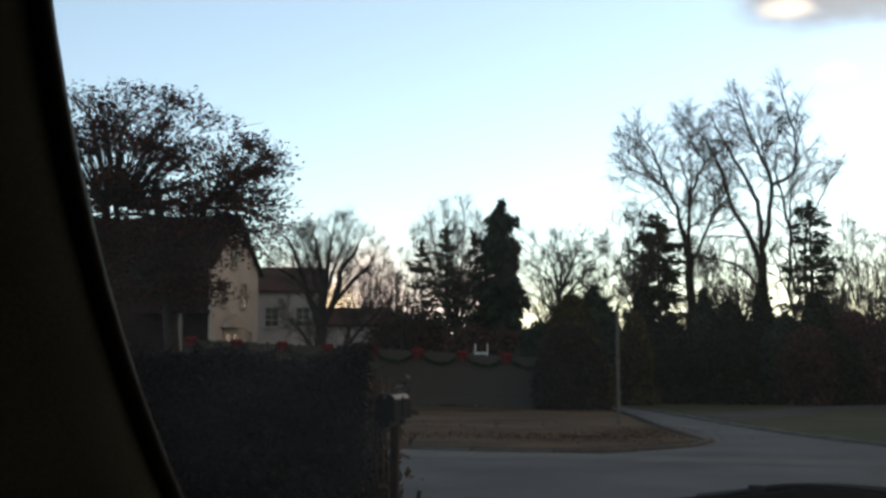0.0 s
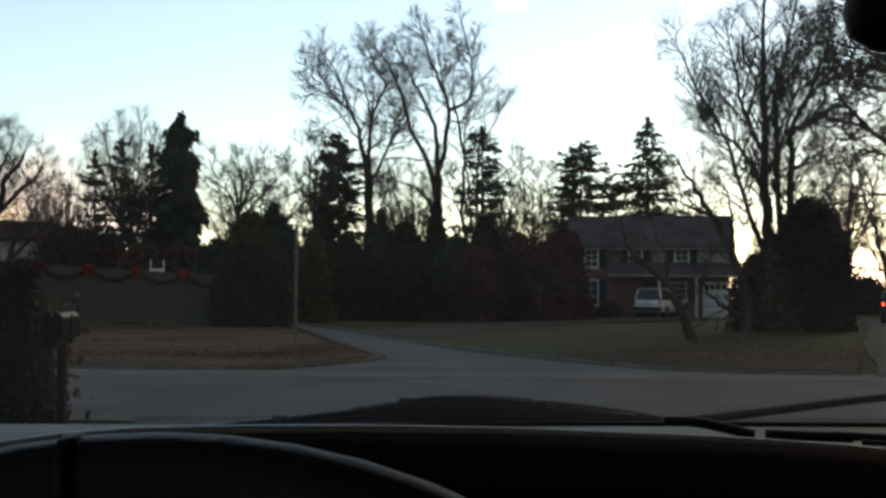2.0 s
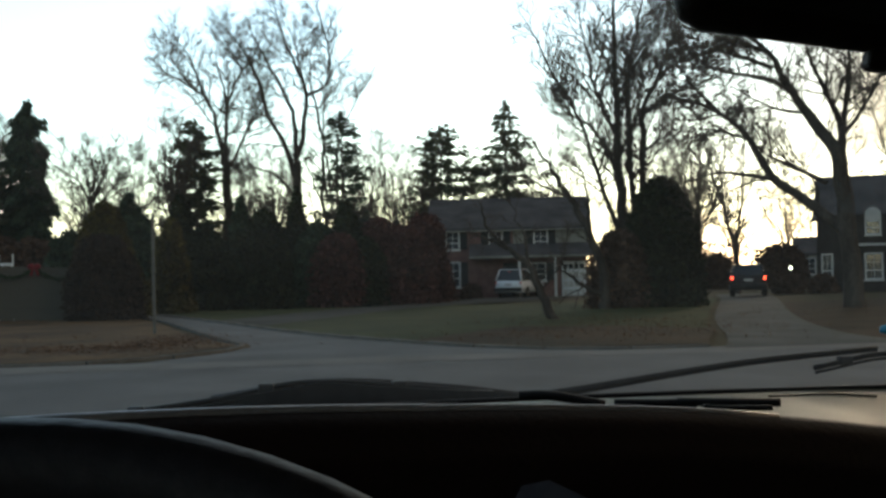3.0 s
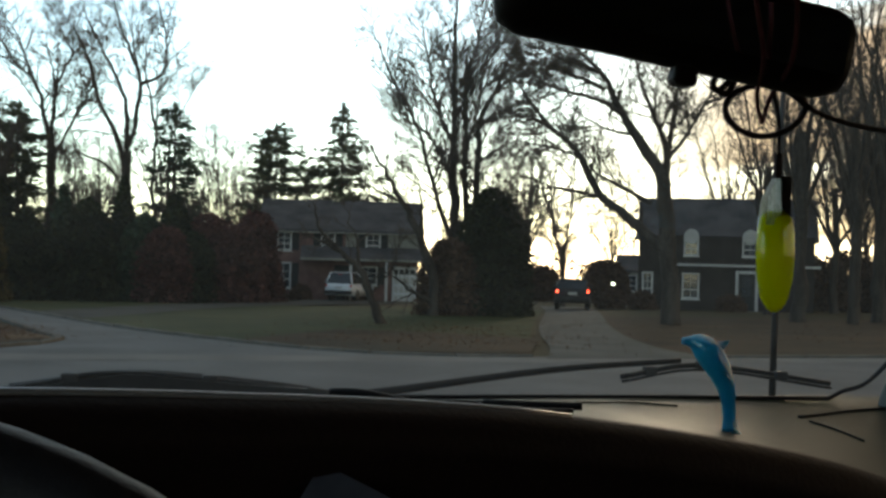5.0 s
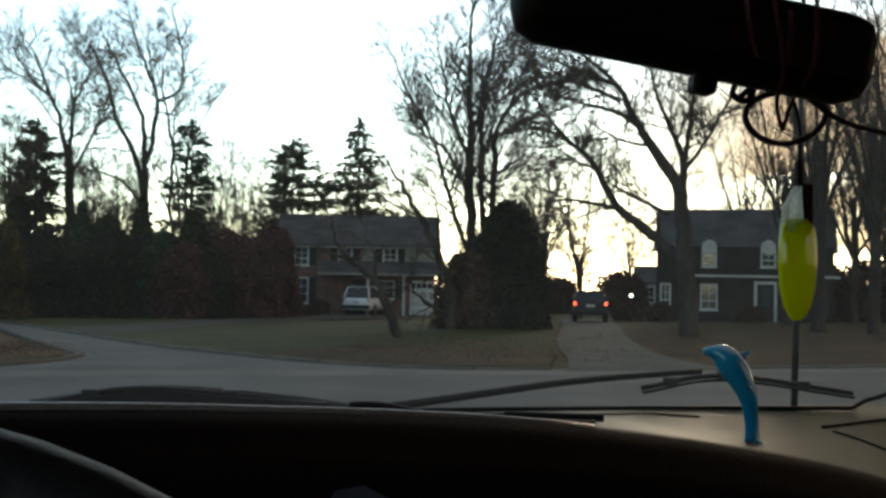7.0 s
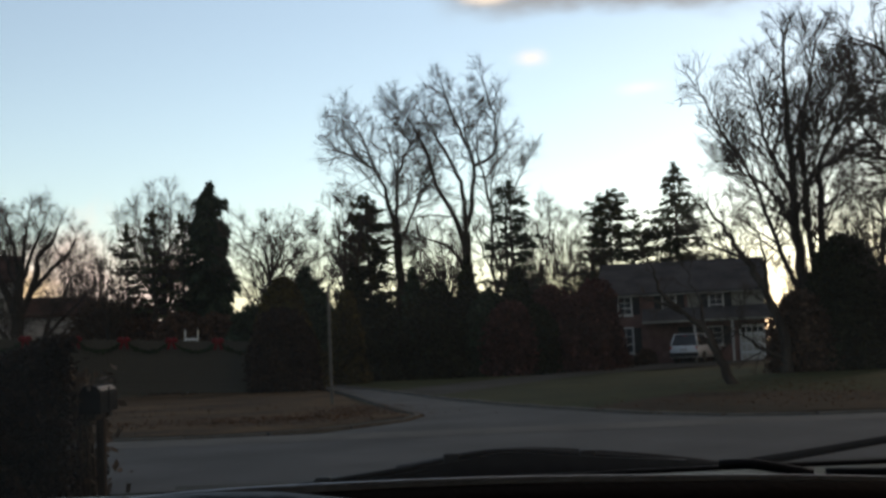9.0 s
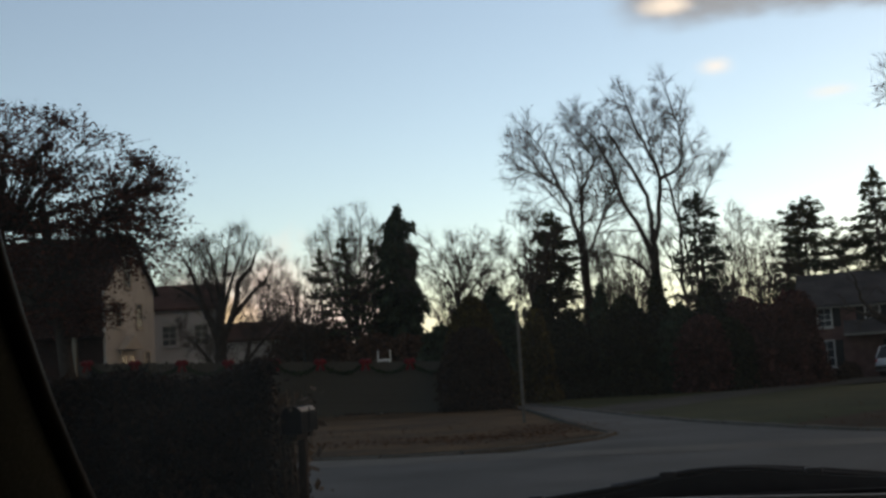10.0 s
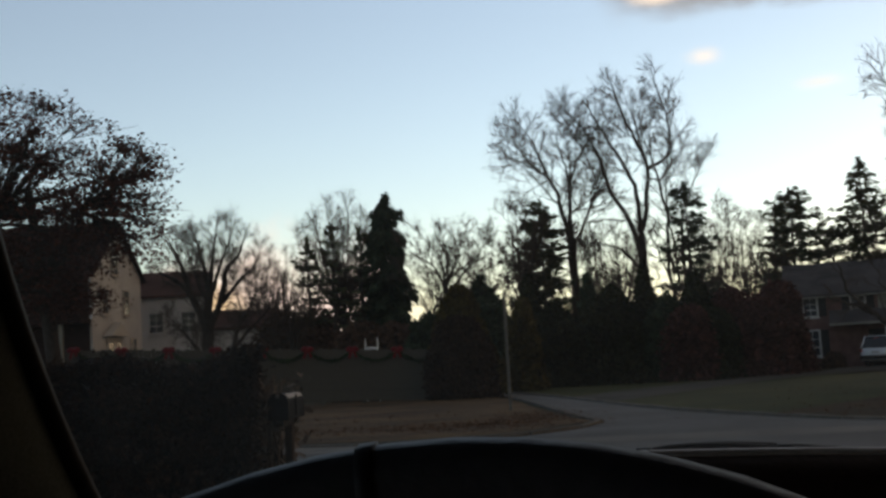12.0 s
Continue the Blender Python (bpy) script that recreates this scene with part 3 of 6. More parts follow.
def conifer(name, label, x, y, height, half, seed, material, droop=0.25, tiers=18, per=8, bare=0.08, gap=0.2, ragged=0.25, power=0.75, up=0.05, dense=55, blade=0.5, thick=0.13, hang=0.15):
    """An evergreen in tiers: boughs that carry flat sprays of needles, with air between the tiers."""
    rng = np.random.default_rng(seed)
    t = empty(name, x, y, gz(y))
    V, F = [], []
    add_tube(V, F, [Vector((0, 0, -0.1)), Vector((0.03, 0.02, height * 0.5)), Vector((0, 0, height * 0.98))], [height * 0.018, height * 0.011, 0.015], 7)
    C, A = [], []
    for i in range(tiers):
        f = bare + (1 - bare) * (i + rng.uniform(0, 0.5)) / tiers
        reach = half * (1 - f) ** power * rng.uniform(1 - ragged, 1 + ragged * 0.6) + 0.12
        a0 = rng.uniform(0, 6.283)
        for k in range(per):
            if rng.uniform() < gap:
                continue
            az = a0 + 6.283 * (k + rng.uniform(-0.35, 0.35)) / per
            ln = reach * rng.uniform(0.6, 1.15)
            d = np.array([math.cos(az), math.sin(az), 0.0])
            s = np.array([-d[1], d[0], 0.0])
            z0 = f * height + rng.uniform(-0.5, 0.5) * height / tiers * 1.3
            zz = lambda u: z0 + up * ln * u - droop * ln * u ** 1.7 + 0.12 * ln * u ** 4
            add_tube(V, F, [Vector((0, 0, z0)), Vector((d[0] * ln * 0.5, d[1] * ln * 0.5, zz(0.5))), Vector((d[0] * ln, d[1] * ln, zz(1.0)))], [0.035, 0.02, 0.008], 3)
            nn = max(6, int(ln * dense))
            u = rng.uniform(0.12, 1.0, nn)
            side = rng.choice((-1.0, 1.0), nn)
            w = side * rng.uniform(0, 1, nn) * 0.30 * ln * np.sqrt(np.clip(u * (1.2 - u), 0.02, 1))
            c = d[None] * (ln * u)[:, None] + s[None] * w[:, None]
            c[:, 2] = zz(u) - 0.18 * np.abs(w) + rng.normal(size=nn) * thick
            phi = side * rng.uniform(0.2, 1.1, nn)
            a = d[None] * np.cos(phi)[:, None] + s[None] * np.sin(phi)[:, None]
            a[:, 2] = up - droop * 1.2 * u + rng.normal(size=nn) * 0.18 - hang * rng.uniform(0.3, 1.5, nn)
            C.append(c)
            A.append(a)
    m = 60
    C.append(np.stack([rng.normal(0, 0.05, m), rng.normal(0, 0.05, m), height * rng.uniform(0.9, 1.0, m)], 1))
    A.append(np.stack([rng.normal(0, 0.5, m), rng.normal(0, 0.5, m), np.full(m, 0.8)], 1))
    C, A = np.concatenate(C), np.concatenate(A)
    n = len(C)
    A /= np.linalg.norm(A, axis=1)[:, None]
    B = np.cross(A, rng.normal(size=(n, 3)) * 0.9 + [0, 0, 0.8])
    B /= np.linalg.norm(B, axis=1)[:, None]
    L = blade * rng.uniform(0.5, 1.3, n)[:, None]
    v = np.stack([C - A * L * 0.3, C + B * L * 0.16 + A * L * 0.1, C + A * L * 0.7, C - B * L * 0.16 + A * L * 0.1], 1).reshape(-1, 3)
    q = np.arange(n)[:, None] * 4
    f = np.concatenate([q + [0, 1, 2], q + [0, 2, 3]])
    ob_from("trunk", V, F, M_BARK, t)
    tri_part("crown", v, f, material, t, "layered needle sprays")
    return tagged(t, label, "tree")


def shrub(name, label, x, y, rx, ry, h, seed, material, n=2600, leaf=0.22, category="shrub", z=None, lump=0.28, shape=2.2, stems=9, flat=0.1):
    """A leafy mass: stems inside, leaves mostly near an uneven outside."""
    z = gz(y) if z is None else z
    rng = np.random.default_rng(seed)
    t = empty(name, x, y, z)
    V, F = [], []
    for k in range(stems):
        az, u = rng.uniform(0, 6.283), rng.uniform(0.2, 0.85)
        p = Vector((math.cos(az) * rx * u, math.sin(az) * ry * u, h * rng.uniform(0.5, 0.9)))
        a = Vector((p.x * 0.3, p.y * 0.3, -0.05))
        add_tube(V, F, [a, a.lerp(p, 0.5) + Vector((0, 0, 0.1 * h)), p], [0.05, 0.035, 0.01], 4)
    az = rng.uniform(0, 6.283, n)
    v = rng.uniform(0.0, 1.0, n)
    prof = (1 - v ** shape) ** (1 / shape)
    lumps = np.ones(n)
    for k in range(14):
        a0, v0, s = rng.uniform(0, 6.283), rng.uniform(0, 1), rng.uniform(-1, 1)
        da = np.abs((az - a0 + 3.1416) % 6.283 - 3.1416)
        lumps += lump * s * np.exp(-(da / 0.6) ** 2 - ((v - v0) / 0.2) ** 2)
    rad = rng.uniform(0.35, 1.0, n) ** 0.35 * lumps * np.maximum(prof, 0.05)
    c = np.stack([np.cos(az) * rx * rad, np.sin(az) * ry * rad, v * h * (0.9 + 0.1 * lumps) + 0.05], 1)
    c += rng.normal(size=c.shape) * leaf * 0.35
    ob_from("stem", V, F, M_BARK, t)
    leaf_part("foliage", c, leaf, material, t, rng, flat)
    m = max(500, n // 4)
    a, w = rng.uniform(0, 6.283, m), rng.uniform(0.02, 0.93, m)
    q = rng.uniform(0, 1, m) ** 0.5 * 0.86 * (1 - w ** shape) ** (1 / shape)
    leaf_part("inner_foliage", np.stack([np.cos(a) * rx * q, np.sin(a) * ry * q, w * h * 0.96], 1), leaf * 2.6, material, t, rng, 0.0)
    tagged(t, label, category)
    return t


# ---------------------------------------------------------------- ground, roads, kerbs
def sheet(name, xs, ys, lift, material, label, category, inside=None):
    V, F, idx = [], [], {}
    for j, y in enumerate(ys):
        for i, x in enumerate(xs):
            idx[i, j] = len(V)
            V.append((x, y, gz(y) + lift))
    for j in range(len(ys) - 1):
        for i in range(len(xs) - 1):
            F.append((idx[i, j], idx[i + 1, j], idx[i + 1, j + 1], idx[i, j + 1]))
    return tagged(ob_from(name, V, F, material), label, category, kind="structure")


sheet("ground", [-900, -300, -100, -40, -15, 0, 15, 40, 100, 300, 900], [-300, -60, 0, 11, 18, 30, 60, 120, 200, 260], 0.0, M_GROUND, "dull winter grass over gently falling ground", "ground")


def band(name, left, right, lift, material, label, category):
    """A strip of ground between two lines of plan points of equal length."""
    V, F = [], []
    L, R = curve_pts([(x, y, 0) for x, y in left], 6), curve_pts([(x, y, 0) for x, y in right], 6)
    for a, b in zip(L, R):
        for k in range(5):
            p = a.lerp(b, k / 4)
            V.append((p.x, p.y, gz(p.y) + lift))
    for i in range(len(L) - 1):
        for k in range(4):
            F.append((i * 5 + k, i * 5 + k + 1, i * 5 + 6 + k, i * 5 + 5 + k))
    ob = ob_from(name, V, F, material)
    return tagged(ob, label, category, kind="structure")


def kerb_line(name, pts, label, w=0.13, h=0.06):
    """A kerb of stones end to end along a line of plan points, each a stone of its own."""
    line = curve_pts([(x, y, 0) for x, y in pts], 8)
    root = tagged(empty(name), label, "kerb", kind="structure")
    acc, prev, start = 0.0, line[0], line[0]
    for p in line[1:]:
        acc += (p - prev).length
        prev = p
        if acc >= 1.2:
            d = p - start
            m = pose(start.x, start.y, gz(start.y), 0, 0, math.degrees(math.atan2(d.y, d.x)))
            part("kerb_stone", box(0.01, d.length - 0.012, -w / 2, w / 2, -0.08, h, bevel=0.02), M_KERB, root).matrix_basis = m
            acc, start = 0.0, p
    return root


band("road", [(-60, 18.6), (-25, 18.4), (-8, 17.6), (8, 16.9), (14, 17.0), (30, 18.5), (60, 22)], [(-60, 11.6), (-25, 11.4), (-8, 11.3), (8, 11.0), (14, 10.8), (30, 11.0), (60, 13)], 0.016, M_ASPHALT, "grey asphalt road crossing in front of the driveway", "road")
band("road_side", [(-2.6, 16.6), (-0.8, 20.2), (-1.9, 27), (-4.4, 39), (-8.5, 49), (-20, 57), (-50, 63)], [(5.2, 16.3), (2.1, 20.6), (0.1, 26), (-3.2, 39.5), (-6.6, 51), (-17, 63), (-50, 69)], 0.018, M_ASPHALT, "grey asphalt side road bending away behind the grass island", "road")
band("driveway_near", [(-2.0, -12), (-2.0, 0), (-2.2, 8), (-2.9, 11.6)], [(3.6, -12), (3.6, 0), (3.8, 8), (4.6, 11.6)], 0.018, M_DRIVE, "worn asphalt driveway under the parked car", "driveway")
band("driveway_far", [(6.4, 16.5), (7.6, 19.5), (10.6, 28), (18.1, 47), (22.0, 58)], [(9.4, 16.5), (9.7, 19.5), (12.7, 28), (20.6, 47), (24.8, 58)], 0.024, M_DRIVE, "pale worn driveway climbing to the dark sport utility vehicle", "driveway")
band("driveway_brick_house", [(-2.2, 35), (2, 46), (8.2, 57), (10.4, 64)], [(-0.6, 30), (5.5, 46), (14, 57), (17, 64)], 0.062, M_OLDDRIVE, "asphalt driveway before the brick house", "driveway")
band("grass_island", [(-30, 18.2), (-12, 17.95), (-5.4, 17.6), (-3.6, 17.4), (-2.0, 18.1), (-0.9, 20.3)], [(-30, 42), (-20, 42), (-12, 42), (-8, 42), (-4.9, 39), (-1.9, 24.0)], 0.07, M_LITTER, "grass island strewn with brown fallen leaves", "lawn")
band("lawn", [(2.2, 20.6), (0.3, 26), (-3.0, 39.5), (-6.0, 50)], [(6.2, 17.2), (7.4, 20), (12, 32), (18, 47)], 0.05, M_LAWN, "dull green winter lawn before the brick house", "lawn")
band("leafy_verge", [(2.2, 20.4), (3.6, 17.8), (6.3, 17.0)], [(4.8, 25), (6.5, 24), (8.2, 21.5)], 0.06, M_BROWNLAWN, "verge with fallen leaves along the road", "lawn")
band("leafy_lawn", [(9.0, 17.1), (14, 17.3), (24, 18.2), (45, 20)], [(15.4, 40), (24, 40), (34, 40), (60, 44)], 0.016, M_BROWNLAWN, "lawn with fallen leaves before the dark house", "lawn")
band("road_edge", [(-60, 18.55), (-25, 18.3), (-8, 17.55), (-3.6, 17.2), (2, 16.95), (8, 16.8), (14, 16.95), (30, 18.45), (60, 21.9)], [(-60, 17.5), (-25, 17.2), (-8, 16.4), (-3.6, 16.1), (2, 16.0), (8, 15.9), (14, 16.1), (30, 17.5), (60, 20.9)], 0.021, M_GUTTER, "paler worn strip along the far edge of the road", "road")
kerb_line("kerb_island", [(-30, 18.1), (-12, 17.85), (-5.4, 17.5), (-3.6, 17.3), (-2.0, 18.0), (-0.8, 20.2), (-1.6, 24.5), (-4.4, 39), (-7, 46)], "concrete kerb round the grass island")
kerb_line("kerb_lawn", [(6.3, 16.85), (4.4, 17.1), (3.1, 18.2), (2.0, 20.5), (0.1, 25.9), (-3.3, 39.5), (-6.4, 50)], "concrete kerb along the lawn")
kerb_line("kerb_road", [(9.6, 16.9), (13, 17.1), (30, 18.6), (50, 21)], "concrete kerb along the far side of the road")


# ---------------------------------------------------------------- houses
def window(parent, x, y, z, w, h, material=None, shutters=True, grid=(2, 3), arch=False):
    """A sash window on a wall that faces -y: frame, panes, bars, sill, shutters. x, z: its middle."""
    t = 0.09
    bm = bmesh.new()
    add_box(bm, x - w / 2 - t, x + w / 2 + t, y - 0.07, y + 0.04, z + h / 2, z + h / 2 + t)
    add_box(bm, x - w / 2 - t, x + w / 2 + t, y - 0.07, y + 0.04, z - h / 2 - t, z - h / 2)
    for s in (-1, 1):
        add_box(bm, x + s * (w / 2 + t / 2) - t / 2, x + s * (w / 2 + t / 2) + t / 2, y - 0.068, y + 0.04, z - h / 2, z + h / 2)
    if arch:
        r = bmesh.ops.create_circle(bm, cap_ends=True, segments=20, radius=w / 2 + t)
        bmesh.ops.transform(bm, matrix=Matrix.Translation((x, y - 0.05, z + h / 2 + t)) @ Matrix.Rotation(radians(90), 4, "X"), verts=r["verts"])
    win = part("window", bm, M_WHITE, parent, "white painted window frame")
    part("pane", box(x - w / 2, x + w / 2, y - 0.02, y + 0.0, z - h / 2, z + h / 2), material or M_PANE, win)
    bm = bmesh.new()
    for i in range(1, grid[0]):
        xx = x - w / 2 + w * i / grid[0]
        add_box(bm, xx - 0.014, xx + 0.014, y - 0.035, y - 0.022, z - h / 2, z + h / 2)
    for i in range(1, grid[1]):
        zz = z - h / 2 + h * i / grid[1]
        q = 0.03 if i == grid[1] // 2 else 0.014
        add_box(bm, x - w / 2, x + w / 2, y - 0.033, y - 0.023, zz - q, zz + q)
    part("glazing_bars", bm, M_WHITE, win)
    part("sill", box(x - w / 2 - 0.14, x + w / 2 + 0.14, y - 0.13, y - 0.002, z - h / 2 - t - 0.06, z - h / 2 - t), M_WHITE, win)
    if shutters:
        for s in (-1, 1):
            c = x + s * (w / 2 + t + 0.22)
            bm = box(c - 0.2, c + 0.2, y - 0.06, y - 0.004, z - h / 2 - 0.05, z + h / 2 + 0.05, bevel=0.01)
            for k in range(7):
                zz = z - h / 2 + h * (k + 0.5) / 7
                add_box(bm, c - 0.15, c + 0.15, y - 0.075, y - 0.06, zz - 0.02, zz + 0.03)
            part("shutter", bm, M_SHUTTER, win, "black louvred shutter")
    return win


def gable_roof(name, x0, x1, y0, y1, ze, zr, material, parent, over=0.3, th=0.16, along="x"):
    """Two roof slopes with thickness over a rectangle, ridge along x or y."""
    bm = bmesh.new()
    if along == "x":
        ym = (y0 + y1) / 2
        k = (zr - ze) / (ym - y0)
        prof = [(y0 - over, ze - over * k), (ym, zr), (y1 + over, ze - over * k)]
        ring = [(p[0], p[1] + th) for p in prof] + [(p[0], p[1]) for p in prof[::-1]]
        a = [bm.verts.new((x0 - over, y, z)) for y, z in ring]
        b = [bm.verts.new((x1 + over, y, z)) for y, z in ring]
    else:
        xm = (x0 + x1) / 2
        k = (zr - ze) / (xm - x0)
        prof = [(x0 - over, ze - over * k), (xm, zr), (x1 + over, ze - over * k)]
        ring = [(p[0], p[1] + th) for p in prof] + [(p[0], p[1]) for p in prof[::-1]]
        a = [bm.verts.new((x, y0 - over, z)) for x, z in ring]
        b = [bm.verts.new((x, y1 + over, z)) for x, z in ring]
    n = len(ring)
    for i in range(n):
        bm.faces.new((a[i], a[(i + 1) % n], b[(i + 1) % n], b[i]))
    for f in ((0, 1, 4, 5), (1, 2, 3, 4)):
        bm.faces.new([a[i] for i in f])
        bm.faces.new([b[i] for i in f][::-1])
    return part(name, bm, material, parent)


def gabled_wall(bm, x0, x1, y0, y1, z0, ze, zr, along="x"):
    add_box(bm, x0, x1, y0, y1, z0, ze)
    if along == "x":
        ym = (y0 + y1) / 2
        for xa, xb in ((x0, x0 + 0.2), (x1 - 0.2, x1)):
            v = [bm.verts.new(p) for p in ((xa, y0, ze), (xa, y1, ze), (xa, ym, zr), (xb, y0, ze), (xb, y1, ze), (xb, ym, zr))]
            for f in ((0, 1, 2), (5, 4, 3), (0, 3, 4, 1), (1, 4, 5, 2), (2, 5, 3, 0)):
                bm.faces.new([v[i] for i in f])
    else:
        xm = (x0 + x1) / 2
        for ya, yb in ((y0, y0 + 0.2), (y1 - 0.2, y1)):
            v = [bm.verts.new(p) for p in ((x0, ya, ze), (x1, ya, ze), (xm, ya, zr), (x0, yb, ze), (x1, yb, ze), (xm, yb, zr))]
            for f in ((0, 1, 2), (5, 4, 3), (0, 3, 4, 1), (1, 4, 5, 2), (2, 5, 3, 0)):
                bm.faces.new([v[i] for i in f])
    return bm


def brick_house():
    """Two-storey colonial: brick ground floor, garage wing, pent roof. Local origin: front left corner at ground."""
    h = empty("brick_house", 8.15, 65.4, -0.8, -10.5)
    W = 8.75
    part("wall", gabled_wall(bmesh.new(), 0, W, 0, 7.0, -0.3, 4.05, 5.75), M_BRICK, h, "red brick wall")
    part("upper_siding", box(4.6, W + 0.01, -0.05, -0.003, 2.55, 4.0), M_SIDING, h, "pale siding on the upper storey")
    gable_roof("roof", 0, W, 0, 7.0, 4.05, 5.75, M_ROOF, h, 0.32)
    part("gutter", box(-0.3, W + 0.3, -0.45, -0.34, 3.83, 3.91, bevel=0.02), M_SIDING, h)
    bm = bmesh.new()
    for y, z in ((0, 3.15), (-1.35, 2.42), (-1.35, 2.30), (0, 2.3)):
        bm.verts.new((2.1, y, z))
    for y, z in ((0, 3.15), (-1.35, 2.42), (-1.35, 2.30), (0, 2.3)):
        bm.verts.new((W + 0.3, y, z))
    bm.verts.ensure_lookup_table()
    for f in ((0, 1, 5, 4), (1, 2, 6, 5), (2, 3, 7, 6), (3, 0, 4, 7), (0, 3, 2, 1), (4, 5, 6, 7)):
        bm.faces.new([bm.verts[i] for i in f])
    part("pent_roof", bm, M_ROOF, h)
    part("fascia", box(2.1, W + 0.3, -1.40, -1.352, 2.31, 2.42), M_SIDING, h, "pale fascia board")
    for x in (4.9, 6.9):
        part("porch_post", box(x - 0.07, x + 0.07, -1.3, -1.16, -0.1, 2.3, bevel=0.01), M_WHITE, h)
    window(h, 1.15, 0, 3.36, 0.64, 0.92)
    window(h, 3.6, 0, 3.36, 0.64, 0.92)
    window(h, 6.15, -0.05, 3.36, 0.66, 0.9)
    window(h, 1.15, 0, 1.42, 0.66, 1.3)
    window(h, 5.9, 0, 1.5, 0.9, 0.9)
    gd = part("garage_door", box(7.3, 8.65, -0.08, -0.004, 0.0, 2.05, bevel=0.01), M_WHITECAR, h, "white panelled garage door")
    for i in range(3):
        for j in range(4):
            part("panel", box(7.38 + j * 0.31, 7.63 + j * 0.31, -0.105, -0.08, 0.1 + i * 0.48, 0.46 + i * 0.48, bevel=0.012), M_WHITE, gd)
    for j in range(4):
        part("pane", box(7.38 + j * 0.31, 7.63 + j * 0.31, -0.095, -0.081, 1.62, 1.9), M_PANE, gd)
    part("downspout", box(-0.14, -0.03, -0.12, -0.003, -0.2, 3.9, bevel=0.02), M_SIDING, h, "pale downspout")
    part("front_door", box(4.0, 4.9, -0.05, -0.004, 0.0, 2.05, bevel=0.01), M_SHUTTER, h)
    tagged(h, "two-storey red brick house with black shutters and white garage door", "house")
    return h


def dark_house():
    """Dark-sided house with a steep roof over the upper storey and arched dormers."""
    h = empty("dark_house", 27.0, 56.5, -0.68, -30)
    W = 9.0
    part("wall", gabled_wall(bmesh.new(), 0, W, 0, 7.5, -0.3, 2.55, 6.0), M_DARKSIDING, h, "dark stained siding")
    part("upper_wall", box(0.012, W - 0.012, -0.03, 6.4, 2.5, 4.0), M_DARKSIDING, h)
    gable_roof("roof", 0, W, 0.9, 6.6, 3.9, 6.05, M_ROOF, h, 0.25)
    part("fascia", box(2.0, W + 0.3, -0.14, -0.035, 2.4, 2.52), M_WHITE, h, "white fascia line")
    window(h, 2.75, -0.03, 3.45, 0.6, 0.85, shutters=False, arch=True)
    window(h, 5.75, -0.03, 3.45, 0.6, 0.85, shutters=False, arch=True)
    window(h, 2.75, 0, 1.35, 0.72, 1.2, shutters=False)
    window(h, 0.5, 0, 1.35, 0.4, 1.2, shutters=False)
    d = part("front_door", box(5.2, 6.05, -0.06, -0.004, 0.0, 2.05, bevel=0.01), M_SHUTTER, h)
    part("door_frame", add_box(add_box(box(5.05, 5.2, -0.09, 0.0, 0, 2.2), 6.05, 6.2, -0.09, 0.0, 0, 2.2), 5.2, 6.05, -0.09, 0, 2.05, 2.2), M_WHITE, d)
    part("door_glass", box(5.4, 5.85, -0.068, -0.061, 0.9, 1.9), M_PANE, d)
    part("step", box(4.8, 6.5, -1.1, -0.1, -0.2, 0.12, bevel=0.02), M_KERB, h)
    tagged(h, "dark-sided house with white-framed arched dormer windows", "house")
    return h


def cream_house():
    """Tall house: long brown front under a brown roof, cream clapboard gable end."""
    h = empty("cream_house", -39.29, 54.55, -0.63, 2.5)
    W = 12.0
    part("wall", gabled_wall(bmesh.new(), 0, W, 0, 6.6, -0.3, 7.0, 9.85), M_CREAM, h, "cream clapboard wall")
    # front, main roof and porch roof have their shade in the colour
    part("front_cladding", box(-0.02, W - 0.12, -0.06, -0.003, -0.2, 6.8), M_SHADEDBROWN, h, "brown shingled front, darkened as in shade")
    gable_roof("roof", 0, W, 0, 6.6, 7.0, 9.85, M_SHADEDBROWN, h, 0.25)
    for x, z in ((3.0, 5.2), (6.0, 5.2)):
        part("front_window", box(x - 0.4, x + 0.4, -0.09, -0.062, z - 0.65, z + 0.65, bevel=0.01), M_PANE, h)
    for x in (10.9,):
        part("porch_column", box(x - 0.1, x + 0.1, -1.3, -1.1, -0.2, 4.4, bevel=0.03), M_SIDING, h, "grey porch column")
    part("porch_roof", box(8.2, W, -1.5, -0.065, 4.4, 4.65, bevel=0.02), M_SHADEDBROWN, h)
    for y, z in ((1.6, 5.6), (4.4, 5.6), (3.0, 7.7), (5.3, 3.0)):
        window(h, y, 0, z, 0.7, 1.25, shutters=False).matrix_basis = pose(W, 0, 0, 0, 0, 90)
    door = part("entrance", box(1.7, 3.6, -0.06, -0.004, 0.4, 3.7, bevel=0.01), M_WHITE, h, "white pedimented entrance")
    bm = bmesh.new()
    for y in (-0.45, -0.007):
        for x, z in ((1.3, 3.75), (4.0, 3.75), (2.65, 4.5)):
            bm.verts.new((x, y, z))
    bm.verts.ensure_lookup_table()
    for f in ((0, 1, 2), (5, 4, 3), (0, 3, 4, 1), (1, 4, 5, 2), (2, 5, 3, 0)):
        bm.faces.new([bm.verts[i] for i in f])
    part("pediment", bm, M_WHITE, door)
    for x in (2.15, 3.15):
        part("door_glass", box(x - 0.3, x + 0.3, -0.07, -0.061, 1.0, 3.4), M_CARGLASS, door)
    door.matrix_basis = pose(W, 0, 0, 0, 0, 90)
    tagged(h, "tall cream and brown house with a brown shingle roof", "house")
    return h


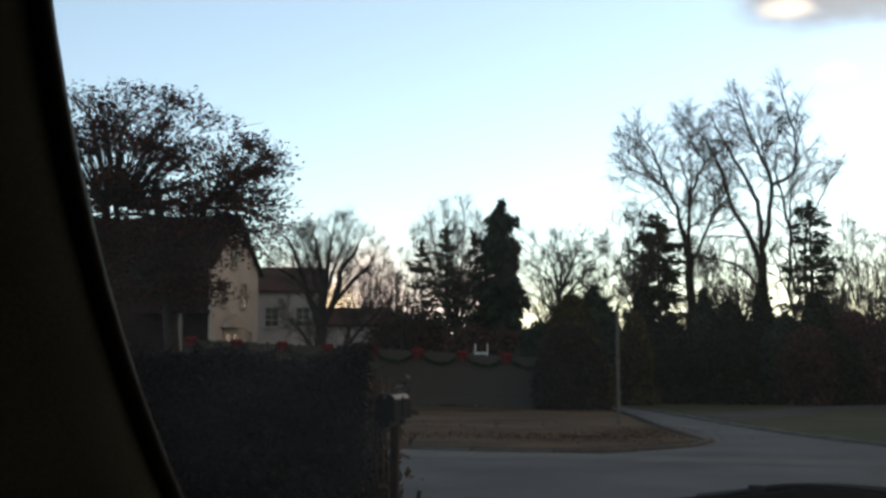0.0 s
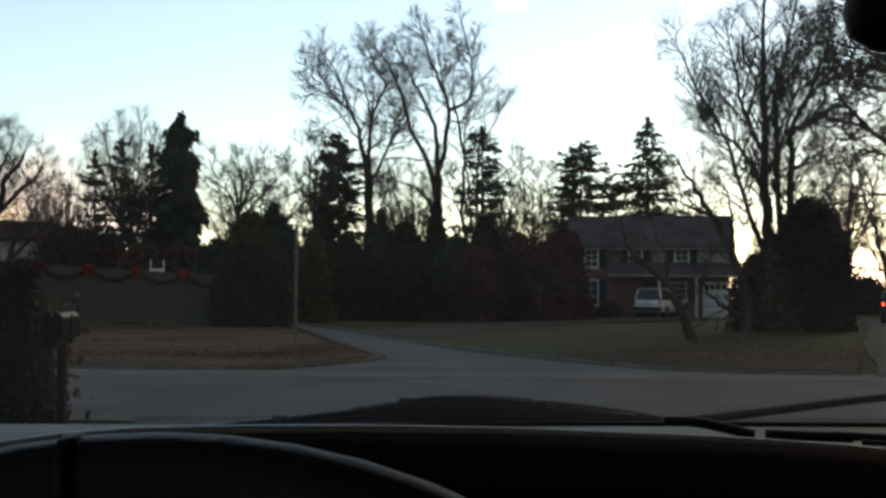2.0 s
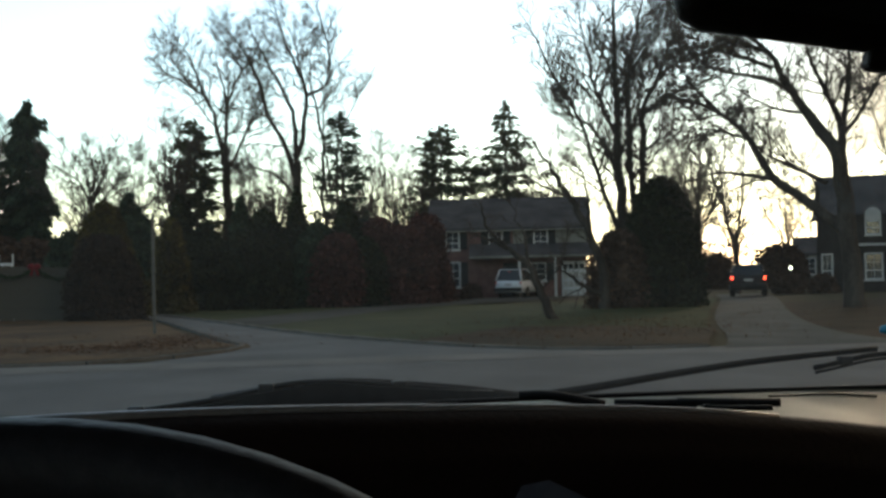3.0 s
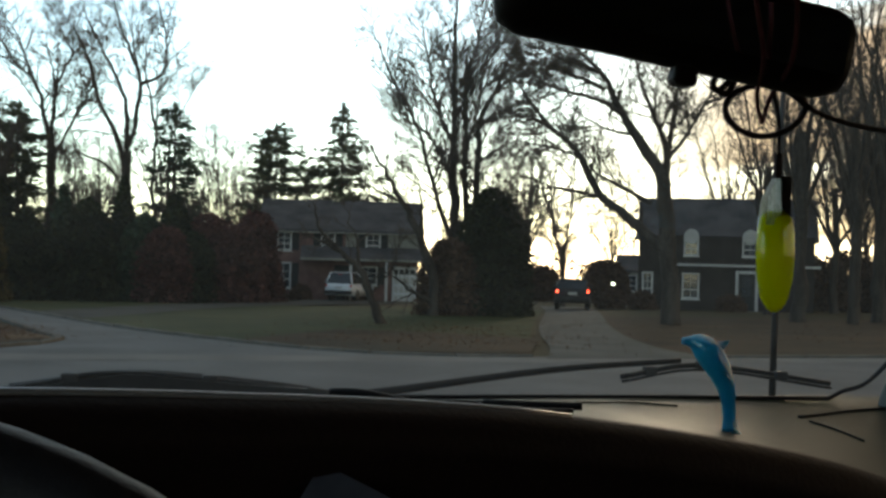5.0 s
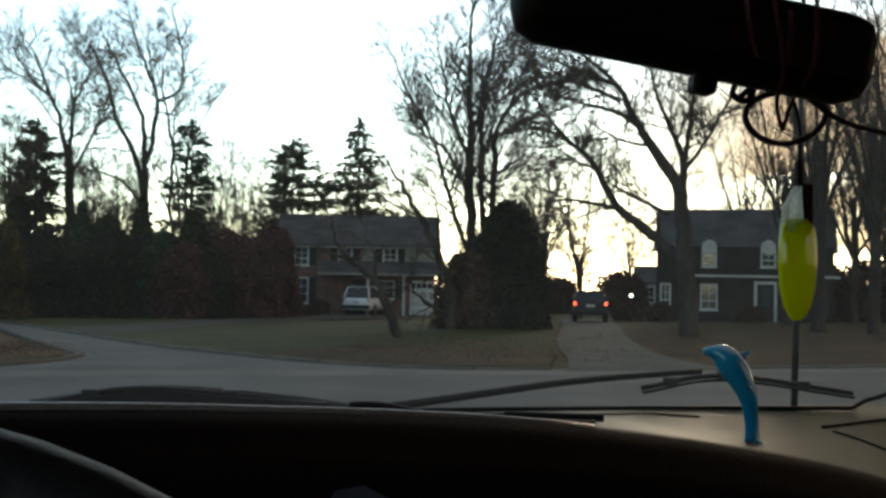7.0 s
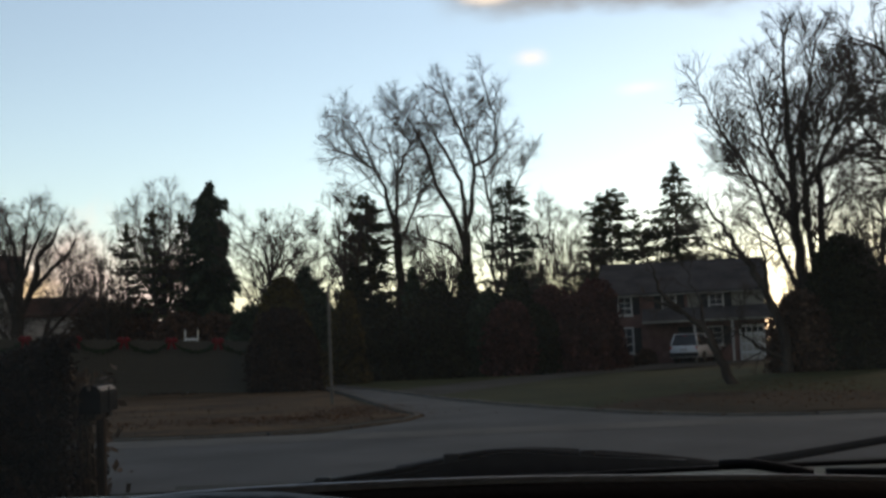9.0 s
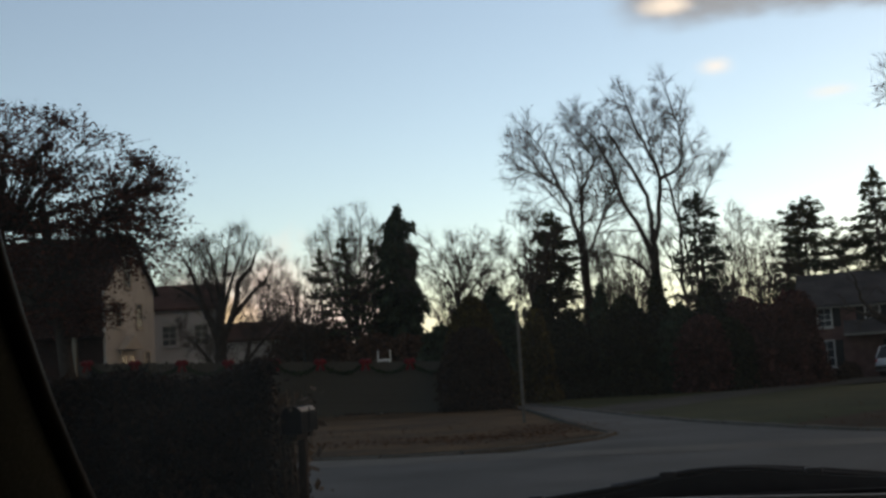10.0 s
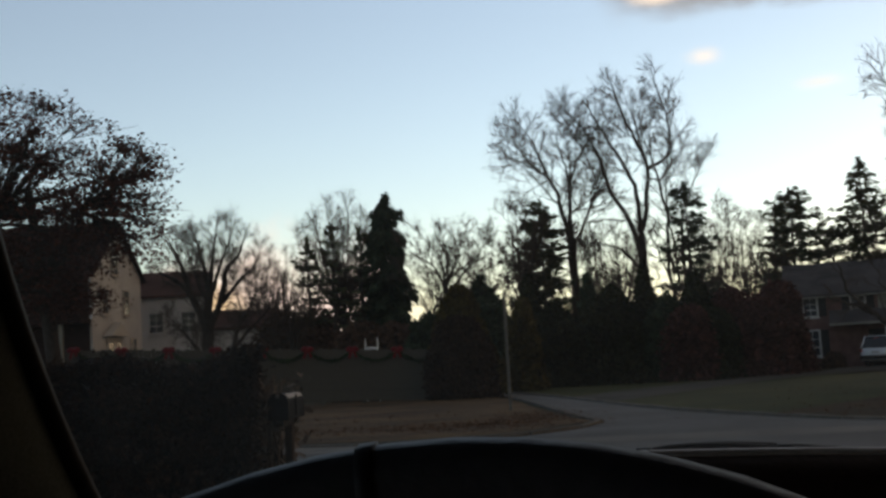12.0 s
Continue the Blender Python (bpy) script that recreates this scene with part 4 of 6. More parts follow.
def annex_house(name, x, y, rz, w, d, ze, zr, wallm, roofm, label, wins):
    h = empty(name, x, y, gz(y), rz)
    part("wall", gabled_wall(bmesh.new(), 0, w, 0, d, -0.3, ze, zr), wallm, h)
    gable_roof("roof", 0, w, 0, d, ze, zr, roofm, h, 0.25)
    for wx, wz in wins:
        window(h, wx, 0, wz, 0.8, 1.2, shutters=False)
    return tagged(h, label, "house")


rear = part("wall_behind", box(-9, 11, -12.4, -12, 0, 6.5), M_BRICK)
tagged(rear, "plain brick wall of the house behind the driveway", "wall", kind="structure")
def street_light():
    """A lit lamp on a short post far down the street."""
    p = empty("post_lamp", 29.86, 66.0, gz(66.0))
    part("post", box(-0.04, 0.04, -0.04, 0.04, -0.2, 1.25, bevel=0.01), M_BLACKMETAL, p)
    bm = bmesh.new()
    bmesh.ops.create_uvsphere(bm, u_segments=14, v_segments=10, radius=0.09, matrix=Matrix.Translation((0, 0, 1.33)))
    part("globe", bm, M_LAMP, p, "small lit greenish-white globe", True)
    tagged(p, "small post lamp with a lit globe down the street", "lamp")


street_light()
brick_house()
dark_house()
cream_house()
annex_house("white_house", -31.2, 69.0, 22, 4.6, 6, 6.7, 8.3, M_WHITE, M_BROWNROOF, "white house with a low brown roof behind the bare tree", [(1.2, 5.0), (3.2, 5.0), (3.2, 2.5)])
annex_house("white_wing", -31.2 + 4.65 * math.cos(radians(22)), 69.0 + 4.65 * math.sin(radians(22)), 22, 4.2, 5, 4.5, 5.6, M_WHITE, M_BROWNROOF, "low white wing beside the white house", [(1.4, 2.2), (3.0, 2.2)])
annex_house("far_house", 39.6, 86.5, -24, 3.2, 5, 2.5, 3.7, M_SIDING, M_ROOF, "small pale house far down the street", [(1.0, 1.5), (2.3, 1.5)])
annex_house("edge_house", 46.5, 56.0, -40, 9, 7, 3.2, 5.4, M_SIDING, M_ROOF, "pale house half hidden behind bare trunks", [(1.5, 1.7), (4.5, 1.7)])


# ---------------------------------------------------------------- fence with garland
def garland_fence():
    a, b = Vector((-19.1, 36.6, 0)), Vector((-6.9, 40.6, 0))
    d = b - a
    L = d.length
    ang = math.degrees(math.atan2(d.y, d.x))
    f = empty("board_fence", a.x, a.y, 0, ang)
    top = lambda s: 2.12 - 0.68 * s / L
    base = lambda s: 0.25 - 0.58 * s / L
    n, w = 92, L / 92
    me = bpy.data.meshes.new("board")
    bm = box(0.003, w - 0.003, -0.012, 0.012, 0, 1, bevel=0)
    bm.to_mesh(me)
    bm.free()
    me.materials.append(M_FENCE)
    r = random.Random(3)
    for i in range(n):
        s = i * w
        o = new("board", me)
        o.parent = f
        o.matrix_basis = Matrix.LocRotScale((s, r.uniform(-0.006, 0.006), base(s)), None, (1, 1, top(s) - base(s) + r.uniform(-0.03, 0.02)))
    k = 9
    for i in range(k + 1):
        s = L * i / k
        part("post", box(s - 0.05, s + 0.05, 0.02, 0.12, base(s) - 0.2, top(s) + 0.05, bevel=0.01), M_FENCE, f)
    for z in (0.25, 0.85):
        tube_part("rail", [(0, 0.045, base(0) + z * 1.8), (L, 0.045, base(L) + z * 1.8)], 0.035, M_FENCE, f, sides=6)
    tagged(f, "weathered grey board fence hung with a Christmas garland", "fence")
    rng = np.random.default_rng(8)
    step = L / 8.2
    g = empty("garland", a.x, a.y, 0, ang)
    for i in range(8):
        s0, s1 = 0.25 + i * step, 0.25 + (i + 1) * step
        pts = []
        for q in range(13):
            u = q / 12
            s = s0 + (s1 - s0) * u
            pts.append((s, -0.07, top(s) - 0.03 - 0.36 * (1 - (2 * u - 1) ** 2)))
        tube_part("swag", pts, 0.03, M_GARLAND, g, sides=6)
        c = np.repeat(np.array(pts), 22, 0)
        leaf_part("sprig", c + rng.normal(size=c.shape) * 0.035, 0.10, M_GARLAND, g, rng)
    tagged(g, "dark green evergreen garland in swags along the fence", "garland")
    bow = None
    for i in range(9):
        s = 0.25 + i * step
        p = a + d.normalized() * s
        m = pose(p.x + 0.04, p.y - 0.13, top(s) - 0.02, 0, 0, ang)
        if bow is None:
            bow = empty("ribbon_bow")
            for sgn in (-1, 1):
                bm = bmesh.new()
                r0 = bmesh.ops.create_uvsphere(bm, u_segments=12, v_segments=8, radius=0.5)
                bmesh.ops.transform(bm, matrix=pose(sgn * 0.11, 0, 0.03, 0, sgn * 25, 0) @ Matrix.Diagonal((0.24, 0.12, 0.18, 1)), verts=r0["verts"])
                part("loop", bm, M_BOW, bow, "", True)
                part("tail", box(-0.04, 0.04, -0.015, 0.015, -0.3, 0, bevel=0.005, m=pose(sgn * 0.03, 0, 0, 0, -sgn * 18, 0)), M_BOW, bow)
            part("knot", box(-0.045, 0.045, -0.06, 0.04, -0.04, 0.06, bevel=0.02), M_BOW, bow)
            tagged(bow, "large red ribbon bow on the fence", "bow", "bows on the fence")
            bow.matrix_basis = m
        else:
            copy_thing(bow, m)


garland_fence()


# ---------------------------------------------------------------- street furniture
def sign_pole():
    x, y = -3.0, 26.45
    p = empty("sign_pole", x, y, gz(y))
    part("pole", box(-0.035, 0.035, -0.02, 0.02, -0.3, 2.72, bevel=0.006), M_STEEL, p)
    part("cap", box(-0.045, 0.045, -0.03, 0.03, 2.72, 2.76, bevel=0.008), M_STEEL, p)
    part("sign_plate", box(-0.008, 0.008, -0.28, 0.28, 2.42, 2.60, bevel=0.003), M_FENCE, p, "thin sign plate seen edge on")
    tagged(p, "slim grey metal sign pole on the grass island", "sign pole")


def mailbox():
    m = empty("mailbox", -3.12, 9.98, -0.115, 3)
    part("post", box(-0.034, 0.034, -0.04, 0.04, -0.15, 1.0, bevel=0.008), M_POSTWOOD, m, "dark wooden post")
    part("arm", box(-0.034, 0.034, -0.30, 0.26, 0.93, 0.985, bevel=0.006), M_POSTWOOD, m)
    w, h, d0, d1 = 0.085, 0.14, -0.33, 0.25
    ring = [(-w, 0), (w, 0), (w, h)] + [(w * math.cos(a), h + w * math.sin(a)) for a in [math.pi * k / 12 for k in range(1, 12)]] + [(-w, h)]
    bm = bmesh.new()
    A = [bm.verts.new((x, d0, z + 0.99)) for x, z in ring]
    Bv = [bm.verts.new((x, d1, z + 0.99)) for x, z in ring]
    for i in range(len(ring)):
        bm.faces.new((A[i], A[(i + 1) % len(ring)], Bv[(i + 1) % len(ring)], Bv[i]))
    bm.faces.new(A[::-1])
    bm.faces.new(Bv)
    b = part("box", bm, M_MAILBOX, m, "arched metal letter box")
    bm = bmesh.new()
    A = [bm.verts.new((x * 1.06, d0 - 0.022, (z - 0.07) * 1.05 + 1.06)) for x, z in ring]
    Bv = [bm.verts.new((x * 1.06, d0 - 0.002, (z - 0.07) * 1.05 + 1.06)) for x, z in ring]
    for i in range(len(ring)):
        bm.faces.new((A[i], A[(i + 1) % len(ring)], Bv[(i + 1) % len(ring)], Bv[i]))
    bm.faces.new(A[::-1])
    bm.faces.new(Bv)
    lid = part("lid", bm, M_MAILBOX, b)
    # white strip on the arch imitates the glint of sky on its top
    bm = bmesh.new()
    arc = [(0.087 * math.cos(a), 0.14 + 0.087 * math.sin(a) + 0.99) for a in [radians(q) for q in (28, 40, 52, 64)]]
    A, Bv = [bm.verts.new((x, d0 + 0.05, z)) for x, z in arc], [bm.verts.new((x, d1 - 0.02, z)) for x, z in arc]
    for i in range(3):
        bm.faces.new((A[i], A[i + 1], Bv[i + 1], Bv[i]))
    part("top_glint", bm, M_WHITE, b, "pale strip painted as the glint along the top")
    part("flag", box(0.09, 0.098, -0.1, -0.07, 1.02, 1.2, bevel=0.002), M_MAILBOX, b)
    part("latch", box(-0.012, 0.012, d0 - 0.05, d0 - 0.02, 1.18, 1.215, bevel=0.004), M_STEEL, b)
    tagged(m, "dark metal mailbox on a wooden post beside the hedge", "mailbox")


def dead_stems():
    r = random.Random(5)
    t = empty("dead_stems", -3.40, 10.25, 0)
    V, F = [], []
    for k in range(46):
        a = Vector((r.uniform(-0.16, 0.16), r.uniform(-0.2, 0.2), 0))
        b = a + Vector((r.gauss(0, 0.1), r.gauss(0, 0.1), r.uniform(0.5, 1.25)))
        add_tube(V, F, [a, a.lerp(b, 0.5) + Vector((r.gauss(0, 0.03), r.gauss(0, 0.03), 0)), b], [0.014, 0.011, 0.005], 4)
    ob_from("stem", V, F, M_PALEWOOD, t)
    rng = np.random.default_rng(9)
    c = np.stack([rng.normal(0, 0.16, 420), rng.normal(0, 0.16, 420), rng.uniform(0.05, 1.25, 420)], 1)
    leaf_part("withered_leaf", c, 0.1, M_PALEWOOD, t, rng)
    tagged(t, "pale withered stems beside the mailbox", "plant")


def hedge():
    rng = np.random.default_rng(12)
    t = empty("hedge", -3.55, 10.05, 0, 24)
    n = 70000
    L = 8.5
    c = np.stack([-rng.uniform(0, 1, n) * L, rng.uniform(-0.65, 0.65, n), rng.uniform(0.0, 1, n) ** 0.8], 1)
    edge = rng.uniform(0, 1, n) < 0.75
    c[edge, 1] = np.where(rng.uniform(size=edge.sum()) < 0.6, -0.62, 0.62) + rng.normal(0, 0.07, edge.sum())
    topm = rng.uniform(0, 1, n) < 0.25
    c[topm, 2] = 1.0
    endm = rng.uniform(0, 1, n) < 0.05
    c[endm, 0] = rng.normal(0, 0.06, endm.sum())
    hgt = 1.40 + 0.012 * np.minimum(8, -c[:, 0]) + 0.05 * np.sin(c[:, 0] * 2.1) + 0.05 * np.sin(c[:, 0] * 5.3 + 1)
    c[:, 2] = c[:, 2] * hgt + rng.normal(0, 0.04, n)
    c[:, 1] += 0.09 * np.sin(c[:, 0] * 3.1 + c[:, 2] * 2.5)
    c[:, 2] = np.maximum(c[:, 2], 0.02)
    V, F = [], []
    r = random.Random(4)
    for k in range(60):
        a = Vector((-r.uniform(0.1, L), r.uniform(-0.3, 0.3), 0))
        b = a + Vector((r.gauss(0, 0.2), r.gauss(0, 0.2), r.uniform(0.9, 1.3)))
        add_tube(V, F, [a, a.lerp(b, 0.5), b], [0.025, 0.018, 0.006], 4)
    ob_from("stem", V, F, M_BARK, t)
    leaf_part("foliage", c, 0.062, M_HEDGE, t, rng)
    k = 5000
    leaf_part("inner_foliage", np.stack([-rng.uniform(0.02, 1, k) * L, rng.uniform(-0.5, 0.5, k), rng.uniform(0.03, 1.27, k)], 1), 0.3, M_HEDGE, t, rng)
    tagged(t, "dense dark clipped hedge at the driveway's edge", "hedge")


def swing_frame():
    """White U-shaped frame that shows over the fence."""
    f = empty("garden_frame", -10.02, 43.0, gz(43.0))
    for x in (-0.24, 0.24):
        part("upright", box(x - 0.022, x + 0.022, -0.03, 0.03, -0.1, 2.42, bevel=0.008), M_WHITECAR, f)
    part("seat_board", box(-0.21, 0.21, -0.10, 0.10, 2.03, 2.09, bevel=0.01), M_WHITECAR, f)
    for x in (-0.22, -0.08, 0.08, 0.22):
        part("finial", box(x - 0.05, x + 0.05, -0.125, -0.05, 1.97, 2.04, bevel=0.01), M_WHITECAR, f)
    tagged(f, "small white painted garden frame behind the fence", "garden frame")


swing_frame()
sign_pole()
mailbox()
dead_stems()
hedge()


# ---------------------------------------------------------------- parked vehicles
def lofted(sections, n=None):
    """A closed body lofted through rings of equal length."""
    bm = bmesh.new()
    rings = [[bm.verts.new(p) for p in s] for s in sections]
    k = len(rings[0])
    for a, b in zip(rings, rings[1:]):
        for i in range(k):
            bm.faces.new((a[i], a[(i + 1) % k], b[(i + 1) % k], b[i]))
    bm.faces.new(rings[0][::-1])
    bm.faces.new(rings[-1])
    return bm


def vehicle(name, x, y, rz, paint, label, length=4.5, width=1.8, height=1.7, pickup=False, tail=None):
    """Seen from behind: rear at local y = 0, front towards +y."""
    v = empty(name, x, y, gz(y), rz)
    hw = width / 2
    def ring(yy, z0, z1, w0, w1):
        return [(-w0, yy, z0), (-w0 * 1.0, yy, (z0 + z1) * 0.5), (-w1, yy, z1 - 0.06), (-w1 + 0.1, yy, z1), (w1 - 0.1, yy, z1), (w1, yy, z1 - 0.06), (w0, yy, (z0 + z1) * 0.5), (w0, yy, z0)]
    low = [ring(0.0, 0.45, 0.95, hw * 0.94, hw * 0.92), ring(0.12, 0.34, 1.0, hw, hw * 0.97), ring(1.2, 0.3, 1.02, hw, hw * 0.97), ring(length - 1.3, 0.3, 1.02, hw, hw * 0.97), ring(length - 0.3, 0.32, 0.92, hw * 0.98, hw * 0.9), ring(length, 0.42, 0.8, hw * 0.88, hw * 0.8)]
    body = part("body", lofted(low), paint, v, "", True)
    c0, c1 = (0.08, length - 1.9)
    cab = [ring(c0, 0.98, 1.05, hw * 0.95, hw * 0.92), ring(c0 + 0.22, 0.98, height - 0.05, hw * 0.95, hw * 0.74), ring(c0 + 0.6, 0.98, height, hw * 0.95, hw * 0.74), ring(c1 - 0.6, 0.98, height, hw * 0.95, hw * 0.74), ring(c1 + 0.25, 0.98, 1.06, hw * 0.95, hw * 0.9)]
    part("cabin", lofted(cab), M_CARGLASS, v, "dark tinted windows", True)
    part("roof_panel", box(-hw * 0.72, hw * 0.72, c0 + 0.24, c1 - 0.5, height - 0.035, height + 0.006, bevel=0.015), paint, v)
    for s in (-1, 1):
        tube_part("rear_pillar", [(s * hw * 0.93, c0 + 0.02, 1.0), (s * hw * 0.73, c0 + 0.25, height - 0.03)], 0.05, paint, v)
        tube_part("door_post", [(s * hw * 0.95, 2.0, 1.0), (s * hw * 0.75, 2.0, height - 0.03)], 0.03, paint, v)
        tube_part("front_pillar", [(s * hw * 0.93, c1 + 0.2, 1.04), (s * hw * 0.74, c1 - 0.55, height - 0.03)], 0.035, paint, v)
    part("rear_window", box(-hw * 0.74, hw * 0.74, -0.012, 0.012, 0, height - 1.12, bevel=0.01, m=pose(0, c0 + 0.03, 1.06, -20, 0, 0)), M_CARGLASS, v)
    for s in (-1, 1):
        part("tail_lamp", box(s * hw * 0.88 - 0.045, s * hw * 0.88 + 0.045, -0.03, 0.1, 0.80, 0.94, bevel=0.02), tail or M_LAMPRED, v)
    part("high_brake_lamp", box(-0.09, 0.09, c0 + 0.13, c0 + 0.2, height - 0.13, height - 0.09, bevel=0.008), M_LAMPRED, v)
    for s in (-1, 1):
        part("roof_rail", box(s * hw * 0.66 - 0.02, s * hw * 0.66 + 0.02, c0 + 0.5, c1 - 0.6, height + 0.002, height + 0.06, bevel=0.012), M_BLACKMETAL, v)
        part("door_mirror", box(s * (hw + 0.08) - 0.07, s * (hw + 0.08) + 0.07, c1 + 0.02, c1 + 0.1, 1.0, 1.12, bevel=0.02), M_BLACKMETAL, v)
    part("bumper", box(-hw * 0.97, hw * 0.97, -0.1, 0.12, 0.42, 0.62, bevel=0.04), M_BLACKMETAL, v)
    part("number_plate", box(-0.2, 0.2, -0.035, -0.006, 0.72, 0.84), M_WHITE, v, "plain pale plate")
    for s in (-1, 1):
        for yy in (0.85, length - 0.95):
            bm = bmesh.new()
            r0 = bmesh.ops.create_cone(bm, cap_ends=True, segments=20, radius1=0.33, radius2=0.33, depth=0.22)
            bmesh.ops.transform(bm, matrix=Matrix.Translation((s * (hw - 0.1), yy, 0.33)) @ Matrix.Rotation(radians(90), 4, "Y"), verts=r0["verts"])
            wh = part("wheel", bm, M_RUBBER, v)
            bm = bmesh.new()
            r0 = bmesh.ops.create_cone(bm, cap_ends=True, segments=16, radius1=0.2, radius2=0.18, depth=0.05)
            bmesh.ops.transform(bm, matrix=Matrix.Translation((s * (hw + 0.02), yy, 0.33)) @ Matrix.Rotation(radians(90 * s), 4, "Y"), verts=r0["verts"])
            part("rim", bm, M_STEEL, wh)
    return tagged(v, label, "car")


vehicle("sport_utility_vehicle", 20.55, 49.9, -22, M_DARKCAR, "dark sport utility vehicle with lit red tail lamps on a driveway", 4.3, 1.62, 1.46, tail=M_TAIL)
vehicle("white_car", 11.75, 61.6, -32, M_WHITECAR, "white sport utility vehicle parked before the brick house", 3.9, 1.6, 1.6)


# ---------------------------------------------------------------- fallen leaves
def fallen_leaves(name, spots, n, seed, label):
    rng = np.random.default_rng(seed)
    e = empty(name)
    k = rng.integers(0, len(spots), n)
    s = np.array(spots, float)[k]
    x, y = s[:, 0] + rng.normal(size=n) * s[:, 2], s[:, 1] + rng.normal(size=n) * s[:, 3]
    z = np.array([gz(v) for v in y]) + s[:, 4] + 0.012
    leaf_part("leaf_scatter", np.stack([x, y, z], 1), 0.042, M_LEAF, e, rng, 0.9)
    tagged(e, label, "fallen leaves", kind="stuff")


fallen_leaves("fallen_leaves", [(-3.0, 20.5, 0.9, 0.8, 0.075), (-5.5, 20.5, 2.0, 0.9, 0.075), (-2.2, 22.5, 0.5, 1.3, 0.075), (-9, 25, 3, 2.5, 0.075)], 13000, 301, "brown fallen leaves strewn over the grass island")
fallen_leaves("fallen_leaves", [(5.2, 20.6, 1.4, 1.6, 0.07), (7.2, 29.0, 2.0, 3.2, 0.06), (7.6, 24.0, 1.2, 2.6, 0.06), (17.0, 27.0, 3.4, 4, 0.06)], 9000, 302, "brown fallen leaves strewn over the lawn")


# ---------------------------------------------------------------- trees
# tall leafless pair
t = Tree(11)
t.limb(0.40, (0, -0.2), (0.0, 4.4), (0.0, 8.6))
t.limb(0.23, (-0.1, 8.4), (-0.5, 10.5), (-1.1, 12.4), (-1.9, 13.0), (-3.6, 14.0), slope=-0.2)
t.limb(0.14, (-1.1, 12.4), (-1.6, 13.6), (-2.1, 14.9), (-2.9, 16.1))
t.limb(0.07, (-1.1, 12.4), (-1.9, 12.0), (-2.7, 11.5))
t.limb(0.20, (0.0, 8.6), (0.0, 10.9), (0.2, 12.7), (1.1, 14.5), (1.7, 15.4), (2.1, 16.2), slope=0.2)
t.limb(0.11, (0.1, 12.4), (-0.2, 13.8), (-0.5, 15.0), (-0.5, 16.5))
t.limb(0.11, (1.1, 14.5), (0.4, 15.8), (-0.2, 17.2))
t.limb(0.16, (0.1, 8.2), (0.7, 9.4), (1.7, 11.7), (2.5, 13.3), (2.8, 15.0))
t.limb(0.11, (-1.9, 13.0), (-3.0, 14.6), (-3.6, 15.4))
stand_tree(t.grow(0.38, 3.3, 0.85, 0.42, 0.16, 0.75, 0.0105, 0.95), "tall_bare_tree", "tall leafless tree with high spreading limbs", -3.65, 71.95, -2.9)
t = Tree(23)
t.limb(0.44, (0.1, -0.2), (0.0, 4.4), (-0.1, 8.6))
t.limb(0.17, (-0.1, 6.1), (-1.0, 7.5), (-2.2, 8.1), (-4.0, 8.4), bare=0.7)
t.limb(0.07, (-0.2, 5.8), (-1.5, 6.8), (-3.1, 8.0), bare=0.6)
t.limb(0.26, (-0.2, 7.6), (-0.7, 9.5), (-1.6, 11.1), (-2.2, 13.1), (-2.9, 14.9), (-3.9, 16.2), bare=0.4, slope=-0.2)
t.limb(0.08, (-0.8, 9.6), (-2.2, 9.8), (-4.1, 9.9), bare=0.7)
t.limb(0.07, (-1.9, 12.5), (-2.4, 11.9), (-3.1, 11.7))
t.limb(0.24, (-0.1, 8.6), (-0.2, 11.3), (-1.0, 13.6), (-2.1, 15.7), (-2.8, 17.2), bare=0.4, slope=0.25)
t.limb(0.24, (0.0, 9.0), (0.4, 10.8), (0.5, 13.4), (-0.3, 15.3), (-1.0, 17.4), (-1.3, 18.6), bare=0.4, slope=0.1)
t.limb(0.12, (0.3, 13.7), (0.1, 15.5), (-0.5, 18.0))
t.limb(0.16, (0.5, 12.8), (1.8, 13.4), (2.0, 14.8), (1.6, 16.9), (1.3, 17.7))
t.limb(0.08, (0.5, 12.2), (1.9, 12.2), (2.7, 13.9))
stand_tree(t.grow(0.36, 3.0, 0.85, 0.42, 0.18, 0.75, 0.0105, 0.9), "tall_bare_tree", "tall leafless tree with steep crowded limbs", 0.71, 72.04, 0.6)
t = Tree(24)
t.limb(0.16, (-0.3, -0.2), (-0.4, 5.0), (-0.5, 9.7), (-0.9, 12.2), (-1.1, 14.4), (-0.9, 16.0), taper=0.15)
t.limb(0.15, (0.4, -0.2), (0.5, 5.0), (0.4, 9.9), (1.0, 11.0), (2.2, 13.1), bare=0.6, slope=0.0)
t.limb(0.12, (0.0, -0.2), (0.1, 5.7), (-0.4, 10.3), (-0.2, 12.4), (0.0, 13.8), bare=0.55, slope=0.03)
t.limb(0.10, (-0.4, 5.0), (-1.1, 7.6), (-1.8, 9.5))
t.limb(0.07, (0.6, 6.1), (1.8, 7.5), (2.7, 8.4))
stand_tree(t.grow(0.5, 2.4, 0.75, 0.38, 0.25, 0.75, 0.0115), "bare_tree", "slim many-stemmed leafless tree beside the spruce", 2.64, 71.0, 2.1)

conifer("spruce_tree", "ragged dark spruce beside the tall bare tree", 3.3, 69.9, 11.3, 3.1, 31, M_NEEDLE, 0.10, 19, 9, gap=0.32, ragged=0.5, power=0.5, dense=22, thick=0.1)
conifer("spruce_tree", "ragged dark pine beside the tall bare tree", -5.4, 69.8, 10.8, 2.3, 32, M_PINE, 0.02, 20, 8, bare=0.3, gap=0.35, ragged=0.5, power=0.4, up=0.1, dense=36, thick=0.12)
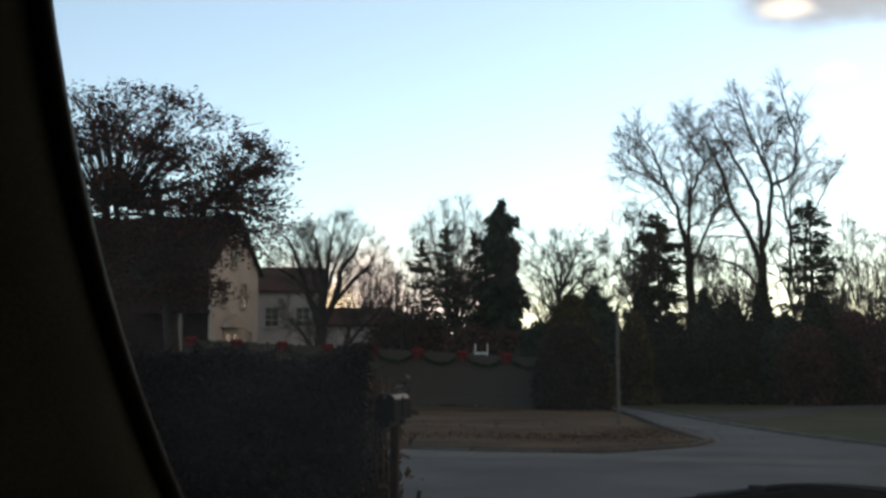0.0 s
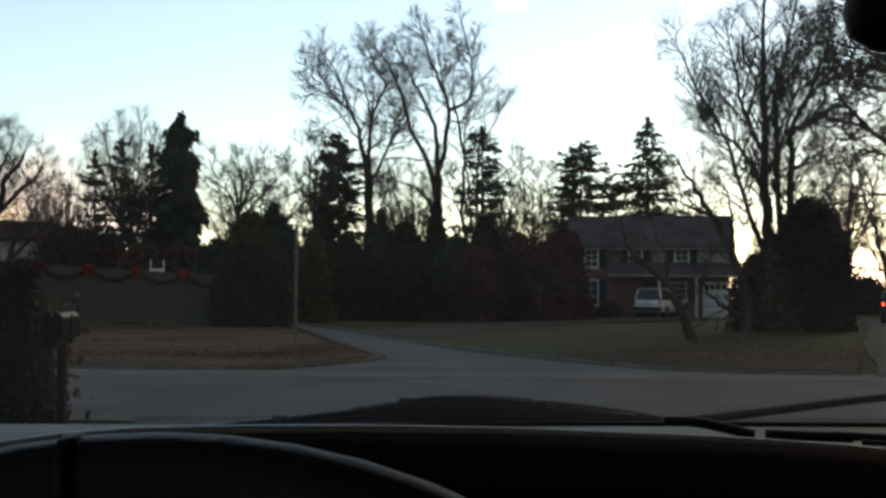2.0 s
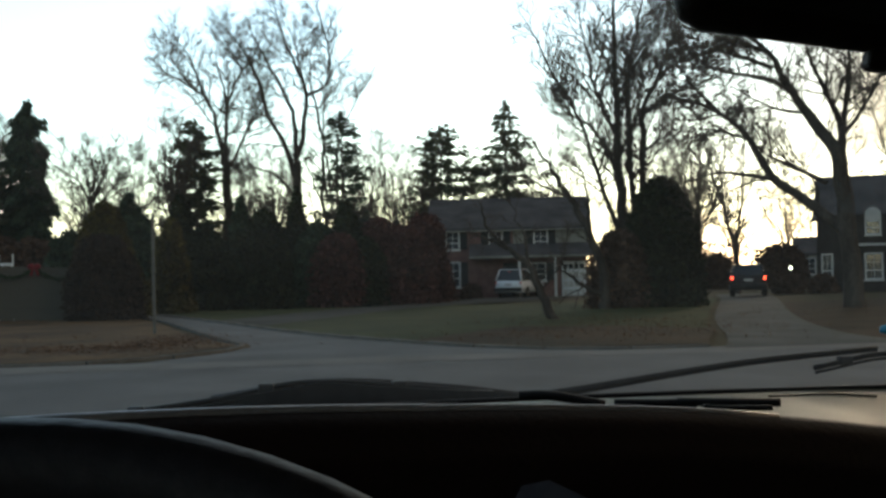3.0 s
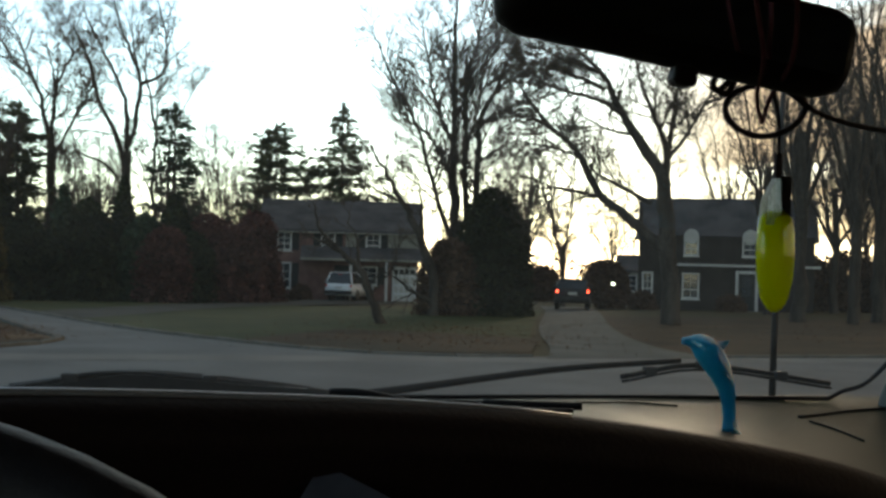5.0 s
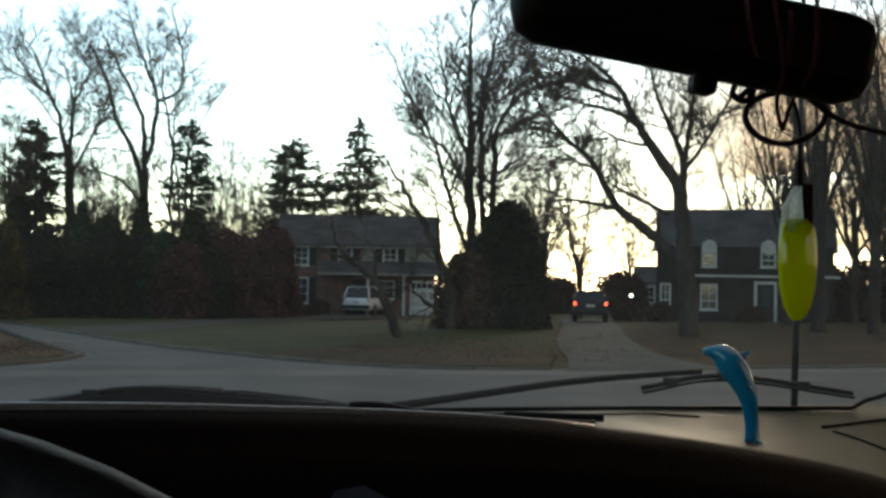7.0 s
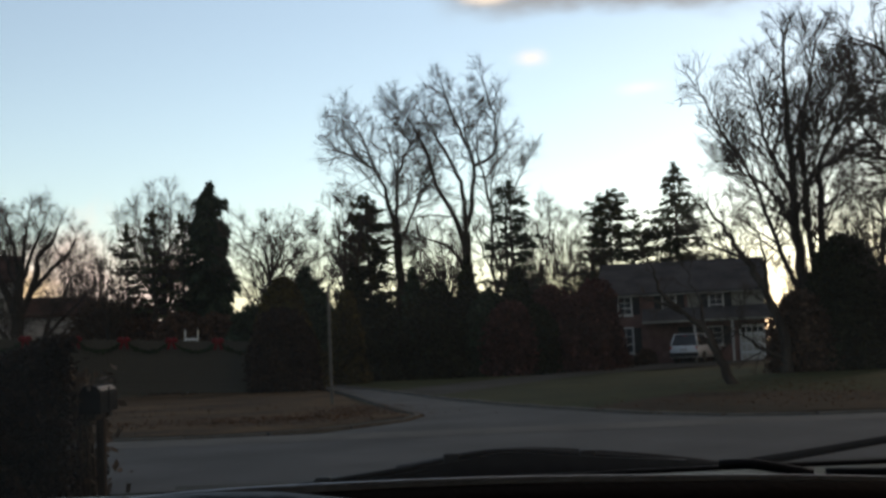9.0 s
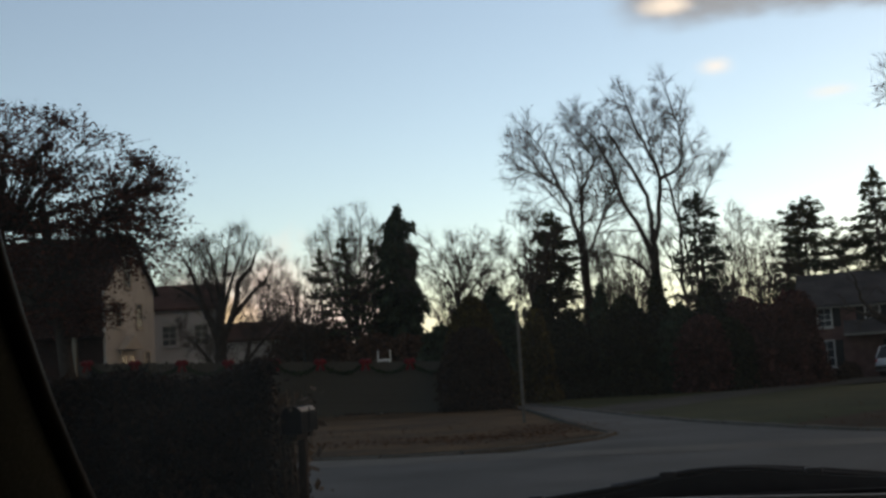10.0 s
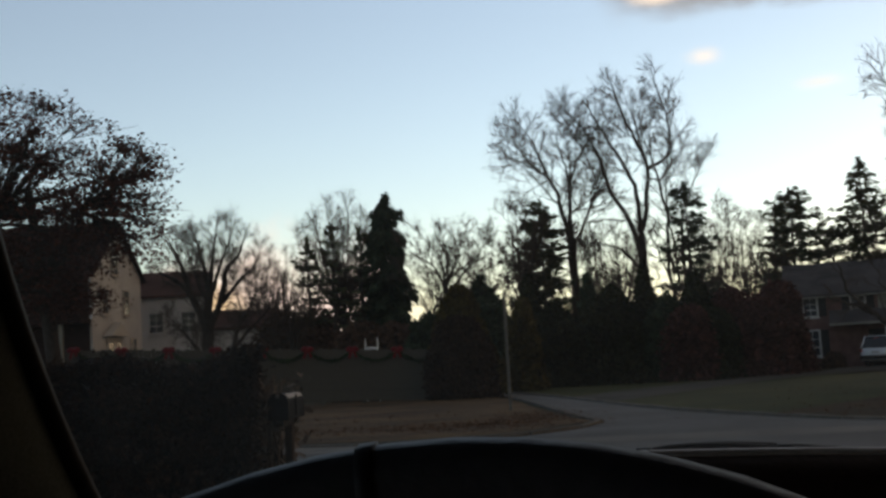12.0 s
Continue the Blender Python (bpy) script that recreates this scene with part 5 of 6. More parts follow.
conifer("spruce_tree", "dark layered spruce behind the brick house", 12.9, 97.0, 14.1, 5.7, 33, M_PINE, 0.10, 24, 10, ragged=0.3, gap=0.24, power=0.47, dense=22, blade=0.55, thick=0.12)
conifer("spruce_tree", "taller dark spruce behind the brick house", 18.2, 95.3, 16.0, 7.4, 34, M_PINE, 0.16, 24, 10, ragged=0.35, gap=0.24, power=0.75, dense=20, blade=0.55, thick=0.12)
conifer("norway_spruce", "tall narrow dark spruce with drooping boughs", -13.8, 64.1, 11.1, 1.6, 52, M_NEEDLE, 0.5, 27, 10, bare=0.02, gap=0.25, power=0.33, ragged=0.5, dense=85, blade=0.5, hang=0.6)
for x, y, h, w, sd in ((-16.0, 60.5, 9.2, 1.25, 36), (-17.7, 61.5, 8.7, 1.5, 39), (-15.2, 63.5, 9.3, 1.1, 37)):
    conifer("pine_tree", "brownish pine beside the dark spruce", x, y, h, w, sd, M_PINE, 0.05, 17, 7, gap=0.42, power=0.55, ragged=0.45, up=0.12, dense=26, blade=0.42, thick=0.05)
conifer("fir_tree", "dark pointed fir behind the olive shrub", -7.7, 58.0, 5.6, 1.4, 38, M_NEEDLE, 0.2, 16, 8)

# leafless trees in the gardens
t = Tree(41)
t.limb(0.22, (-0.2, -0.2), (-0.1, 3.9), (-0.1, 5.7))
t.limb(0.10, (-0.1, 4.9), (-0.6, 6.3), (-1.8, 7.2))
t.limb(0.10, (-0.1, 5.2), (-0.3, 6.8), (-1.2, 8.0))
t.limb(0.12, (0.0, 5.4), (0.1, 7.0), (-0.2, 8.2))
t.limb(0.12, (0.0, 5.4), (0.6, 7.0), (1.1, 8.2))
t.limb(0.10, (0.0, 4.9), (1.1, 6.3), (1.9, 7.2))
t.limb(0.09, (0.0, 4.2), (-1.0, 5.2), (-2.3, 6.0))
stand_tree(t.grow(0.38, 2.4, 0.7, 0.36, 0.12, 0.8, 0.010, 0.9), "bare_tree", "spreading leafless tree behind the shrubs", -9.61, 59.33, -9.2)
bare_tree("slim leafless tree behind the shrubs", -6.0, 61.5, 10.2, 0.17, 42, 6, 0.42, 1.9, 0.3, gap=0.45, reach=2.0, twig=0.6, end=0.32, dense=1.0, fine=0.0105)
t = Tree(43)
t.limb(0.40, (-0.1, -0.2), (0.0, 2.2), (0.0, 3.7), (0.1, 4.9), taper=0.5)
t.limb(0.17, (-0.1, 1.5), (-0.35, 2.3), (-0.9, 3.1), (-1.5, 3.8), slope=0.1)
t.limb(0.16, (0.0, 1.3), (0.8, 2.1), (1.85, 3.3), (2.7, 4.2), slope=-0.1)
t.limb(0.13, (1.0, 2.3), (1.3, 3.4), (1.9, 4.4), (2.3, 5.3), slope=0.2)
t.limb(0.26, (0.0, 3.2), (-0.55, 4.6), (-1.2, 5.4), (-1.9, 5.8), slope=0.1)
t.limb(0.16, (-0.6, 4.7), (-1.0, 6.0), (-1.3, 6.7), (-1.5, 7.0), slope=-0.2)
t.limb(0.24, (0.0, 3.2), (0.65, 4.7), (0.8, 5.7), (1.35, 6.3), (1.6, 6.9), slope=-0.1)
t.limb(0.16, (0.6, 4.4), (1.4, 5.3), (2.0, 5.9), (2.3, 6.5), slope=0.3)
t.limb(0.18, (0.1, 4.6), (-0.1, 6.1), (-0.4, 7.3), slope=0.2)
t.limb(0.18, (0.1, 4.7), (0.3, 6.2), (0.5, 7.4), slope=-0.3)
t.limb(0.13, (0.0, 4.4), (-0.5, 5.9), (-0.9, 7.2), slope=0.6)
t.limb(0.13, (0.1, 4.6), (0.7, 6.1), (1.1, 7.2), slope=-0.6)
stand_tree(t.grow(0.17, 1.35, 0.55, 0.30, 0.22, 1.6, 0.0045, 0.8), "bare_tree", "round-headed leafless tree before the white house", -17.78, 46.31, -21.0)
bare_tree("round-headed leafless tree beyond the pines", -19.8, 77.5, 13.6, 0.32, 44, 14, 0.3, 3.2, 0.3, gap=0.34, reach=2.3, twig=0.7, end=0.34, lift=0.25, spread=0.7, dense=1.1, fine=0.0068)
bare_tree("tangled leafless tree in the middle distance", -16.6, 54.5, 6.6, 0.18, 45, 8, 0.25, 2.6, 0.45, gap=0.45, reach=1.9, twig=0.6, end=0.32, dense=0.8, fine=0.007)

t = Tree(46)
t.limb(0.31, (0.0, -0.2), (-0.2, 2.4), (-0.4, 4.7), (-0.4, 6.9), (-0.4, 9.2), (-0.4, 11.8), taper=0.15)
t.limb(0.23, (0.3, 0.5), (0.5, 3.5), (0.5, 6.8), (1.1, 8.1), (1.7, 9.9), slope=-0.12)
t.limb(0.16, (-0.3, 4.6), (-0.9, 5.9), (-1.6, 6.8), (-2.6, 7.2))
t.limb(0.14, (-0.3, 2.4), (-1.1, 4.6), (-1.6, 6.4), (-2.6, 8.3), (-3.2, 9.6))
t.limb(0.18, (0.2, 1.5), (0.0, 6.1), (0.0, 8.2), (0.5, 10.7), (0.7, 12.0), slope=0.15)
t.limb(0.14, (-0.4, 6.1), (-1.0, 7.5), (-1.4, 9.2), (-1.7, 10.6))
t.limb(0.10, (0.5, 5.5), (1.2, 6.0), (2.1, 6.5))
t.limb(0.10, (-0.4, 6.9), (0.2, 8.4), (1.3, 9.7))
t.limb(0.10, (-0.4, 5.4), (0.2, 6.6), (0.6, 8.2), (1.2, 10.6))
t.limb(0.10, (1.1, 8.1), (2.2, 9.0), (2.9, 10.4))
t.limb(0.08, (0.5, 6.8), (1.6, 7.4), (2.8, 8.2))
stand_tree(t.grow(0.22, 2.7, 0.7, 0.34, 0.2, 1.0, 0.0078, 0.8), "bare_tree", "large leafless tree behind the clipped evergreen", 12.21, 40.25, 16.9)

t = Tree(47)
t.limb(0.36, (0.1, -0.2), (0.0, 1.6), (-0.1, 3.2), (-0.3, 4.7))
t.limb(0.27, (-0.3, 4.6), (-1.1, 5.8), (-1.6, 6.6), (-2.2, 7.8), (-3.4, 8.9), slope=0.2)
t.limb(0.14, (-1.4, 6.4), (-2.3, 7.0), (-3.4, 7.4), (-4.5, 7.9))
t.limb(0.11, (-2.1, 7.3), (-3.0, 7.6), (-4.2, 8.1))
t.limb(0.19, (-0.2, 4.2), (-0.2, 5.4), (-0.7, 6.6), (-1.3, 8.4), slope=-0.2)
t.limb(0.15, (-0.2, 4.7), (0.0, 6.1), (0.1, 7.3), (-0.1, 8.8), slope=0.1)
t.limb(0.26, (-0.2, 2.3), (-1.2, 3.2), (-2.2, 4.0), (-2.8, 5.1), (-3.8, 6.1), (-5.1, 6.6), slope=0.15)
t.limb(0.11, (-2.1, 3.9), (-3.1, 4.1), (-3.9, 4.2), (-5.2, 3.9), bare=0.5)
t.limb(0.12, (-0.6, 3.7), (-1.5, 4.2), (-2.4, 4.7), (-3.0, 5.5))
t.limb(0.09, (-0.9, 2.9), (-0.9, 3.6), (-1.3, 4.3), bare=0.8)
t.limb(0.07, (-2.0, 3.9), (-3.0, 3.8), (-4.4, 3.1), bare=0.5)
t.limb(0.11, (-3.8, 6.1), (-4.7, 7.2), (-5.3, 8.1))
t.limb(0.08, (-2.8, 5.1), (-3.8, 5.5), (-4.8, 5.7))
t.limb(0.10, (-0.2, 4.9), (0.7, 6.3), (1.4, 7.9), (1.8, 9.6))
t.limb(0.11, (-2.2, 7.8), (-3.6, 8.3), (-5.2, 8.9))
t.limb(0.11, (-3.4, 8.9), (-4.2, 9.7), (-5.0, 10.2))
t.limb(0.10, (-1.3, 8.4), (-2.2, 9.6), (-2.8, 10.6))
t.limb(0.08, (-1.1, 5.8), (-2.4, 6.2), (-3.8, 7.2))
stand_tree(t.grow(0.20, 2.3, 0.6, 0.32, 0.14, 1.05, 0.0068, 0.85), "bare_tree", "massive old leafless tree with arching limbs", 16.29, 31.94, 27.0)

t = Tree(48)
t.limb(0.17, (0.0, -0.1), (-0.35, 0.65), (-0.7, 1.45), (-1.2, 1.85), (-1.9, 2.2), crook=0.1, taper=0.25)
t.limb(0.075, (-0.7, 1.45), (-0.8, 2.2), (-1.1, 3.0), crook=0.1)
t.limb(0.09, (-1.2, 1.85), (-1.7, 2.5), (-1.9, 3.1), crook=0.1)
t.limb(0.035, (-0.4, 0.75), (0.1, 1.3), (0.3, 2.0), crook=0.1)
stand_tree(t.grow(0.4, 0.9, 0.35, 0.18, 0.1, 0.6, 0.0055), "bare_tree", "small leafless tree leaning over the lawn", 6.7, 28.7, 13.0)
t = Tree(49)
t.limb(0.22, (0.0, -0.1), (-0.1, 1.4), (-0.45, 2.7), (-1.0, 3.7), (-1.6, 4.6), (-2.1, 5.5), crook=0.1, taper=0.2)
t.limb(0.13, (-0.05, 0.5), (-0.6, 0.75), (-1.0, 1.1), (-1.3, 1.7), crook=0.1)
t.limb(0.11, (-0.45, 2.7), (-0.4, 3.7), (-0.7, 4.8))
t.limb(0.10, (-1.0, 3.7), (-1.9, 4.1), (-2.8, 4.7))
stand_tree(t.grow(0.4, 1.4, 0.4, 0.22, 0.1, 0.8, 0.0065), "bare_tree", "leaning leafless tree with twisted limbs", 10.1, 36.5, 15.5)

t = Tree(50)
t.limb(0.17, (0.1, -0.2), (0.0, 1.9), (-0.4, 4.0), (-1.1, 6.4), (-1.6, 8.9), taper=0.15)
t.limb(0.11, (0.0, 2.2), (0.4, 4.8), (0.6, 7.7), (0.6, 10.0))
t.limb(0.08, (-0.3, 3.7), (-0.8, 6.8), (-1.1, 9.5))
t.limb(0.06, (0.4, 4.8), (1.3, 6.5), (2.1, 7.7))
stand_tree(t.grow(0.5, 1.8, 0.55, 0.32, 0.15, 0.9, 0.0105), "bare_tree", "leafless street tree beyond the far driveway", 23.06, 57.61, 21.8)
for i, (x, y, h, r) in enumerate(((23.6, 36.2, 13, 0.34), (24.6, 34.4, 13.5, 0.22), (27.2, 36.6, 13, 0.3), (22.6, 29.4, 13, 0.22), (30.5, 42.5, 13, 0.26), (33.8, 45.0, 13, 0.24))):
    bare_tree("dark leafless tree beside the dark house", x, y, h, r, 60 + i, 7, 0.28, 2.6, 0.2, gap=0.75, reach=2.4, twig=0.6, end=0.32, fine=0.0065, dense=0.75)

# trees seen between and above the two houses
for i, (x, y, h, r, w) in enumerate(((24.0, 66.0, 10.0, 0.2, 2.4), (29.0, 47.0, 13.5, 0.25, 3.2), (36.0, 52.0, 13.0, 0.25, 3.4), (34.5, 60.0, 13.0, 0.22, 3.2), (40.0, 56.0, 13.5, 0.25, 3.4), (33.0, 82.0, 8.0, 0.2, 2.8), (7.8, 84.0, 12.0, 0.18, 2.4), (9.0, 78.0, 7.5, 0.18, 2.6), (5.6, 80.0, 12.5, 0.18, 2.2))):
    bare_tree("leafless tree with fine upright twigs by the driveway", x, y, h, r, 170 + i, 7, 0.25, w, 0.25, gap=0.6, reach=2.2, twig=0.65, end=0.34, fine=0.0105, dense=0.6)

# mid-distance belt: a few kinds of bare tree, repeated
BELT = [bare_tree("leafless tree in the belt behind the gardens", -28 + 13 * k, 84 + 5 * k, 10.0 + k, 0.2, 150 + k, 8, 0.28, 2.8 + 0.3 * k, 0.3, gap=0.8, reach=2.6, twig=0.8, end=0.45, fine=0.014, dense=0.5) for k in range(4)]
for b in BELT:
    tagged(b, group="belt of bare trees")
rb = random.Random(31)
for k in range(17):
    az, d = radians(-34 + 78 * (k + rb.uniform(0, 0.8)) / 17), rb.uniform(78, 118)
    y = d * math.cos(az)
    copy_thing(BELT[k % 4], pose(d * math.sin(az), y, gz(y), 0, 0, rb.uniform(0, 360)))


# brown-leaved tree before the cream house
def russet_tree():
    """Crown of flat leaf layers on boughs, in three lobes."""
    x, y = -17.1, 30.4
    t = empty("russet_tree", x, y, gz(y))
    r, rng = random.Random(71), np.random.default_rng(72)
    V, F, cen = [], [], []
    add_tube(V, F, [Vector((0.9, 0, -0.2)), Vector((0.85, 0, 2.0)), Vector((0.6, 0, 4.2)), Vector((0.2, 0, 6.8))], [0.27, 0.21, 0.18, 0.12], 8)
    add_tube(V, F, [Vector((0.7, 0, 3.2)), Vector((-0.9, 0.2, 4.6)), Vector((-1.4, 0.2, 7.2))], [0.16, 0.13, 0.08], 7)
    add_tube(V, F, [Vector((0.6, 0, 3.9)), Vector((1.5, -0.1, 5.2)), Vector((2.2, -0.1, 6.6))], [0.12, 0.10, 0.06], 7)
    lobes = (((-0.35, 0.0, 7.15), (3.0, 2.5, 2.75), 125, (-1.2, 0.2, 6.2)), ((2.75, 0.0, 6.4), (1.45, 1.4, 2.1), 52, (2.0, -0.1, 6.2)), ((1.25, 0, 4.4), (1.15, 1.0, 1.5), 34, (0.6, 0, 4.4)), ((-0.9, 0.3, 4.3), (2.1, 1.4, 1.2), 24, (0.6, 0, 4.2)))
    for c, s, n, root in lobes:
        for k in range(n):
            while True:
                q = Vector((r.uniform(-1, 1), r.uniform(-1, 1), r.uniform(-0.85, 1)))
                if 0.25 < q.length < 1:
                    break
            p = Vector((c[0] + q.x * s[0], c[1] + q.y * s[1], c[2] + q.z * s[2]))
            a = Vector(root).lerp(Vector((p.x * 0.5 + root[0] * 0.5, p.y * 0.5, min(p.z, root[2]))), 0.4)
            m = a.lerp(p, 0.55) + Vector((r.gauss(0, 0.1), r.gauss(0, 0.1), 0.12))
            add_tube(V, F, [a, m, p], [0.045, 0.03, 0.012], 4)
            w = r.uniform(0.28, 0.5)
            for j in range(5):
                e = p + Vector((r.gauss(0, w), r.gauss(0, w), r.uniform(-0.05, 0.1)))
                add_tube(V, F, [m.lerp(p, 0.6), e], [0.014, 0.006], 3)
            u = rng.normal(size=(150, 3)) * [w * 0.9, w * 0.9, 0.13]
            u[:, 2] += 0.12 * np.sin(u[:, 0] * 5 + k) - 0.10 * (u[:, 0] ** 2 + u[:, 1] ** 2) / w
            cen.append(np.array(p) + u)
    ob_from("trunk", V, F, M_BARK, t, "", True)
    leaf_part("leaves", np.concatenate(cen), 0.125, M_RUSSET, t, rng, 0.6, "russet brown leaves")
    tagged(t, "broad tree still holding russet brown leaves", "tree")


russet_tree()

# shrubs and evergreen masses
shrub("clipped_evergreen", "large rounded dark evergreen bush", 12.5, 37.6, 1.5, 1.4, 4.3, 81, M_YEW, 7000, 0.2, shape=2.1, lump=0.14)
shrub("brown_shrub", "leafless brown shrub beside the clipped evergreen", 10.9, 37.2, 1.2, 1.0, 2.5, 82, M_BROWNSHRUB, 3200, 0.2)
shrub("dark_shrub", "dense dark brown rounded shrub at the road's bend", -6.05, 39.4, 1.35, 1.2, 2.75, 85, M_DARKSHRUB, 9000, 0.16, lump=0.22, shape=2.3)
shrub("olive_shrub", "large olive-leaved shrub behind the dark rounded shrub", -6.3, 41.8, 1.4, 1.2, 4.0, 83, M_OLIVE, 8000, 0.19, lump=0.4, shape=1.7)
shrub("olive_shrub", "olive-leaved shrub beyond the side road", -4.6, 47.0, 0.9, 1.0, 3.7, 84, M_OLIVE, 4200, 0.2, lump=0.4, shape=1.6)
for i, (x, y, rx, h, sh) in enumerate(((-6.4, 52.0, 1.5, 4.3, 1.7), (-4.9, 54.0, 1.1, 5.2, 1.3), (-3.6, 52.6, 1.5, 3.7, 1.9), (-2.2, 54.2, 1.2, 5.0, 1.2), (-1.0, 52.4, 1.5, 4.3, 1.8), (0.4, 54.0, 1.1, 5.3, 1.2), (1.3, 52.8, 1.4, 3.8, 1.9),
                                       (2.6, 53.6, 1.2, 4.7, 1.4), (3.4, 52.6, 1.2, 3.0, 1.9), (-9.5, 53, 1.9, 3.6, 1.9), (-7.9, 54, 1.2, 4.4, 1.3))):
    shrub("yew_bush", "dark ragged evergreen bush in the hedge row", x, y, rx, 1.3, h, 90 + i, M_YEW if i % 3 else M_NEEDLE, 3600, 0.24, lump=0.6, shape=sh)
for i, (x, y, h) in enumerate(((-5.6, 55.5, 5.8), (-0.4, 55.8, 6.0), (3.6, 56.0, 5.0), (1.8, 57.0, 6.2))):
    bare_tree("twiggy leafless small tree rising from the evergreen hedge", x, y, h, 0.1, 130 + i, 5, 0.3, 1.3, 0.3, gap=0.5, reach=1.5, twig=0.5, end=0.28, dense=0.8, fine=0.0095)
for i, (x, y, rx, h) in enumerate(((4.2, 54.0, 1.7, 4.0), (6.4, 55.5, 1.6, 4.2), (2.2, 52.0, 1.4, 3.2), (5.4, 53.0, 1.6, 3.4))):
    shrub("red_shrub", "dense reddish winter shrub", x, y, rx, 1.2, h, 100 + i, M_REDSHRUB, 4200, 0.2)
for i, (x, y, rx, h) in enumerate(((8.6, 63.6, 0.7, 0.9), (10.0, 63.4, 0.7, 0.8), (24.5, 54.5, 0.9, 0.9), (26.2, 54.2, 0.8, 0.9), (30, 52.0, 0.9, 0.8))):
    shrub("foundation_shrub", "low brown shrub at the foot of the house", x, y, rx, 0.6, h, 110 + i, M_BROWNSHRUB, 900, 0.14)
for i, (x, y, rx, h) in enumerate(((-17.8, 57, 1.8, 4.4), (-12.0, 56.5, 1.6, 3.4), (-14.6, 57.5, 1.6, 3.0), (-16.2, 58.5, 1.6, 3.4), (-15.4, 65.5, 1.9, 4.8), (-18.4, 66.0, 1.9, 5.0), (-10.8, 45.0, 1.5, 3.0), (38.0, 58.0, 2.6, 3.2), (42.5, 55.0, 2.6, 3.4), (34.5, 66.0, 2.6, 3.0), (46.0, 50.0, 2.6, 3.2), (34.0, 76.5, 2.2, 3.0), (29.6, 78.0, 2.0, 2.4), (40.5, 57.0, 2.4, 3.4), (36.3, 62.0, 2.4, 3.2), (44.0, 52.0, 2.4, 3.2), (33.0, 61.0, 2.0, 2.6), (5.6, 66.5, 1.6, 3.4), (7.4, 68.5, 1.6, 3.0), (7.6, 74.0, 2.2, 4.0))):
    shrub("brown_shrub", "dark brown leafless shrub in the undergrowth", x, y, rx, 1.4, h, 120 + i, M_BROWNSHRUB, 3000, 0.24)


# far woods all round, joined
def far_woods():
    t, r = Tree(200), random.Random(77)
    t.limb(0.2, (0, 140, -2.2), (0, 140, 4), (0, 140, 7))
    for k in range(60):
        a, d, h = radians(r.uniform(-75, 75)), r.uniform(105, 150), r.uniform(6, 10.5)
        x, y = d * math.sin(a), d * math.cos(a)
        for j in range(4):
            u, v = r.gauss(0, 1.2), r.gauss(0, 1.2)
            t.limb(0.14, (x, y, gz(y) - 0.2), (x + u * 0.3, y + v * 0.3, gz(y) + h * 0.4), (x + u, y + v, gz(y) + h * r.uniform(0.75, 1.0)))
    t.grow(4.0, 2.6, 1.2, 0.6, 0.25, 0.15, 0.024)
    e = empty("far_woods")
    t.meshes(e)
    tagged(e, "belt of leafless trees along the horizon", "woods", kind="stuff")
    rng = np.random.default_rng(201)
    e = empty("far_thicket", 0, 0, 0)
    a = np.radians(rng.uniform(-80, 80, 45000))
    d = rng.uniform(108, 128, 45000)
    z = rng.uniform(-1, 1, 45000) * 1.7 + 0.6 * np.sin(a * 40) + 0.5
    c = np.stack([d * np.sin(a), d * np.cos(a), z], 1)
    ob = leaf_part("thicket", c, 0.36, M_BROWNSHRUB, e, rng)
    tagged(e, "brown thicket closing the distance", "thicket", kind="stuff")


far_woods()


# ---------------------------------------------------------------- the car that carries the camera
CAR = empty("car", 0, 0, 0)
tagged(CAR, "parked car seen from inside, dark cabin with a worn tan dashboard", "car")


def dash_edge(x):
    return (0.597 + 0.205 * x - 0.157 * x * x - 0.03 * x ** 3, 1.3325 + 0.0025 * min(1.0, max(0.0, (x - 0.08) / 0.14)) - 0.039 * x - 0.148 * x * x - 0.079 * x ** 3 - 0.9 * max(0.0, min(x, 0.7) - 0.42) ** 2 - 0.9 * max(0.0, -0.12 - x) ** 2)


def dash_top(x, y):
    """Height of the dashboard's top between its near edge and the glass."""
    ye, ze = dash_edge(x)
    u = min(1.0, max(0.0, (y - ye) / (1.45 - ye)))
    e = 0.35 + 0.45 * min(1.0, max(0.0, (x + 0.1) / 0.3))
    return ze + (1.228 - ze) * (u ** e) + 0.012 * math.sin(math.pi * u) * min(1.0, max(0.0, (x - 0.25) / 0.25))


def loft_x(name, xs, prof, material, label="", smooth=True):
    V, F = [], []
    n = None
    for x in xs:
        p = prof(x)
        n = len(p)
        V += [(x, y, z) for y, z in p]
    for i in range(len(xs) - 1):
        for k in range(n - 1):
            F.append((i * n + k, i * n + k + 1, (i + 1) * n + k + 1, (i + 1) * n + k))
    return ob_from(name, V, F, material, CAR, label, smooth)


def dash_prof(x):
    ye, ze = dash_edge(x)
    p = [(1.49, 1.205)] + [(1.45 - (1.45 - ye - 0.03) * k / 12, dash_top(x, 1.45 - (1.45 - ye - 0.03) * k / 12)) for k in range(13)]
    return p


def face_prof(x):
    ye, ze = dash_edge(x)
    r = 0.022
    zt = ze
    p = [(ye + 0.05, dash_top(x, ye + 0.05) - 0.012), (ye + 0.034, zt - 0.004)] + [(ye + 0.008 - r * math.sin(a), zt - r + r * math.cos(a) + 0.002) for a in [radians(k) for k in (0, 20, 40, 60, 80, 100)]]
    p += [(ye + 0.03, zt - 0.09), (ye + 0.05, zt - 0.25), (ye + 0.0, zt - 0.45), (ye + 0.1, 0.55)]
    return p


XS = [-0.56 + 1.82 * k / 60 for k in range(61)]
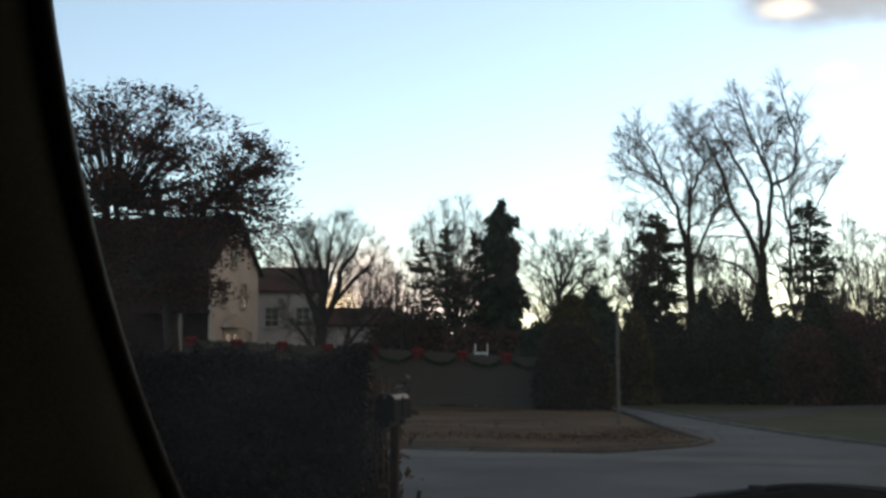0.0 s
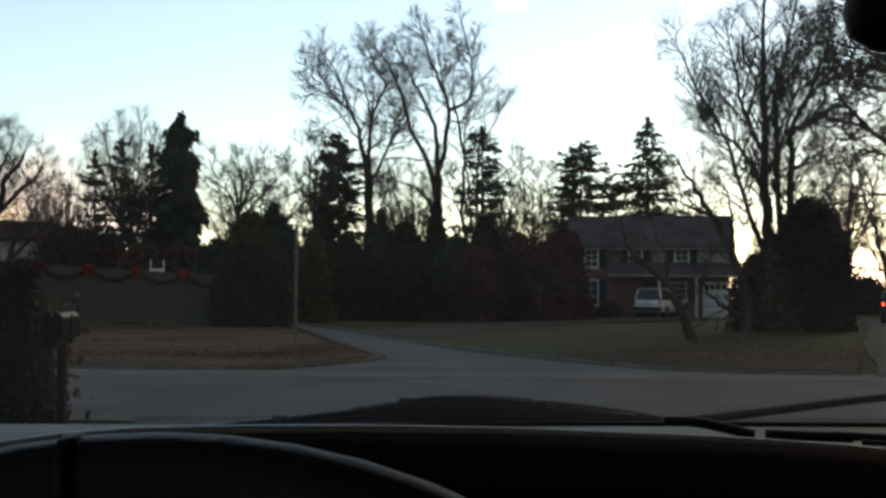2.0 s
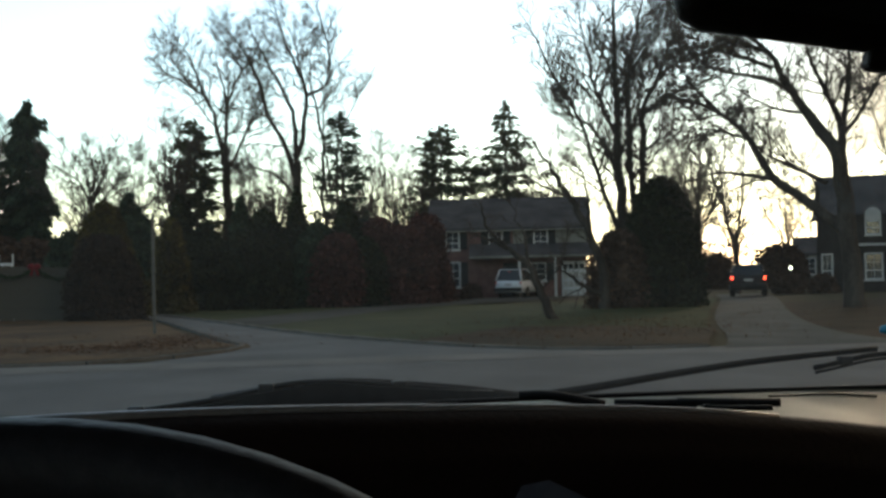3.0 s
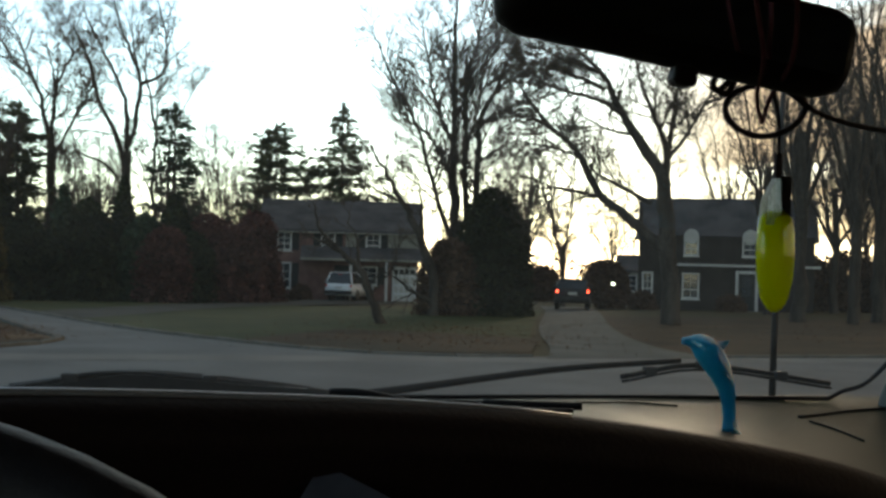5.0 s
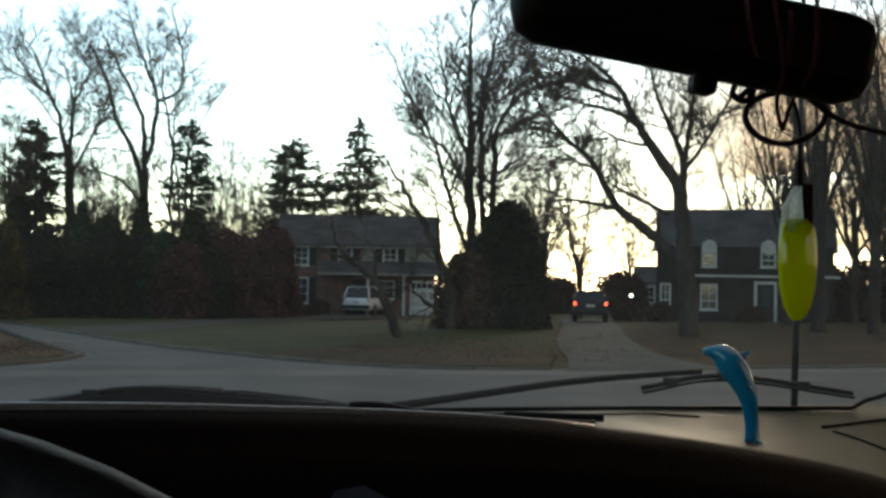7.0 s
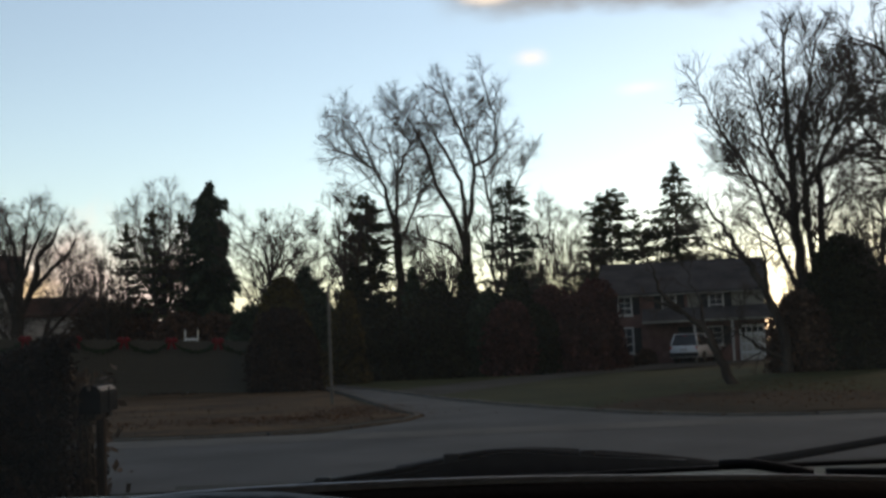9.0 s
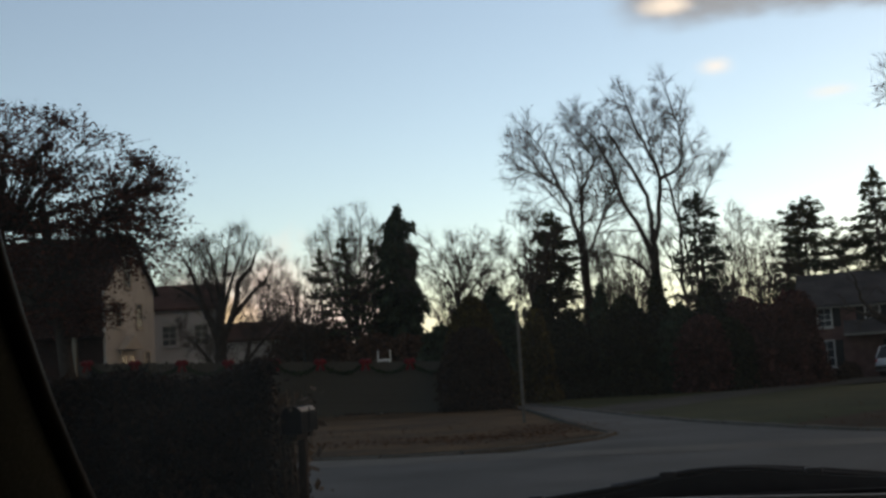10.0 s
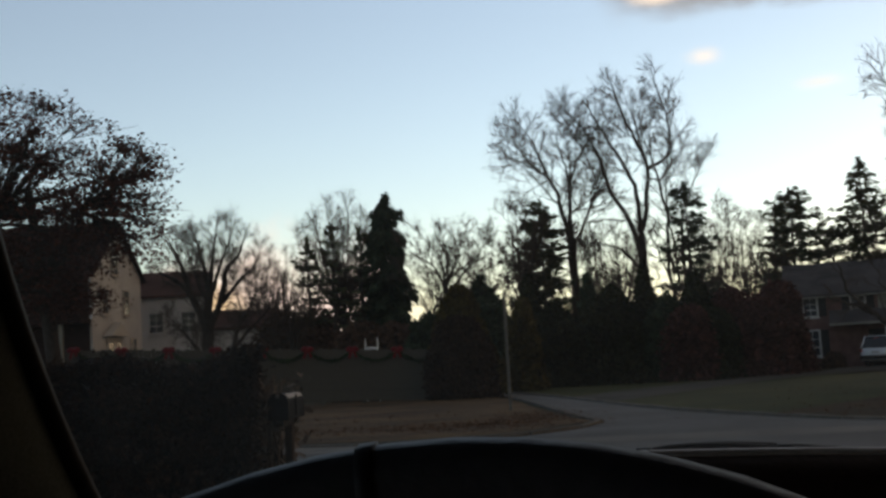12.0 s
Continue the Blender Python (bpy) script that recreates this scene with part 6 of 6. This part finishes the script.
loft_x("dashboard_top", XS, dash_prof, M_DASH, "tan vinyl dashboard top, cracked and shiny")
loft_x("dashboard_face", XS, face_prof, M_BLACKVINYL, "black padded dashboard face")


def on_dash(pts, r, name, material, lift=0.004, label="", sides=6):
    return tube_part(name, [(x, y, dash_top(x, y) + lift) for x, y in pts], r, material, CAR, label, sides)


tube_part("defroster_slot", curve_pts([(0.22, 1.16, 1.27), (0.25, 1.15, 1.27), (0.3, 1.14, 1.26)]), 0.005, M_RUBBER, CAR, "black defroster slot")
tube_part("defroster_slot", curve_pts([(0.29, 1.07, 1.27), (0.32, 1.06, 1.27), (0.36, 1.05, 1.27)]), 0.0045, M_RUBBER, CAR, "black defroster slot")
tube_part("defroster_slot", curve_pts([(0.322, 0.99, 1.28), (0.37, 0.97, 1.28), (0.4, 0.96, 1.28)]), 0.0035, M_RUBBER, CAR, "black defroster slot")
tube_part("defroster_slot", curve_pts([(0.33, 0.95, 1.28), (0.35, 0.94, 1.28), (0.38, 0.93, 1.28)]), 0.0022, M_RUBBER, CAR, "black defroster slot")

on_dash(curve_pts([(0.856, 1.335), (0.954, 1.375), (1.039, 1.397)]), 0.0022, "crack", M_RUBBER, 0.001)
on_dash(curve_pts([(0.859, 1.316), (0.871, 1.28), (0.878, 1.233)]), 0.0013, "crack", M_RUBBER, 0.001)
on_dash(curve_pts([(0.563, 1.364), (0.646, 1.397), (0.711, 1.384)]), 0.0011, "crack", M_RUBBER, 0.001)
# thin pale tube paints the bright highlight along the near edge
tube_part("edge_sheen", [(x, dash_edge(x)[0] + 0.004, dash_edge(x)[1] + 0.001) for x in XS if -0.50 < x < 0.27], 0.0044, M_LIP, CAR, "dashboard edge with the sky's highlight painted pale", 8, 0.5)

# cowl, glass and its black border
WS_B, WS_T = (1.51, 1.215), (0.79, 1.72)   # y, z of the glass at its foot and head


def ws_y(x, u):
    bow = 0.10 * ((x - 0.35) / 0.9) ** 2 + (0.36 - 0.26 * u) * (max(0.0, -0.12 - x) / 0.38) ** 2   # the glass wraps round to meet the pillar
    return WS_B[0] + (WS_T[0] - WS_B[0]) * u - bow


V, F = [], []
for i in range(25):
    x = -0.525 + 1.825 * i / 24
    for k in range(9):
        u = k / 8
        V.append((x, ws_y(x, u), WS_B[1] + (WS_T[1] - WS_B[1]) * u))
for i in range(24):
    for k in range(8):
        F.append((i * 9 + 9 + k, i * 9 + 10 + k, i * 9 + k + 1, i * 9 + k))
glass = ob_from("windscreen", V, F, M_GLASS, CAR, "clear windscreen", True)
glass.visible_shadow = False
tube_part("windscreen_seal", [(x, ws_y(x, 0.02) - 0.03, 1.229) for x in XS if x < 0.96] + curve_pts([(0.985, 1.43, 1.238), (1.015, 1.42, 1.25), (1.04, 1.40, 1.285), (1.055, 1.36, 1.34), (1.06, 1.2, 1.5), (1.03, 1.0, 1.68)]), 0.0032, M_RUBBER, CAR)
V, F = [], []
for x in XS:
    y = ws_y(max(x, -0.12), 0)
    V += [(x, y + 0.004, 1.20), (x, y + 0.06, 1.215), (x, y + 0.14, 1.20), (x, y + 0.5, 1.12), (x, y + 0.85, 0.95), (x, y + 0.98, 0.6), (x, y + 0.98, 0.3)]
for i in range(len(XS) - 1):
    for k in range(6):
        F.append((i * 7 + k, i * 7 + k + 1, i * 7 + 8 + k, i * 7 + 7 + k))
ob_from("bonnet", V, F, M_CARPAINT, CAR, "dark bonnet below the windscreen", True)

# pillars
PL = [(-0.476, 1.295, 1.00), (-0.490, 1.139, 1.14), (-0.489, 0.995, 1.28), (-0.475, 0.864, 1.42), (-0.447, 0.745, 1.56), (-0.406, 0.638, 1.70), (-0.367, 0.570, 1.80)]


def pillar(name, line, side, material, wide, deep, label=""):
    """A pillar whose inner edge follows the line; wide: how far it reaches outwards."""
    secs = []
    for p in curve_pts(line, 4):
        e = Vector(p)
        o = Vector((-side * wide * 0.62, -wide * 0.78, 0))
        b = Vector((-side * deep * 0.6, deep * 0.8, 0))
        secs.append([e, e + Vector((-side * 0.008, -0.03, 0)), e + Vector((-side * 0.022, -0.06, 0)), e + o * 0.62 - b * 0.12, e + o, e + o + b, e + b])
    return part(name, lofted(secs), material, CAR, label, True)


pillar("left_pillar", [(x - 0.010, y - 0.004, z) for x, y, z in PL], 1, M_PILLAR, 0.34, 0.06, "grey plastic windscreen pillar trim")
tube_part("left_pillar_seal", [(x - 0.009, y, z) for x, y, z in curve_pts(PL, 4)], 0.0085, M_RUBBER, CAR)
pillar("right_pillar", [(1.02, 1.42, 1.18), (1.045, 1.40, 1.275), (1.06, 1.35, 1.34), (1.065, 1.19, 1.5), (1.035, 0.99, 1.68), (1.02, 0.90, 1.77)], -1, M_PILLAR, 0.16, 0.06, "grey plastic windscreen pillar trim")

# closed cabin behind the eye
part("roof", box(-0.62, 1.32, -1.9, 0.83, 1.74, 1.80, bevel=0.02), M_CLOTH, CAR, "cloth headliner")
part("floor_pan", box(-0.62, 1.32, -1.9, 1.5, 0.28, 0.34), M_CLOTH, CAR)
part("bulkhead", box(-0.6, 1.3, 1.46, 1.50, 0.3, 1.2), M_BLACKVINYL, CAR)
for s, x in ((-1, -0.62), (1, 1.32)):
    part("door_panel", box(x - 0.04, x + 0.04, -1.9, 1.55, 0.3, 1.12, bevel=0.01), M_BLACKVINYL, CAR)
    part("window_rail", box(x - 0.04, x + 0.04, -1.9, 0.88, 1.66, 1.74, bevel=0.01), M_BLACKVINYL, CAR)
    for y in (-0.45, -1.8):
        part("door_pillar", box(x - 0.04, x + 0.04, y - 0.07, y + 0.07, 1.12, 1.66, bevel=0.01), M_BLACKVINYL, CAR)
part("tailgate", box(-0.6, 1.3, -1.94, -1.88, 0.3, 1.15), M_BLACKVINYL, CAR)
part("tailgate_rail", box(-0.6, 1.3, -1.94, -1.88, 1.6, 1.74), M_BLACKVINYL, CAR)


# steering wheel
def torus(major, minor, seg=64, sides=12):
    bm = bmesh.new()
    rings = []
    for i in range(seg):
        a = 2 * math.pi * i / seg
        rings.append([bm.verts.new(((major + minor * math.cos(b)) * math.cos(a), (major + minor * math.cos(b)) * math.sin(a), minor * 1.05 * math.sin(b))) for b in [2 * math.pi * k / sides for k in range(sides)]])
    for i in range(seg):
        A, B2 = rings[i], rings[(i + 1) % seg]
        for k in range(sides):
            bm.faces.new((A[k], B2[k], B2[(k + 1) % sides], A[(k + 1) % sides]))
    return bm


WHEEL = pose(-0.079, 0.266, 1.206, 55, 0, 0)
bm = torus(0.1765, 0.0135)
bmesh.ops.transform(bm, matrix=WHEEL, verts=bm.verts)
wheel = part("steering_wheel", bm, M_WHEEL, CAR, "dark leather steering wheel", True)
V, F = [], []
add_tube(V, F, [WHEEL @ Vector((0.1765 * math.cos(radians(a)), 0.1765 * math.sin(radians(a)), 0)) for a in (96.4, 97.2, 98.0)], [0.0146] * 3, 12, True)
ob_from("leather_seam", V, F, M_RUBBER, wheel, "dark stitched joint of the leather", True)
bm = box(-0.075, 0.075, -0.06, 0.05, -0.05, 0.0, bevel=0.02)
bmesh.ops.transform(bm, matrix=WHEEL, verts=bm.verts)
part("hub", bm, M_BLACKVINYL, wheel)
for a in (0, 180, 270):
    bm = box(0.05, 0.17, -0.02, 0.02, -0.03, -0.008, bevel=0.006)
    bmesh.ops.transform(bm, matrix=WHEEL @ pose(0, 0, 0, 0, 0, a), verts=bm.verts)
    part("spoke", bm, M_BLACKVINYL, wheel)
bm = box(-0.03, 0.03, -0.03, 0.03, -0.34, -0.05, bevel=0.01)
bmesh.ops.transform(bm, matrix=WHEEL, verts=bm.verts)
part("column", bm, M_BLACKVINYL, wheel)


# wipers
def wiper(arm, blade, r=0.009):
    w = tube_part("wiper", curve_pts(arm), r, M_RUBBER, CAR, "black wiper arm", 8, 0.6)
    pts = curve_pts(blade)
    tube_part("blade", pts, 0.0036, M_RUBBER, w)
    tube_part("rubber_lip", [p + Vector((0, -0.004, -0.006)) for p in pts], 0.002, M_RUBBER, w)
    n = len(pts)
    for i in (n // 5, n // 2, 4 * n // 5):
        part("bracket", box(-0.010, 0.010, -0.007, 0.007, -0.006, 0.0065, bevel=0.003, m=Matrix.Translation(pts[i])), M_BLACKMETAL, w)


wiper([(0.31, 1.52, 1.218), (0.20, 1.52, 1.236), (0.04, 1.52, 1.250), (-0.10, 1.51, 1.236)], [(-0.36, 1.45, 1.214), (-0.1, 1.50, 1.238), (0.03, 1.51, 1.255), (0.25, 1.51, 1.233)], 0.012)
wiper([(0.33, 1.53, 1.225), (0.41, 1.53, 1.235), (0.60, 1.53, 1.258), (0.79, 1.53, 1.271)], [(0.69, 1.51, 1.250), (0.82, 1.52, 1.265), (1.0, 1.48, 1.243)], 0.0065)
bm = lofted([[(x, 1.50, 1.20), (x, 1.545, 1.20), (x, 1.545, z), (x, 1.50, z)] for x, z in ((-0.34, 1.210), (-0.22, 1.224), (-0.10, 1.237), (0.0, 1.2495), (0.03, 1.254), (0.06, 1.253), (0.10, 1.248), (0.18, 1.241), (0.255, 1.236), (0.262, 1.227), (0.34, 1.2245))])
part("wiper_cover", bm, M_RUBBER, CAR, "black plastic wiper cover")
part("cowl_vent", box(-0.3, 1.1, 1.52, 1.58, 1.19, 1.216, bevel=0.005), M_RUBBER, CAR)
tube_part("aerial", [(0.955, 1.56, 1.12), (0.955, 1.55, 1.45), (0.95, 1.53, 1.95)], 0.006, M_BLACKMETAL, CAR, "slim black aerial", 6, 0.6)
for s, x in ((-1, -0.56), (1, 1.26)):
    for y in (-1.2, 1.75):
        bm = bmesh.new()
        r0 = bmesh.ops.create_cone(bm, cap_ends=True, segments=24, radius1=0.32, radius2=0.32, depth=0.2)
        bmesh.ops.transform(bm, matrix=Matrix.Translation((x - s * 0.06, y, 0.335)) @ Matrix.Rotation(radians(90), 4, "Y"), verts=r0["verts"])
        part("tyre", bm, M_RUBBER, CAR)

# rear-view mirror
MIR = pose(0.336, 0.670, 1.547, 0, 9.0, -8)
mirror = part("rear_view_mirror", box(-0.114, 0.110, -0.014, 0.03, -0.028, 0.028, bevel=0.018, m=MIR), M_BLACKVINYL, CAR, "dark rear-view mirror housing", True)
part("mirror_glass", box(-0.098, 0.098, -0.0146, -0.0135, -0.0165, 0.0165, m=MIR), M_MIRROR, mirror, "silvered mirror glass")
part("lever", box(-0.003, 0.012, -0.012, 0.004, -0.041, -0.029, bevel=0.003, m=MIR), M_BLACKVINYL, mirror)
tube_part("stem", [MIR @ Vector((0.0, 0.02, 0.0)), MIR @ Vector((0.0, 0.09, 0.04)), MIR @ Vector((0.01, 0.16, 0.12))], 0.009, M_BLACKVINYL, mirror)


# things on and under the mirror
def loop_cord():
    c = Vector((0.424, 0.722, 1.504))
    t = tube_part("cord_loop", [c + Vector((0.027 * math.cos(a) + 0.002 * math.sin(2 * a), -0.004 * math.cos(a), 0.017 * math.sin(a) + 0.002 * math.cos(a))) for a in [2 * math.pi * k / 40 for k in range(41)]], 0.0022, M_CORD, None, "", 8)
    tube_part("knot", curve_pts([(0.392, 0.729, 1.527), (0.388, 0.727, 1.518), (0.397, 0.725, 1.514), (0.404, 0.727, 1.525), (0.392, 0.729, 1.515)]), 0.0022, M_CORD, t)
    tube_part("trailing_cord", curve_pts([(0.437, 0.717, 1.517), (0.467, 0.717, 1.502), (0.53, 0.73, 1.497), (0.61, 0.75, 1.505), (0.73, 0.80, 1.53)]), 0.002, M_CORD, t)
    tube_part("strand", curve_pts([(0.358, 0.634, 1.585), (0.362, 0.632, 1.55), (0.372, 0.640, 1.52), (0.398, 0.69, 1.508), (0.424, 0.727, 1.497)]), 0.0015, M_REDCORD, t)
    tube_part("strand", curve_pts([(0.386, 0.632, 1.585), (0.387, 0.630, 1.55), (0.388, 0.636, 1.52), (0.408, 0.69, 1.508), (0.425, 0.727, 1.497)]), 0.0015, M_REDCORD, t)
    tagged(t, "dark looped cord hanging from the rear-view mirror", "cord")


def air_freshener():
    t = empty("air_freshener", 0.450, 0.748, 1.414)
    prof = [(-0.044, 0.0), (-0.0434, 0.0024), (-0.041, 0.0056), (-0.034, 0.0098), (-0.02, 0.0128), (-0.003, 0.0138), (0.012, 0.0132), (0.020, 0.0118), (0.0255, 0.0085), (0.0255, 0.0)]
    bm = bmesh.new()
    rings = [[bm.verts.new((r * 1.05 * math.cos(a), r * 0.55 * math.sin(a), z)) for a in [2 * math.pi * k / 24 for k in range(24)]] for z, r in prof[1:-1]]
    for A, B2 in zip(rings, rings[1:]):
        for k in range(24):
            bm.faces.new((A[k], A[(k + 1) % 24], B2[(k + 1) % 24], B2[k]))
    bm.faces.new(rings[0][::-1])
    bm.faces.new(rings[-1])
    part("body", bm, M_YELLOW, t, "bright yellow gel capsule", True)
    bm = bmesh.new()
    sec = lambda z, x0, x1, d: [(x0, -d, z), (x1, -d, z), (x1, d, z), (x0, d, z)]
    part("clear_sleeve", lofted([sec(0.016, -0.0105, -0.001, 0.0062), sec(0.020, -0.0105, 0.001, 0.006), sec(0.035, -0.009, 0.001, 0.004), sec(0.048, -0.002, 0.001, 0.003)]), M_CLEAR, t, "clear plastic sleeve")
    part("clip", box(0.0015, 0.0095, -0.004, 0.004, 0.018, 0.05, bevel=0.001), M_RUBBER, t, "black clip")
    part("hook", box(-0.002, 0.003, -0.002, 0.002, 0.048, 0.066, bevel=0.0008), M_CORD, t)
    tube_part("string", curve_pts([(0.001, 0, 0.064), (-0.012, -0.02, 0.085), (-0.029, -0.04, 0.1)]), 0.0012, M_CORD, t)
    tagged(t, "yellow hanging air freshener on a cord below the mirror", "air freshener")


def dolphin():
    """A small upright leaping-fish ornament, one plain glazed mesh."""
    x0, y0 = 0.674, 1.20
    z0 = dash_top(x0, y0)
    c = curve_pts([(0.004, 0, 0.0), (0.003, 0, 0.018), (0.0, 0, 0.036), (-0.008, 0, 0.054), (-0.018, 0, 0.068), (-0.028, 0, 0.0745), (-0.039, 0, 0.0755)], 5)
    R = [0.0065, 0.0055, 0.0058, 0.0070, 0.0088, 0.0108, 0.0118, 0.0112, 0.0085, 0.0045, 0.0028]
    n = len(c)
    V, F = [], []
    rads = []
    for i in range(n):
        u = i / (n - 1) * (len(R) - 1)
        k = min(len(R) - 2, int(u))
        rads.append(R[k] + (R[k + 1] - R[k]) * (u - k))
    add_tube(V, F, c, rads, 14, True)
    base = len(V)
    V += [Vector(p) for p in ((-0.018, 0.002, 0.074), (-0.006, 0.002, 0.063), (0.002, 0.0, 0.0765), (-0.018, -0.002, 0.074), (-0.006, -0.002, 0.063))]
    F += [(base, base + 1, base + 2), (base + 3, base + 2, base + 4), (base, base + 2, base + 3), (base + 1, base + 4, base + 2), (base, base + 3, base + 4, base + 1)]
    for s in (-1, 1):
        b = len(V)
        V += [Vector(p) for p in ((-0.012, s * 0.006, 0.056), (-0.002, s * 0.007, 0.05), (0.0, s * 0.017, 0.041), (-0.010, s * 0.008, 0.053))]
        F += [(b, b + 1, b + 2), (b + 3, b + 2, b + 1), (b, b + 2, b + 3), (b, b + 3, b + 1)]
        b = len(V)
        V += [Vector(p) for p in ((0.004, s * 0.002, 0.004), (0.001, s * 0.012, -0.001), (0.010, s * 0.011, -0.001), (0.006, s * 0.002, 0.006))]
        F += [(b, b + 1, b + 2), (b, b + 2, b + 3), (b + 3, b + 2, b + 1), (b, b + 3, b + 1)]
    d = ob_from("ornament", V, F, M_DOLPHIN, None, "", True)
    d.matrix_basis = pose(x0, y0, z0 + 0.001, 0, 0, -10) @ Matrix.Scale(1.31, 4)
    tagged(d, "glossy blue leaping dolphin ornament standing on the dashboard", "ornament")


def card():
    d = part("paper_card", box(-0.022, 0.018, -0.001, 0.001, -0.06, 0.02, bevel=0.0005), M_PAPER, None)
    d.matrix_basis = pose(0.124, 0.60, 1.274, -40, 24, -24)
    tagged(d, "small bluish card tucked against the dashboard", "card")


loop_cord()
air_freshener()
dolphin()
card()
